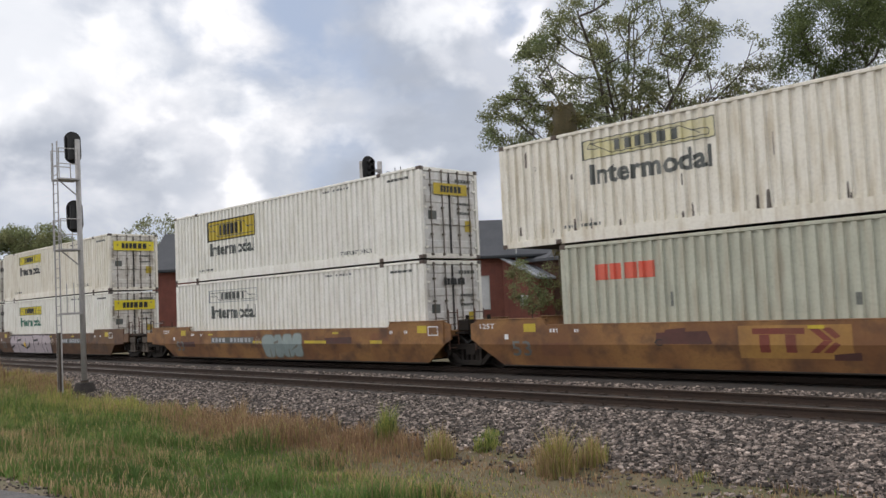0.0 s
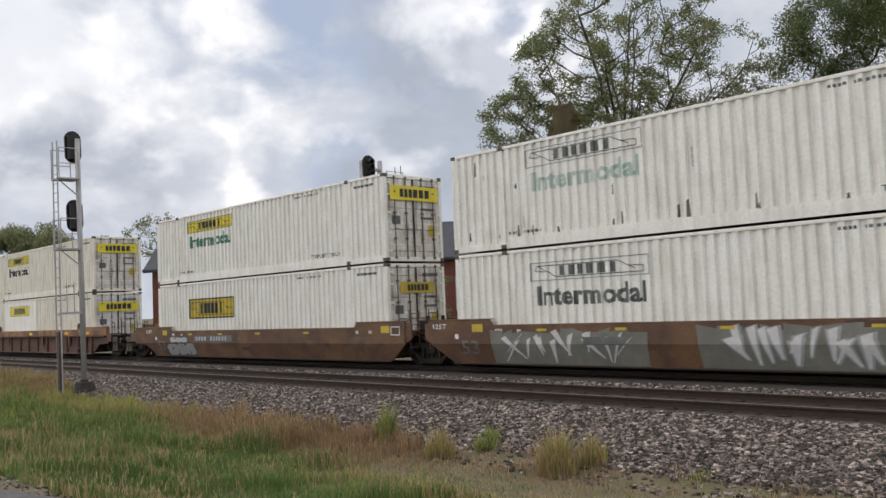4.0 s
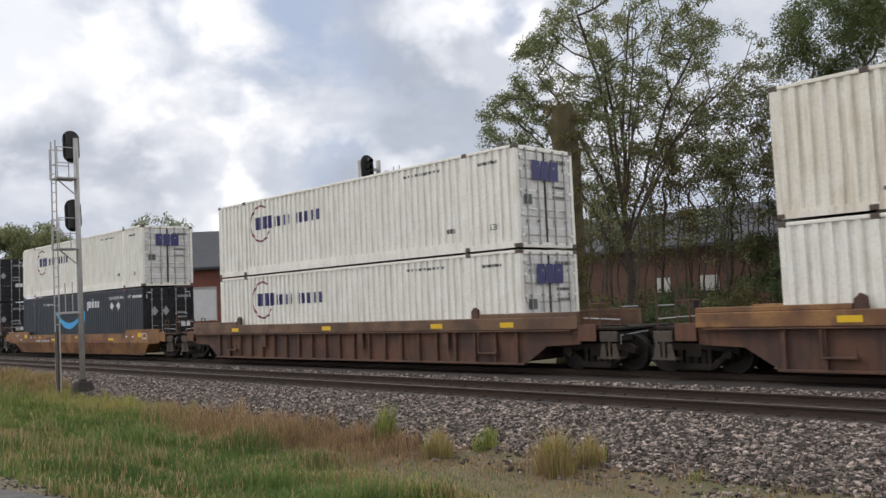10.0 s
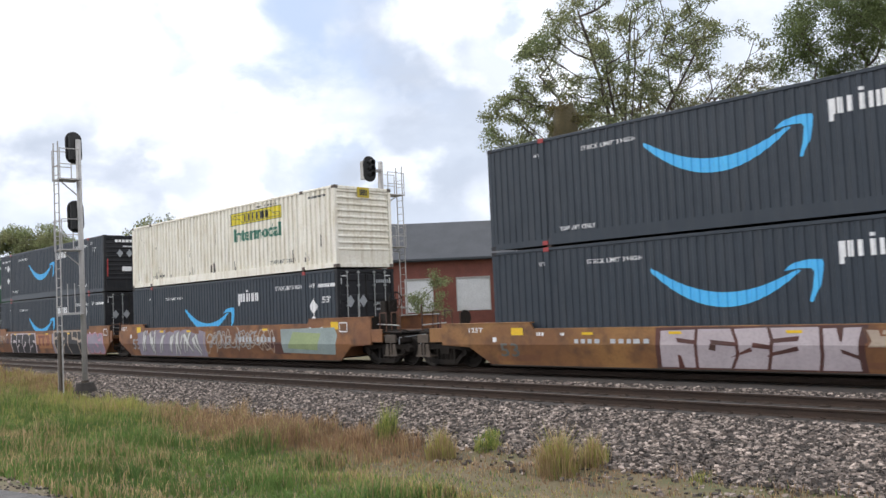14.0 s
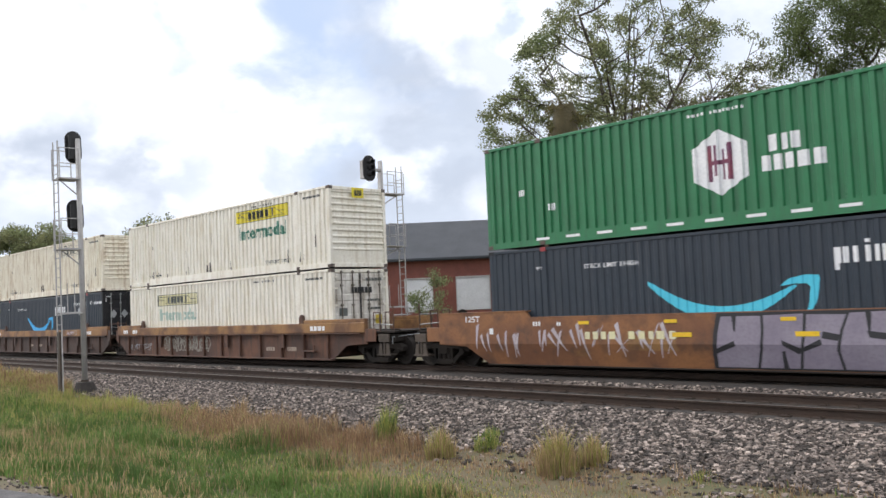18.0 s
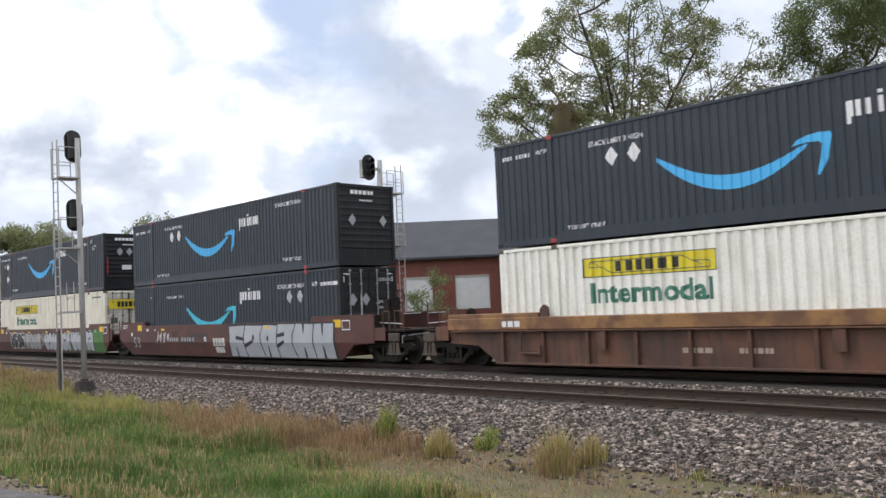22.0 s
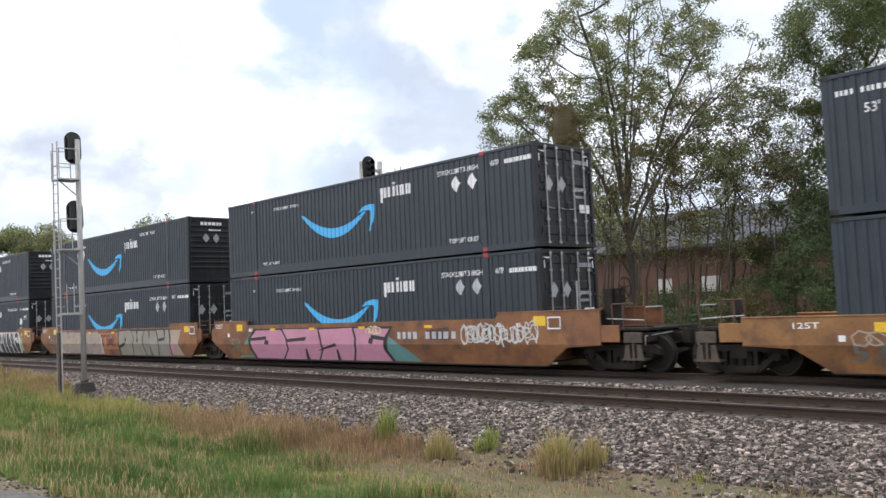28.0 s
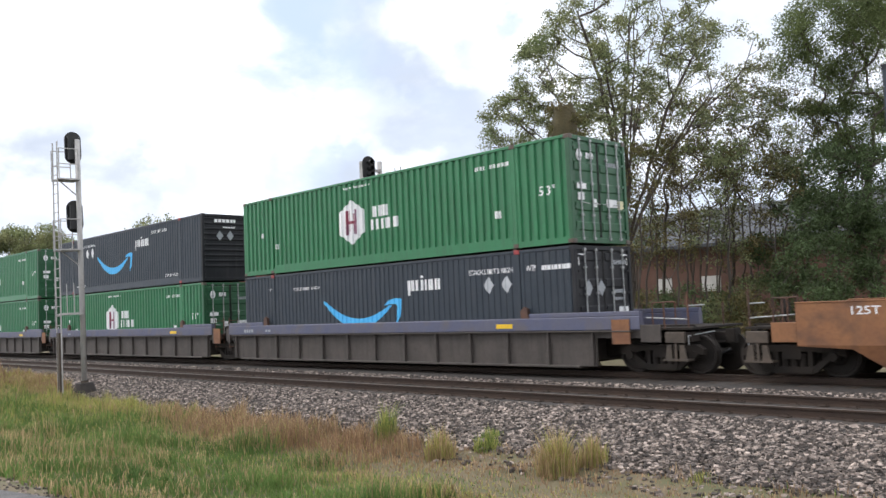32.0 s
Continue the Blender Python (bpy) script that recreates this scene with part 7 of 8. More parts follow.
# ---------------------------------------------------------------- signals
def signal_mast(x, y, z0, height, heads, ladder_dy, face, label, lean=0.0):
    """A two-headed railway signal on a mast with ladder and platforms. face: +1 towards +x, -1 towards -x."""
    root = thing("railway_signal", label, "railway signal", "signals beside the track")
    root.matrix_basis = pose(x, y, z0, lean, 0, 0)
    part("base", Shape().rod((0, 0, -0.3), (0, 0, 0.10), 0.42, 0.26, n=12), M["ballast_bed"], root, "low dark footing")
    part("mast", Shape().rod((0, 0, -0.1), (0, 0, height), *((0.088, 0.08) if face < 0 else (0.125, 0.105)), n=14), M["signal_silver"], root, smooth=True)
    part("mast_collar", Shape().rod((0, 0, -0.05), (0, 0, 0.18), 0.125 if face < 0 else 0.17, n=14), M["pale_step"], root)
    for zc in heads:
        poly = []
        w, hh = (0.27, 0.53) if face < 0 else (0.34, 0.56)
        for i in range(20):
            a = 2 * math.pi * i / 20
            poly.append((w * math.cos(a), zc + (hh - w) * (1 if math.sin(a) > 0 else -1) + w * math.sin(a)))
        hy = -0.04 if ladder_dy < 0 else -0.86
        s = Shape()
        x0, x1 = face * 0.26, face * 0.30
        s.add([(x0, hy + u, v) for u, v in poly] + [(x1, hy + u, v) for u, v in poly], [tuple(range(20)), tuple(range(39, 19, -1))] + [(i, (i + 1) % 20, 20 + (i + 1) % 20, 20 + i) for i in range(20)])
        head = part("signal_head", s, M["signal_black"], root, "black oval signal head")
        part("signal_housing", Shape().box(*(sorted((face * 0.06, face * 0.26)) if face < 0 else (-0.14, 0.26)), hy - 0.2, hy + 0.17, zc - 0.42, zc + 0.36, 0.04), M["signal_silver" if face > 0 else "signal_black"], head)
        for k in (-0.27, 0.0, 0.27):
            rings = []
            for j, (xx, rr) in enumerate(((0.30, 0.115), (0.56, 0.125))):
                rings.append([(face * xx, hy + rr * math.cos(a), zc + k + rr * math.sin(a)) for a in [math.pi * (-0.15 + 1.3 * i / 10) for i in range(11)]])
            h = Shape()
            h.v = rings[0] + rings[1]
            h.f = [(i, i + 1, 12 + i, 11 + i) for i in range(10)]
            part("hood", h, M["signal_black"], head)
            part("lens", Shape().rod((face * 0.302, hy, zc + k), (face * 0.315, hy, zc + k), 0.095, n=14), LENS, head)
        part("bracket", Shape().box(*sorted((0.0, face * 0.1)), min(0, hy), max(0, hy), zc - 0.06, zc + 0.06), M["signal_silver"], root)
        # platform behind each head
        side = 1 if ladder_dy > 0 else -1
        pz = zc - (1.15 if face < 0 else 1.05)
        ya, yb = sorted((side * 0.05, ladder_dy))
        part("platform", Shape().box(-0.32, 0.32, ya, yb, pz, pz + 0.045), M["signal_silver"], root, "small grated platform")
        part("platform_brace", Shape().rod((0, side * 0.08, pz - 0.45), (0, ladder_dy * 0.85, pz), 0.022, n=6), M["signal_silver"], root)
        rail = Shape()
        for xx in (-0.32, 0.32):
            for yy in (side * 0.12, ladder_dy):
                rail.rod((xx, yy, pz), (xx, yy, pz + 1.0), 0.018, n=6)
            for zz in (0.5, 1.0):
                rail.rod((xx, side * 0.12, pz + zz), (xx, ladder_dy, pz + zz), 0.016, n=6)
        tagged(part("platform_rail", rail, M["signal_silver"], root), kind="stuff")
    lad = Shape()
    foot = -0.42
    for xx in (-0.19, 0.19):
        lad.rod((xx, ladder_dy * 1.05, foot), (xx, ladder_dy, height - 0.15), 0.024, n=6)
    part("ladder_stile", lad, M["signal_silver"], root, "tall steel access ladder")
    for k in range(int((height - 0.7 - foot) / 0.30)):
        z = foot + 0.3 + 0.30 * k
        part("ladder_rung", Shape().rod((-0.19, ladder_dy * 1.02, z), (0.19, ladder_dy * 1.02, z), 0.012, n=5), M["signal_silver"], root)
    part("ladder_foot", Shape().box(-0.28, 0.28, ladder_dy * 1.05 - 0.15, ladder_dy * 1.05 + 0.15, foot - 0.2, foot + 0.12), M["concrete"], root)
    for zs in (2.35, height * 0.55):
        part("ladder_stay", Shape().rod((0, 0, zs), (0, ladder_dy, zs), 0.02, n=6), M["signal_silver"], root)
    if face < 0:
        part("ladder_guard", Shape().box(-0.09, 0.09, ladder_dy * 1.05 - 0.045, ladder_dy * 1.05 + 0.02, foot + 0.1, 1.75), M["pale_step"], root, "worn sheet guard over the ladder foot")
    cage = Shape()
    for xx in (-0.3, 0.3):
        cage.rod((xx, ladder_dy * 0.5, 2.35), (xx, ladder_dy * 0.5, 3.3), 0.016, n=6)
    part("guard_frame", cage.box(-0.32, 0.32, *sorted((0.1 * (1 if ladder_dy > 0 else -1), ladder_dy)), 2.3, 2.34), M["signal_silver"], root)
    return root


# ---------------------------------------------------------------- buildings
def brick_garage():
    """Low brick building with a dark pitched roof, square to the camera's line of sight."""
    root = thing("brick_building", "low red brick building with dark pitched roof and white doors", "building")
    root.matrix_basis = pose(-47.0, 18.3, -0.35, 0, 0, 45.7)
    L, D, H, R = 29.0, 9.0, 5.6, 2.75
    doors = [(-11.9, -9.9), (-4.1, -1.75), (3.1, 5.1), (6.7, 9.1)]
    z0, z1 = 1.8, 4.2
    # front wall in pieces around the openings
    wall = Shape()
    edge = -L / 2
    for a, b in doors:
        wall.box(edge, a, 0, 0.3, 0, H)
        wall.box(a, b, 0, 0.3, z1, H)
        wall.box(a, b, 0, 0.3, 0, z0)
        edge = b
    wall.box(edge, L / 2, 0, 0.3, 0, H)
    part("front_wall", wall, M["brick"], root)
    part("back_wall", Shape().box(-L / 2, L / 2, D - 0.3, D, 0, H), M["brick"], root)
    for ex in (-1, 1):
        s = Shape()
        x0, x1 = sorted((ex * L / 2, ex * (L / 2 - 0.3)))
        prof = [(0.3, 0), (D - 0.3, 0), (D - 0.3, H), (D / 2, H + R), (0.3, H)]
        s.add([(x0, y, z) for y, z in prof] + [(x1, y, z) for y, z in prof], [(0, 1, 2, 3, 4), (9, 8, 7, 6, 5)] + [(i, (i + 1) % 5, 5 + (i + 1) % 5, 5 + i) for i in range(5)])
        part("gable_wall", s, M["brick"], root)
    for side in (0, 1):
        s = Shape()
        ya, yb = (-0.5, D / 2) if side == 0 else (D + 0.5, D / 2)
        za, zb = H - 0.25, H + R
        s.add([(-L / 2 - 0.5, ya, za), (L / 2 + 0.5, ya, za), (L / 2 + 0.5, yb, zb), (-L / 2 - 0.5, yb, zb), (-L / 2 - 0.5, ya, za + 0.18), (L / 2 + 0.5, ya, za + 0.18), (L / 2 + 0.5, yb, zb + 0.18), (-L / 2 - 0.5, yb, zb + 0.18)],
              [(3, 2, 1, 0), (4, 5, 6, 7), (0, 1, 5, 4), (1, 2, 6, 5), (2, 3, 7, 6), (3, 0, 4, 7)])
        part("roof", s, M["roof"], root)
    part("gutter", Shape().box(-L / 2 - 0.5, L / 2 + 0.5, -0.62, -0.51, H - 0.18, H - 0.04), M["roof"], root)
    for a, b in doors:
        d = part("door", Shape().box(a + 0.06, b - 0.06, 0.12, 0.18, z0 + 0.04, z1 - 0.06), M["garage_white"], root, "white panelled door")
        for k in range(4):
            zz = z0 + 0.15 + k * (z1 - z0 - 0.3) / 4
            part("door_panel", Shape().box(a + 0.18, b - 0.18, 0.10, 0.12, zz, zz + 0.5), M["garage_white"], d)
        part("door_frame", Shape().box(a, a + 0.06, -0.02, 0.2, z0, z1).box(b - 0.06, b, -0.02, 0.2, z0, z1).box(a, b, -0.02, 0.2, z1 - 0.06, z1), M["trim"], root)
    part("vent_pipe", Shape().rod((-3.6, 2.0, H + 0.6), (-3.6, 2.0, H + 2.0), 0.06), M["galv"], root)
    # courses of brick standing slightly proud
    for i in range(16):
        z = 0.2 + i * 0.3
        part("brick_course", Shape().box(-L / 2 - 0.004, doors[0][0] - 0.02, -0.006, 0.0, z, z + 0.22), M["brick"], root)
    return root


def far_shed():
    root = thing("warehouse", "long warehouse with a grey metal roof and brick wall behind trees", "building")
    root.location = (-22.0, 27.0, -0.35)
    L, D, H, R = 46.0, 12.0, 5.2, 2.5
    part("front_wall", Shape().box(-L / 2, L / 2, 0, 0.3, 0, H), M["shed_brick"], root)
    part("back_wall", Shape().box(-L / 2, L / 2, D - 0.3, D, 0, H), M["shed_brick"], root)
    for ex in (-1, 1):
        x0, x1 = sorted((ex * L / 2, ex * (L / 2 - 0.3)))
        part("end_wall", Shape().box(x0, x1, 0.3, D - 0.3, 0, H), M["shed_brick"], root)
    for a, b in ((-6.6, -5.6), (-3.6, -2.4)):
        part("loading_door", Shape().box(a, b, -0.05, -0.004, 2.4, 3.3, 0.01), M["trim"], root, "white loading door")
    for side in (0, 1):
        ya, yb = (-0.5, D / 2) if side == 0 else (D + 0.5, D / 2)
        s = Shape()
        s.add([(-L / 2 - 0.4, ya, H - 0.2), (L / 2 + 0.4, ya, H - 0.2), (L / 2 + 0.4, yb, H + R), (-L / 2 - 0.4, yb, H + R), (-L / 2 - 0.4, ya, H), (L / 2 + 0.4, ya, H), (L / 2 + 0.4, yb, H + R + 0.2), (-L / 2 - 0.4, yb, H + R + 0.2)],
              [(3, 2, 1, 0), (4, 5, 6, 7), (0, 1, 5, 4), (1, 2, 6, 5), (2, 3, 7, 6), (3, 0, 4, 7)])
        roof = part("roof", s, M["shed_roof"], root)
        if side == 0:
            for i in range(40):
                x = -L / 2 + i * L / 39
                rs = Shape()
                rs.add([(x - 0.03, ya, H + 0.001), (x + 0.03, ya, H + 0.001), (x + 0.03, yb, H + R + 0.201), (x - 0.03, yb, H + R + 0.201), (x, ya, H + 0.05), (x, yb, H + R + 0.25)], [(0, 1, 4), (3, 5, 2), (0, 4, 5, 3), (1, 2, 5, 4)])
                part("roof_seam", rs, M["shed_roof"], roof)
    return root


# ---------------------------------------------------------------- plants
def leaf_cloud(centres, radius, per, size, seed, material, name="crown", flat=0.75):
    """Many small bent leaves round given centres, as one mesh."""
    rng = np.random.RandomState(seed)
    c = np.repeat(np.array(centres, float), per, 0)
    n = len(c)
    d = rng.randn(n, 3)
    d /= np.linalg.norm(d, axis=1)[:, None]
    p = c + d * (rng.rand(n, 1) ** 0.5) * radius * np.array([1, 1, flat])
    a = rng.randn(n, 3)
    a /= np.linalg.norm(a, axis=1)[:, None]
    b = np.cross(a, rng.randn(n, 3))
    b /= np.linalg.norm(b, axis=1)[:, None]
    s = (size[0] + (size[1] - size[0]) * rng.rand(n))[:, None]
    nrm = np.cross(a, b)
    v = np.stack([p - a * s * 0.5, p + b * s * 0.24 + nrm * s * 0.08, p + a * s * 0.5, p - b * s * 0.24 + nrm * s * 0.08], 1).reshape(-1, 3)
    f = np.arange(4 * n).reshape(-1, 4)
    tri = np.concatenate([f[:, [0, 1, 2]], f[:, [0, 2, 3]]])
    me = bpy.data.meshes.new(name)
    me.from_pydata(v.tolist(), [], tri.tolist())
    me.materials.append(material)
    return me


def skeleton(base, top_trunk, targets, seed, r_tip=0.012, power=0.5, rise=0.25, limbs=()):
    """Trunk and limbs that reach the targets; each joins the nearest fitting point below it. Returns node, parent and radius lists."""
    rng = random.Random(seed)
    nodes, parent = [Vector(base)], [-1]
    base, top_trunk = Vector(base), Vector(top_trunk)
    steps = 9
    for i in range(1, steps + 1):
        a = i / steps
        nodes.append(base.lerp(top_trunk, a) + Vector((rng.uniform(-1, 1), rng.uniform(-1, 1), 0)) * 0.10 * (top_trunk - base).length * 0.12)
        parent.append(len(nodes) - 2)
    # main limbs, which leave the trunk steeply and bend outwards
    for z0, end in limbs:
        last = min(range(steps + 1), key=lambda k: abs(nodes[k].z - z0))
        a, c = nodes[last].copy(), Vector(end)
        b = a + Vector(((c.x - a.x) * 0.38, (c.y - a.y) * 0.38, (c.z - a.z) * 0.62))
        for j in range(1, 13):
            q = j / 12
            p = a * (1 - q) ** 2 + b * 2 * q * (1 - q) + c * q * q
            nodes.append(p + Vector((rng.uniform(-1, 1), rng.uniform(-1, 1), rng.uniform(-1, 1))) * 0.09)
            parent.append(last)
            last = len(nodes) - 1
    for tgt in sorted(targets, key=lambda p: (Vector(p) - top_trunk).length):
        tgt = Vector(tgt)
        best, bd = 0, 1e9
        for k, p in enumerate(nodes):
            dz = tgt.z - p.z
            dist = (tgt - p).length
            cost = dist + (0.0 if dz > rise * dist else 2.2 * (rise * dist - dz)) + (0.8 if k < 3 else 0)
            if cost < bd:
                best, bd = k, cost
        p = nodes[best]
        n = max(2, int((tgt - p).length / 0.7))
        last = best
        for j in range(1, n + 1):
            a = j / n
            q = p.lerp(tgt, a) + Vector((rng.uniform(-1, 1), rng.uniform(-1, 1), rng.uniform(-0.5, 1))) * 0.045 * (tgt - p).length * math.sin(math.pi * a) + Vector((0, 0, -0.06)) * math.sin(math.pi * a) * (tgt - p).length
            nodes.append(q)
            parent.append(last)
            last = len(nodes) - 1
    load = [0.0] * len(nodes)
    kids = [0] * len(nodes)
    for k in range(len(nodes) - 1, 0, -1):
        if kids[k] == 0:
            load[k] = 1.0
        load[parent[k]] += load[k]
        kids[parent[k]] += 1
    rad = [r_tip * max(w, 1.0) ** power for w in load]
    return nodes, parent, rad


def wood_mesh(nodes, parent, rad, lo, hi, sides, material, name):
    s = Shape()
    for k in range(1, len(nodes)):
        if lo <= rad[k] < hi:
            s.rod(nodes[parent[k]], nodes[k], min(rad[parent[k]], rad[k] * 1.35), rad[k], n=sides, caps=False)
    return s.mesh(name, material, smooth=True, fix=False) if s.f else None


def blobs(spec, seed, gap=0.0, hollow=0.35):
    """Points inside ellipsoids: rows of (cx, cy, cz, rx, ry, rz, count)."""
    rng = random.Random(seed)
    out = []
    for cx, cy, cz, rx, ry, rz, n in spec:
        k = 0
        tries = 0
        while k < n and tries < 50 * n:
            tries += 1
            d = Vector((rng.uniform(-1, 1), rng.uniform(-1, 1), rng.uniform(-1, 1)))
            if d.length > 1:
                continue
            d = d.normalized() * (hollow + (1 - hollow) * d.length ** 0.6)
            p = (cx + d.x * rx, cy + d.y * ry, cz + d.z * rz)
            if gap and noise.noise(Vector(p) * 0.55) < gap - 0.35:
                continue
            out.append(p)
            k += 1
    return out


def tree(name, label, base, top, spec, seed, leaf, radius=0.55, per=60, size=(0.10, 0.2), bark="bark", gap=0.0, r_tip=0.012, group="", hollow=0.35, power=0.5, rise=0.25, limbs=()):
    root = thing(name, label, "tree", group)
    root.location = base
    b = Vector(base)
    targets = [tuple(Vector(p) - b) for p in blobs(spec, seed, gap, hollow)]
    nodes, parent, rad = skeleton((0, 0, -0.1), tuple(Vector(top) - b), targets, seed, r_tip, power, rise, [(z, tuple(Vector(e) - b)) for z, e in limbs])
    big = max(rad) * 0.45
    for nm, lo, hi, n in (("trunk", big, 99, 12), ("limb_wood", big * 0.25, big, 7), ("twig_wood", 0, big * 0.25, 4)):
        me = wood_mesh(nodes, parent, rad, lo, hi, n, M[bark], nm)
        if me:
            ob = part(nm, me, None, root)
            if nm != "trunk" or group:
                tagged(ob, kind="stuff")
    part("crown", leaf_cloud(targets, radius, per, size, seed, M[leaf]), None, root)
    return root


def lean_to():
    root = thing("lean_to", "small brick lean-to with a pale ribbed sloping roof", "building")
    root.location = (-40.0, 25.4, -0.35)
    L, D, low, high = 3.5, 7.6, 3.75, 5.40
    part("front_wall", Shape().prism([(0.1, 0), (L - 0.2, 0), (L - 0.2, low), (0.1, high - 0.1)], 0.0, 0.3), M["brick"], root)
    part("back_wall", Shape().prism([(0.1, 0), (L - 0.2, 0), (L - 0.2, low), (0.1, high - 0.1)], D - 0.3, D), M["brick"], root)
    part("side_wall", Shape().box(L - 0.5, L - 0.2, 0.31, D - 0.31, 0, low - 0.02), M["brick"], root)
    roof = part("roof", Shape().prism([(0.0, high), (L, low), (L, low + 0.1), (0.0, high + 0.1)], -0.3, D + 0.3), M["tin_roof"], root, "pale ribbed metal roof")
    rib = Shape().prism([(0.0, high + 0.101), (L, low + 0.101), (L, low + 0.15), (0.0, high + 0.15)], -0.03, 0.03).mesh("roof_rib", M["tin_roof"])
    for k in range(14):
        part("roof_rib", rib, None, roof).location = (0, -0.25 + k * (D + 0.5) / 13, 0)
    part("vent_pipe", Shape().rod((0.9, 0.6, high - 0.5), (0.9, 0.6, high + 0.9), 0.06), M["galv"], root)
    part("window_board", Shape().box(1.6, 2.3, -0.04, -0.004, 2.0, 2.7), M["garage_white"], root, "white boarded window")


def parked_van():
    root = thing("parked_van", "white parked van behind the tracks", "van")
    root.matrix_basis = pose(-37.9, 5.6, -0.48, 0, 0, 45.7)
    body = Shape()
    prof = [(-2.5, 0.45), (2.5, 0.45), (2.55, 1.1), (1.75, 1.35), (1.15, 2.2), (0.9, 2.34), (-2.35, 2.36), (-2.5, 2.2)]
    body.prism(prof, -0.95, 0.95)
    part("body", body, M["garage_white"], root)
    part("windscreen", Shape().prism([(1.72, 1.38), (1.78, 1.36), (1.2, 2.2), (1.14, 2.2)], -0.85, 0.85), M["glass"], root)
    part("side_window", Shape().box(0.1, 1.0, -0.965, -0.952, 1.45, 2.1), M["glass"], root)
    for x in (-1.6, 1.6):
        for y in (-0.88, 0.88):
            w = part("wheel", Shape().rod((x, y - 0.1, 0.35), (x, y + 0.1, 0.35), 0.35, n=18), M["seal"], root)
            part("rim", Shape().rod((x, y - 0.11, 0.35), (x, y + 0.11, 0.35), 0.2, n=14), M["galv"], w)


# ---------------------------------------------------------------- grass
def blades(name, label, pts, heights, width, seed, material, lean=0.35):
    """Bent grass blades, three triangles each, in one mesh."""
    rng = np.random.RandomState(seed)
    n = len(pts)
    p = np.array(pts, float)
    h = np.array(heights, float)[:, None]
    a = rng.rand(n) * 6.283
    d = np.stack([np.cos(a), np.sin(a), 0 * a], 1)
    s = np.stack([-np.sin(a), np.cos(a), 0 * a], 1)
    w = (width * (0.6 + 0.8 * rng.rand(n)))[:, None]
    bend = (lean * (0.2 + rng.rand(n)))[:, None] * h
    up = np.array([[0, 0, 1.0]])
    b0, b1 = p - s * w / 2, p + s * w / 2
    m = p + up * h * 0.6 + d * bend * 0.35
    m0, m1 = m - s * w * 0.36, m + s * w * 0.36
    t = p + up * h * (1 - 0.15 * rng.rand(n, 1)) + d * bend
    v = np.stack([b0, b1, m0, m1, t], 1).reshape(-1, 3)
    k = 5 * np.arange(n)[:, None]
    f = np.concatenate([k + [[0, 1, 3]], k + [[0, 3, 2]], k + [[2, 3, 4]]])
    me = bpy.data.meshes.new(name)
    me.from_pydata(v.tolist(), [], f.tolist())
    me.materials.append(material)
    return tagged(new(name, me), label, "grass", kind="stuff")


# patches of the verge: centre x, y, reach along x and y, weight of green, of yellow, of red-brown
PATCHES = [(-24.6, -9.0, 3.2, 0.8, 0.6, 3.2, -0.6), (-21.0, -11.6, 4.5, 1.2, 1.7, 0.3, -0.3), (-27.0, -11.0, 6.0, 1.6, 1.3, 1.2, -0.3), (-18.4, -13.9, 1.6, 0.9, -0.7, 0.2, 0.0), (-11.6, -13.2, 4.2, 1.3, 1.5, 0.0, -0.4), (-14.6, -11.9, 3.0, 0.6, 1.0, 0.1, -0.2), (-19.0, -15.2, 3.0, 0.5, 1.2, 0.0, 0.0),
           (-11.0, -9.6, 4.5, 0.9, -0.6, 0.2, 1.0), (-14.6, -10.1, 3.0, 0.7, -0.4, 0.3, 0.9), (-38.0, -7.6, 9.0, 1.8, -0.8, 1.5, 1.0), (-7.2, -11.4, 4.0, 1.2, -0.5, 0.5, 0.2), (-9.6, -11.0, 1.2, 0.5, 0.8, 0.2, 0.0)]


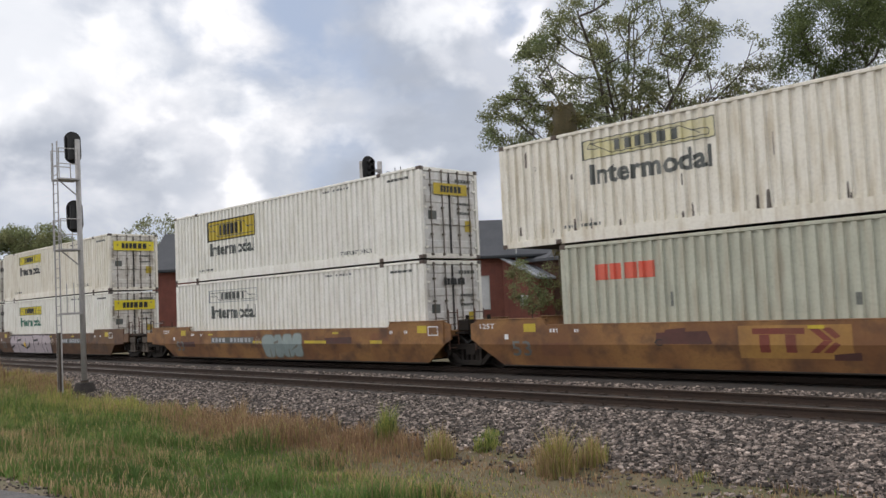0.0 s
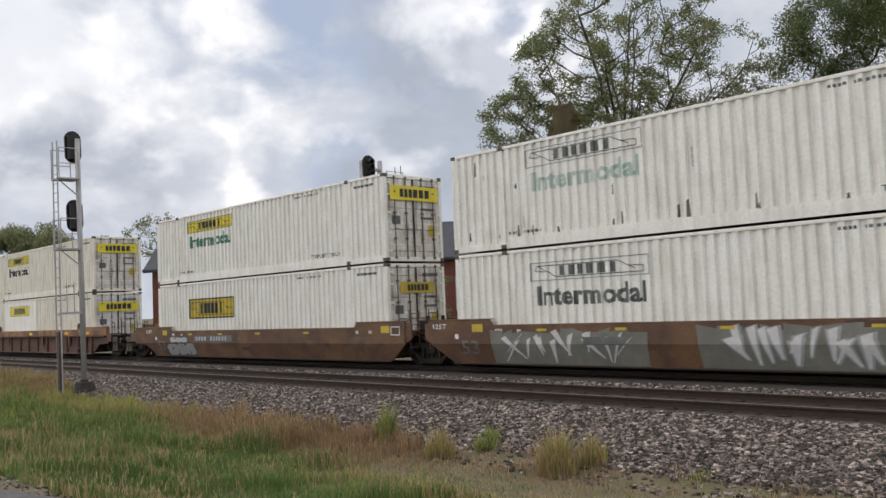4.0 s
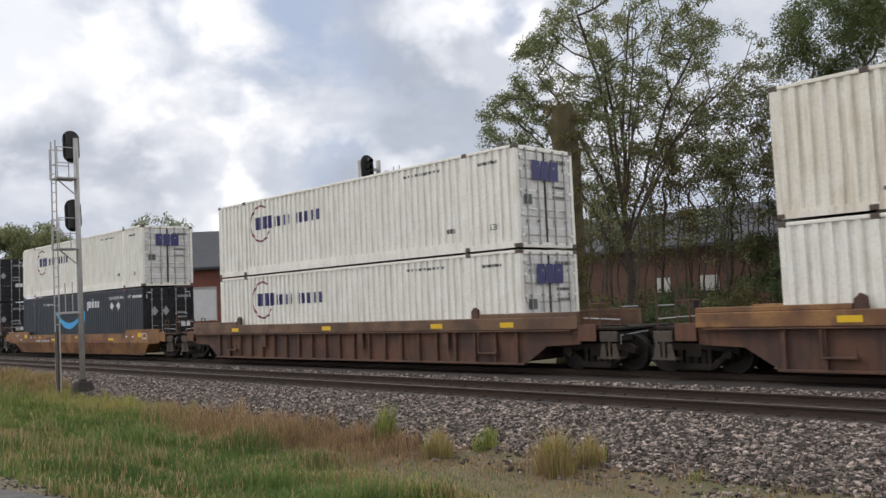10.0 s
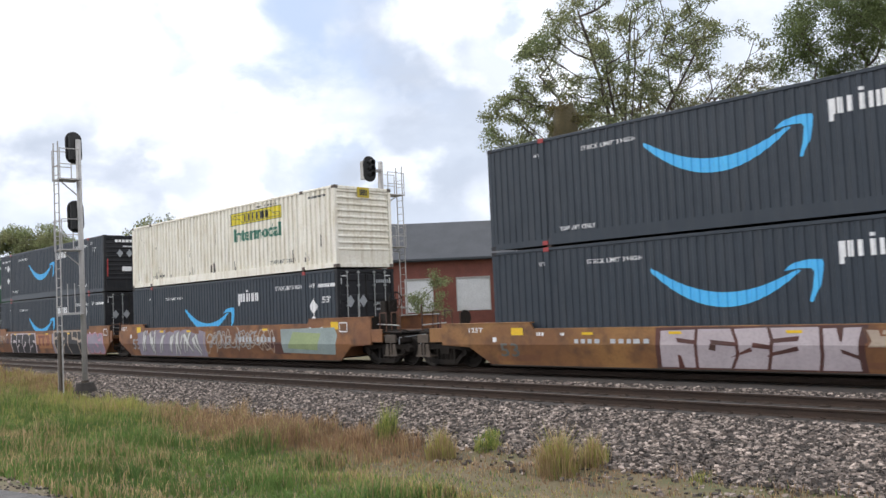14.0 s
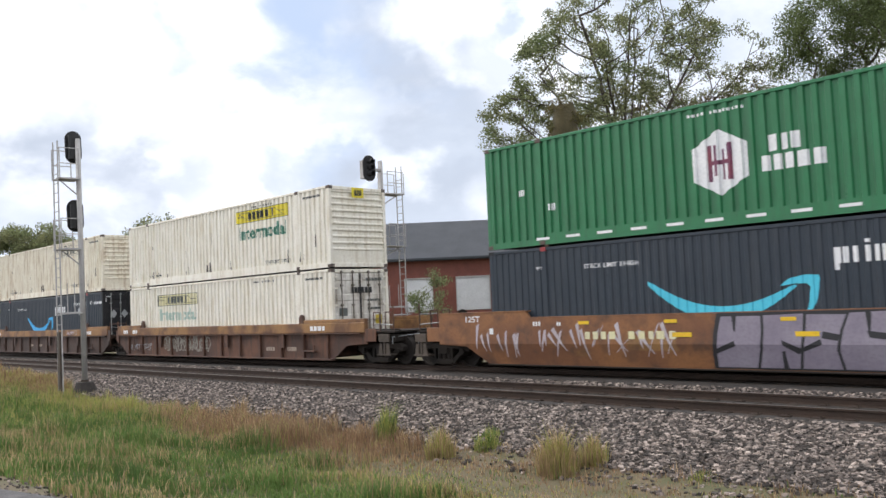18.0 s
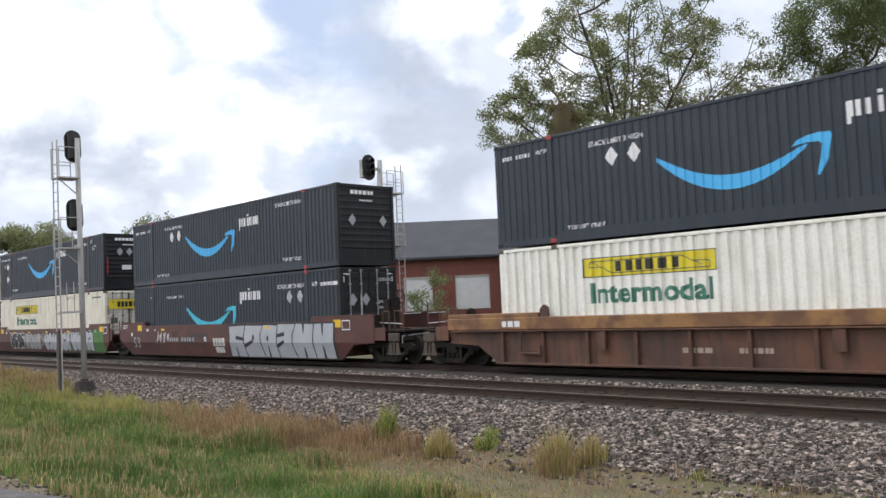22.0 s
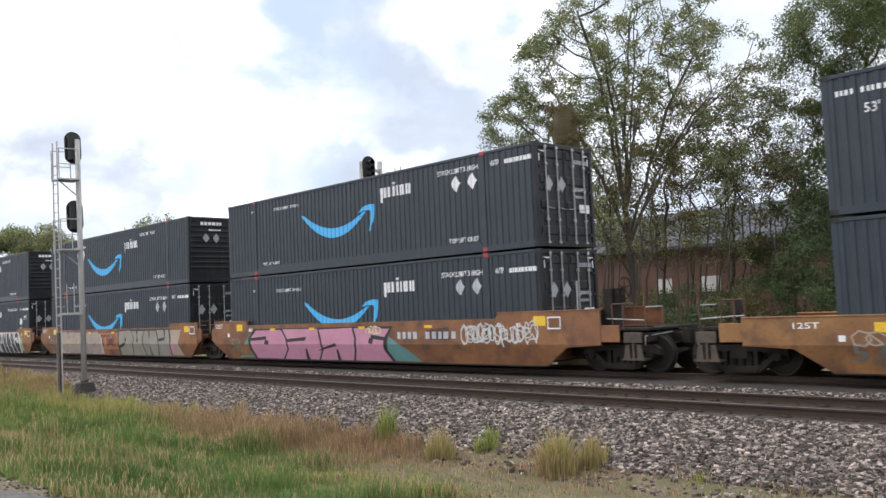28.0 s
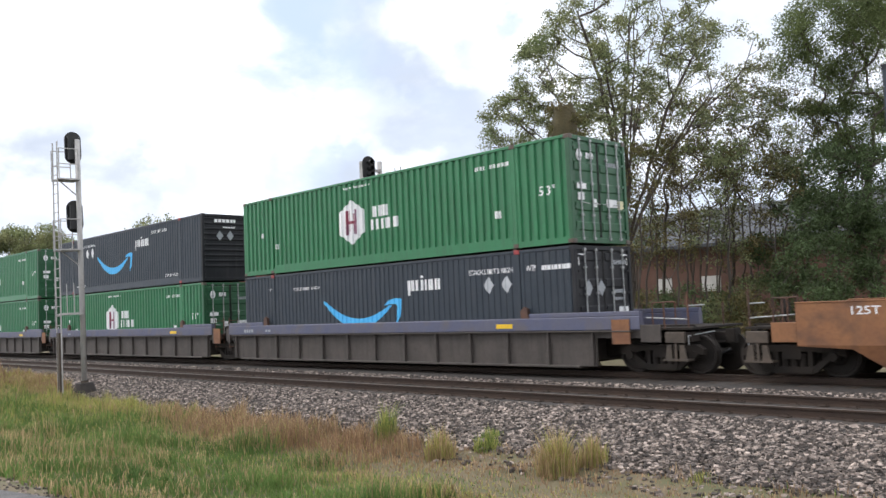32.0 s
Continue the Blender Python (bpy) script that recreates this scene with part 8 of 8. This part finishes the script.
def build_grass():
    rng = random.Random(17)
    kinds = {k: ([], []) for k in ("green", "yellow", "dry", "red")}
    tries = 0
    while tries < 230000:
        tries += 1
        x = -2.0 - 46.0 * rng.random() ** 1.35
        y = -8.2 - 8.6 * rng.random() ** 1.1
        if tries % 10 == 0:
            x, y = rng.uniform(-52, -29), rng.uniform(-8.8, -6.6)
        # what lies before the view's lower edge is not planted
        if y < -15.75 + 0.3 * noise.noise(Vector((x * 1.1, 2.0, 0))) or (y < -12.2 and x > -6.5):
            continue
        q = noise.noise(Vector((x * 0.32, y * 0.5, 3.0)))
        q2 = noise.noise(Vector((x * 0.9, y * 0.9, 9.0)))
        q3 = noise.noise(Vector((x * 2.3, y * 2.3, 4.0)))
        edge = -8.85 + 0.7 * min(1.0, max(0.0, (-x - 27) / 3.0)) + 1.0 * min(1.0, max(0.0, (-x - 30) / 4.0)) + 0.35 * noise.noise(Vector((x * 0.5, 0, 7.0))) + 0.3 * q3
        if y > edge:
            continue
        bare = max(0.0, min(1.0, (x + 12.5) / 5.0)) * max(0.0, min(1.0, (y + 11.6) / 1.2))
        if rng.random() < bare * (0.66 + 0.3 * q3):
            continue
        green, yellow, red = 0.5 + 1.2 * q + 0.7 * q3, 0.10 + 0.2 * q2, 0.12 - 0.15 * q
        for px, py, rx, ry, g, ye, re in PATCHES:
            f = math.exp(-((x - px) / rx) ** 2 - ((y - py) / ry) ** 2)
            green, yellow, red = green + g * f, yellow + ye * f, red + re * f
        dry = 0.42 - 0.3 * q + 0.3 * max(0, -q2)
        if y > edge - 1.1:
            green, red, dry = green * 0.35, red + 0.5, dry + 0.25
        weights = [max(0.02, v) ** 1.6 for v in (green, yellow, dry, red)]
        kind = rng.choices(("green", "yellow", "dry", "red"), weights)[0]
        tall = (0.12 + 0.55 * max(0, -q2) + 0.26 * max(0.0, q3)) * (0.5 if bare > 0.3 else 1.0) + (0.12 if y > edge - 1.3 and bare < 0.3 else 0)
        tall *= 0.62 if x > -13.5 else 0.85
        factor = {"green": 0.65 + 0.7 * rng.random(), "yellow": 0.7 + 0.6 * rng.random(), "dry": 0.8 + 0.9 * rng.random(), "red": 0.8 + 0.7 * rng.random()}[kind]
        kinds[kind][0].append((x, y, ground_height(x, y)))
        kinds[kind][1].append(tall * factor)
    for k, (name, label, width, material, lean) in enumerate((("green_grass", "tall green grass on the verge", 0.016, "blade_green", 0.7), ("yellow_grass", "yellow-green grass on the verge", 0.014, "blade_yellow", 0.7),
                                                              ("dry_grass", "tan dry grass on the verge", 0.012, "blade_dry", 0.6), ("reddish_weeds", "reddish-brown dry weeds along the ballast", 0.013, "blade_red", 0.6))):
        pts, hs = kinds[("green", "yellow", "dry", "red")[k]]
        blades(name, label, pts, hs, width, k + 1, M[material], lean)


def tuft(x, y, r, h, n, seed, tone="dry"):
    rng = random.Random(seed)
    root = thing("grass_tuft", "tall yellowish grass tuft growing in the ballast", "grass tuft", "tufts by the ballast")
    z = ground_height(x, y)
    root.location = (x, y, z)
    for nm, mt, share in (("dry_leaf", "blade_dry" if tone == "dry" else "blade_yellow", 0.6), ("green_leaf", "blade_yellow" if tone == "dry" else "blade_green", 0.4)):
        pts, hs = [], []
        for i in range(int(n * share)):
            a, d = rng.uniform(0, 6.28), r * rng.random() ** 0.7
            pts.append((d * math.cos(a), d * math.sin(a), -0.03))
            hs.append(h * (0.5 + 0.6 * rng.random()) * (1 - 0.5 * d / r))
        ob = blades(nm, "", pts, hs, 0.013, seed, M[mt], 0.45)
        ob.parent = root
        for key in ("category", "label"):
            if key in ob:
                del ob[key]


# ---------------------------------------------------------------- the place
build_ground()
build_ballast()
build_track(-4.88, "near_track", "empty railway track with brown rails and timber sleepers", -110, 3)
build_track(0.0, "far_track", "railway track under the passing train", -110, 10, far=True)
signal_mast(-28.0, -8.29, -0.2, 8.0, (7.77, 5.50), -0.72, -1, "two-headed railway signal on a silver mast with ladder", 0.9)
signal_mast(-28.46, 4.85, -0.45, 8.75, (8.32, 6.02), 1.05, 1, "two-headed railway signal on a tall mast behind the train")
brick_garage()
lean_to()
far_shed()
parked_van()
build_grass()
for args in ((-7.85, -9.51, 0.30, 0.92, 700, 1), (-7.67, -8.88, 0.24, 0.62, 360, 2), (-12.13, -9.05, 0.2, 1.0, 320, 3, "green"), (-10.27, -9.5, 0.26, 0.74, 380, 4), (-9.81, -8.86, 0.24, 0.5, 220, 5, "green"), (-5.9, -8.9, 0.2, 0.2, 90, 6, "green"), (-10.2, -8.3, 0.2, 0.3, 110, 7, "green")):
    tuft(*args)


def snag():
    root = thing("broken_tree_trunk", "thick broken-off tree trunk grown over with moss", "tree trunk")
    root.location = (-18.3, 4.9, -0.5)
    rng = random.Random(3)
    rings = []
    for k in range(14):
        z = k * 0.68
        r = 0.52 - 0.008 * k + 0.02 * rng.random() + (0.25 if k == 0 else 0)
        cx, cy = 0.018 * k + 0.015 * rng.uniform(-1, 1), -0.02 * k + 0.015 * rng.uniform(-1, 1)
        rings.append([(cx + r * (1 + 0.34 * noise.noise(Vector((i * 0.55, k * 0.5, 0)))) * math.cos(2 * math.pi * i / 16), cy + r * (1 + 0.34 * noise.noise(Vector((i * 0.55, k * 0.5, 5)))) * math.sin(2 * math.pi * i / 16), z + (0.35 * rng.random() if k == 13 else 0)) for i in range(16)])
    part("trunk", Shape().loft(rings), M["ivy_bark"], root, smooth=True)
    part("moss_leaves", leaf_cloud([(0.018 * k + 0.5 * math.cos(a + k), -0.02 * k + 0.5 * math.sin(a + k), 0.715 * k + 0.1 * a) for k in range(1, 13) for a in (0.4, 1.2, 2.1, 3.0, 4.0, 4.8, 5.6)], 0.34, 150, (0.05, 0.12), 4, M["leaf_olive"]), None, root)


def bush(x, y, z, r, h, n, seed, leaf, per=60, size=(0.09, 0.2)):
    """A shrub: stems from the ground and a ragged leafy mass."""
    base = (x, y, -0.47)
    tree("bush", "dense green bush behind the railway" if leaf == "leaf_dark" else "loose olive-green bush behind the railway", base, (x, y, max(0.6, z * 0.45)), [(x, y, z, r, r, h, n)], seed, leaf, 0.5, per, size, gap=0.22, r_tip=0.010, group="bushes behind the railway")


# tall locust tree with an open crown, and its neighbours
# where the main limbs leave the trunk; how far they reach along and across the view over the line, and how high
LOCUST_LIMBS = [(3.6, -4.9, -1.0, 9.6), (4.6, -3.6, 1.5, 12.2), (6.4, -2.4, -2.0, 14.6), (7.4, -0.9, 1.5, 16.2), (8.0, 0.6, -1.5, 16.2), (6.6, 2.2, 1.8, 15.0), (5.2, 3.4, -1.2, 13.2), (4.2, 4.6, 1.0, 11.2), (5.0, -1.5, -3.0, 12.0),
                (5.6, 1.5, 3.0, 12.0), (4.0, 3.0, -2.5, 10.2), (4.4, -2.6, 0.4, 10.4), (6.0, -0.2, -2.6, 13.8), (6.2, 1.0, 1.0, 14.2)]
tree("locust_tree", "tall open-crowned locust tree with small yellowing leaves", (-21.6, 13.2, -0.45), (-20.9, 13.0, 13.6),
     [(-21.0, 13.0, 12.8, 4.1, 4.1, 3.3, 245), (-24.5, 9.8, 9.6, 1.9, 1.9, 1.6, 95), (-23.0, 11.2, 11.8, 2.3, 2.3, 2.4, 165), (-18.4, 15.4, 11.6, 2.8, 2.8, 2.4, 110), (-20.0, 13.8, 15.2, 2.8, 2.8, 1.5, 60), (-16.9, 16.9, 10.6, 1.7, 1.7, 1.3, 40), (-20.6, 13.4, 9.4, 3.2, 3.2, 1.6, 70)],
     11, "leaf", 0.38, 76, (0.07, 0.155), gap=0.26, r_tip=0.0135, hollow=0.45, power=0.42, rise=0.3,
     limbs=[(z, (-21.0 + 0.7 * a - 0.71 * d, 13.0 + 0.71 * a + 0.7 * d, h)) for z, a, d, h in LOCUST_LIMBS])
tree("tree", "dense dark green tree beside the railway", (-14.4, 22.0, -0.4), (-14.0, 21.7, 8.0),
     [(-14.6, 20.6, 13.5, 2.4, 2.4, 2.2, 130), (-13.3, 22.1, 11.8, 2.1, 2.1, 2.8, 130), (-15.9, 19.6, 11.2, 1.3, 1.3, 1.5, 25), (-14.1, 21.6, 9.0, 1.8, 1.8, 1.5, 45), (-12.3, 22.8, 15.4, 2.3, 2.3, 2.3, 90), (-10.5, 24.0, 12.5, 2.2, 2.2, 2.6, 90)], 12, "leaf_mid", 0.62, 170, (0.075, 0.15), gap=0.14)
tree("tree", "slender tree with thin olive leaves", (-22.2, 17.0, -0.4), (-21.6, 16.9, 7.0), [(-21.4, 16.9, 9.8, 1.9, 1.9, 1.6, 34), (-22.1, 16.4, 7.4, 1.9, 1.9, 1.6, 28), (-20.5, 18.1, 7.0, 1.6, 1.6, 1.6, 28)], 13, "leaf_olive", 0.5, 45, (0.10, 0.2), gap=0.3, group="woodland trees")
tree("tree", "slender tree with thin olive leaves", (-19.5, 18.3, -0.4), (-18.8, 18.3, 7.0), [(-18.6, 18.3, 10.3, 1.9, 1.9, 1.6, 36), (-18.0, 19.1, 7.9, 1.6, 1.6, 1.6, 32), (-19.3, 17.8, 8.5, 1.3, 1.3, 1.6, 22)], 14, "leaf_olive", 0.5, 45, (0.10, 0.2), gap=0.3, group="woodland trees")
tree("tree", "slender tree with green leaves", (-18.0, 22.7, -0.4), (-17.3, 22.8, 6.5), [(-17.1, 22.8, 9.2, 1.9, 1.9, 1.7, 36), (-17.9, 22.2, 7.0, 1.7, 1.7, 1.4, 32), (-16.3, 23.8, 6.9, 1.7, 1.7, 1.9, 32)], 15, "leaf", 0.5, 50, (0.10, 0.2), gap=0.26, group="woodland trees")
snag()
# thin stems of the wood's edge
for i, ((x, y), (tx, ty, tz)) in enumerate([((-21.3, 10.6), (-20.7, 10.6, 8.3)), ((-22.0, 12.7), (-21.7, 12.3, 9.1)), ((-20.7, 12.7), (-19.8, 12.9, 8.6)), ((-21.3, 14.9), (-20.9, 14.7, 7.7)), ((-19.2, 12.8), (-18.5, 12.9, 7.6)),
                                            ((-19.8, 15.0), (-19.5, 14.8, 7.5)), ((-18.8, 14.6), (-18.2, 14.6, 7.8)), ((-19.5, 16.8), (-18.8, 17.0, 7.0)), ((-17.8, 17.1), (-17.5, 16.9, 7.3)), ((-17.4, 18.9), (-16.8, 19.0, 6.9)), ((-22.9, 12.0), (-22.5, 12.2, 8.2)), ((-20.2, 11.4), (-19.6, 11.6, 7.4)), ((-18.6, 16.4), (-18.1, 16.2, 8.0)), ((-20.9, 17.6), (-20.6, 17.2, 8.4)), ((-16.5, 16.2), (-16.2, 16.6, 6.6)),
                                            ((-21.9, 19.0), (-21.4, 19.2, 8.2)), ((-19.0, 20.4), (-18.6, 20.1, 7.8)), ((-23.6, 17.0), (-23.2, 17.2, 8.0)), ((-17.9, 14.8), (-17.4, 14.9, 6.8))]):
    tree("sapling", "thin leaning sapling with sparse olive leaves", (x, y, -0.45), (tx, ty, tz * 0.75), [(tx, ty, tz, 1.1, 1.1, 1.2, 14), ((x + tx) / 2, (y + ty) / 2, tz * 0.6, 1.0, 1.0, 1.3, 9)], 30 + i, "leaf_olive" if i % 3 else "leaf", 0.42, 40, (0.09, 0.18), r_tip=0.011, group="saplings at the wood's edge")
for args in ((-15.9, 17.3, 3.9, 1.7, 2.0, 60, 51, "leaf_dark", 80), (-14.0, 17.9, 4.0, 1.9, 2.6, 85, 52, "leaf_dark", 80), (-12.3, 18.2, 3.4, 1.9, 2.5, 70, 56, "leaf_dark", 80), (-12.6, 14.5, 1.6, 1.5, 1.4, 36, 59, "leaf_dark"),
             (-14.6, 15.2, 2.2, 1.7, 1.8, 44, 68, "leaf_dark", 70), (-10.8, 19.6, 4.2, 2.0, 3.0, 60, 69, "leaf_dark", 75), (-14.6, 18.8, 6.2, 1.6, 2.0, 45, 86, "leaf_dark", 75), (-13.2, 19.6, 6.0, 1.6, 2.2, 45, 87, "leaf_dark", 75), (-16.2, 20.6, 5.6, 2.0, 2.2, 40, 65, "leaf_dark", 60),
             (-18.9, 14.4, 0.8, 1.5, 1.0, 32, 54, "leaf"), (-20.7, 12.6, 0.7, 1.5, 0.9, 32, 55, "leaf_dark"), (-21.3, 10.6, 0.7, 1.0, 0.9, 22, 57, "leaf_olive"), (-16.6, 13.6, 0.9, 1.4, 1.0, 30, 58, "leaf_olive"), (-22.6, 15.8, 0.9, 1.8, 1.1, 34, 61, "leaf_olive"), (-24.4, 14.8, 0.9, 1.6, 1.1, 32, 66, "leaf_olive"),
             (-19.0, 12.0, 0.6, 1.6, 0.8, 32, 67, "leaf_dark"), (-23.2, 9.4, 0.5, 1.3, 0.7, 24, 70, "leaf_olive"), (-20.2, 16.4, 1.0, 2.0, 1.2, 34, 62, "leaf_dark"), (-17.6, 17.2, 1.2, 1.7, 1.4, 34, 63, "leaf"), (-22.4, 18.6, 1.2, 2.2, 1.4, 34, 64, "leaf_dark"), (-19.0, 19.4, 1.3, 2.0, 1.4, 34, 84, "leaf_olive"),
             (-18.2, 18.6, 4.6, 1.6, 1.6, 20, 85, "leaf_olive", 50), (-21.8, 17.4, 4.4, 1.5, 1.6, 18, 81, "leaf_olive", 50), (-41.2, 19.6, 2.6, 1.4, 1.6, 36, 88, "leaf", 70), (-36.2, 24.0, 3.2, 1.5, 1.9, 44, 89, "leaf", 80)):
    bush(*args)
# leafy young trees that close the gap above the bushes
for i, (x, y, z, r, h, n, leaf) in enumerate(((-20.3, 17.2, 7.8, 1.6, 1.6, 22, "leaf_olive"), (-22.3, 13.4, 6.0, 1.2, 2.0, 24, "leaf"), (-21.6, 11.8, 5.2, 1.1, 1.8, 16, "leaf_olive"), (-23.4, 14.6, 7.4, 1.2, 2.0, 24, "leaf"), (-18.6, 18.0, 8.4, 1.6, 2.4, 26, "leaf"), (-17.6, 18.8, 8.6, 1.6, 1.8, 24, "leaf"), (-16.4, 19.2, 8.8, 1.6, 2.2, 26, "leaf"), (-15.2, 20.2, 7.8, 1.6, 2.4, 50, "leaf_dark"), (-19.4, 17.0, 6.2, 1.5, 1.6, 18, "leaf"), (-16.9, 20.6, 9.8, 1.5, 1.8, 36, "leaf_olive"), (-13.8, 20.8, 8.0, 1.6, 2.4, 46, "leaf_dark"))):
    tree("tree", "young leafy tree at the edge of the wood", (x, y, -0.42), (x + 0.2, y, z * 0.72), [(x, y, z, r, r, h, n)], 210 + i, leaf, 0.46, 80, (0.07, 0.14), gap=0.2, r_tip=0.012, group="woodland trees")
# darker trees farther into the wood
for i, (x, y, z, r, h, n) in enumerate(((-28.6, 21.6, 6.6, 1.6, 2.6, 36), (-26.4, 21.2, 5.8, 1.5, 2.2, 26))):
    tree("tree", "dark leafy tree deep in the wood", (x, y, -0.42), (x + 0.2, y, z * 0.8), [(x, y, z, r, r, h, n)], 240 + i, "leaf_dark", 0.55, 90, (0.09, 0.17), gap=0.1, r_tip=0.014, group="woodland trees")
# far trees
for x, y, z, r, h, n, seed in ((-101.2, 12.5, 8.8, 3.6, 3.9, 110, 71), (-98.6, 15.2, 8.9, 3.4, 3.8, 100, 72), (-104.0, 7.5, 8.4, 3.8, 3.6, 90, 75), (-95.5, 19.5, 7.9, 3.0, 3.0, 55, 76)):
    tree("tree", "distant rounded green tree beyond the railway", (x, y, -0.3), (x, y, z * 0.6), [(x, y, z, r, r, h, n)], seed, "leaf", 1.0, 150, (0.18, 0.36), gap=0.05, r_tip=0.02, group="distant trees")
tree("tree", "distant open-crowned tree beyond the roofs", (-82.8, 21.2, -0.3), (-82.8, 21.2, 7.5), [(-82.8, 21.2, 10.2, 3.4, 3.4, 2.2, 50)], 73, "leaf", 0.7, 34, (0.18, 0.36), gap=0.25, r_tip=0.02, group="distant trees")
tree("tree", "distant open-crowned tree beyond the roofs", (-61.4, 24.6, -0.3), (-61.4, 24.6, 7.0), [(-61.4, 24.6, 9.4, 2.0, 2.0, 1.4, 36)], 74, "leaf_dark", 0.6, 45, (0.16, 0.3), gap=0.2, r_tip=0.02, group="distant trees")
build_train()
motions()
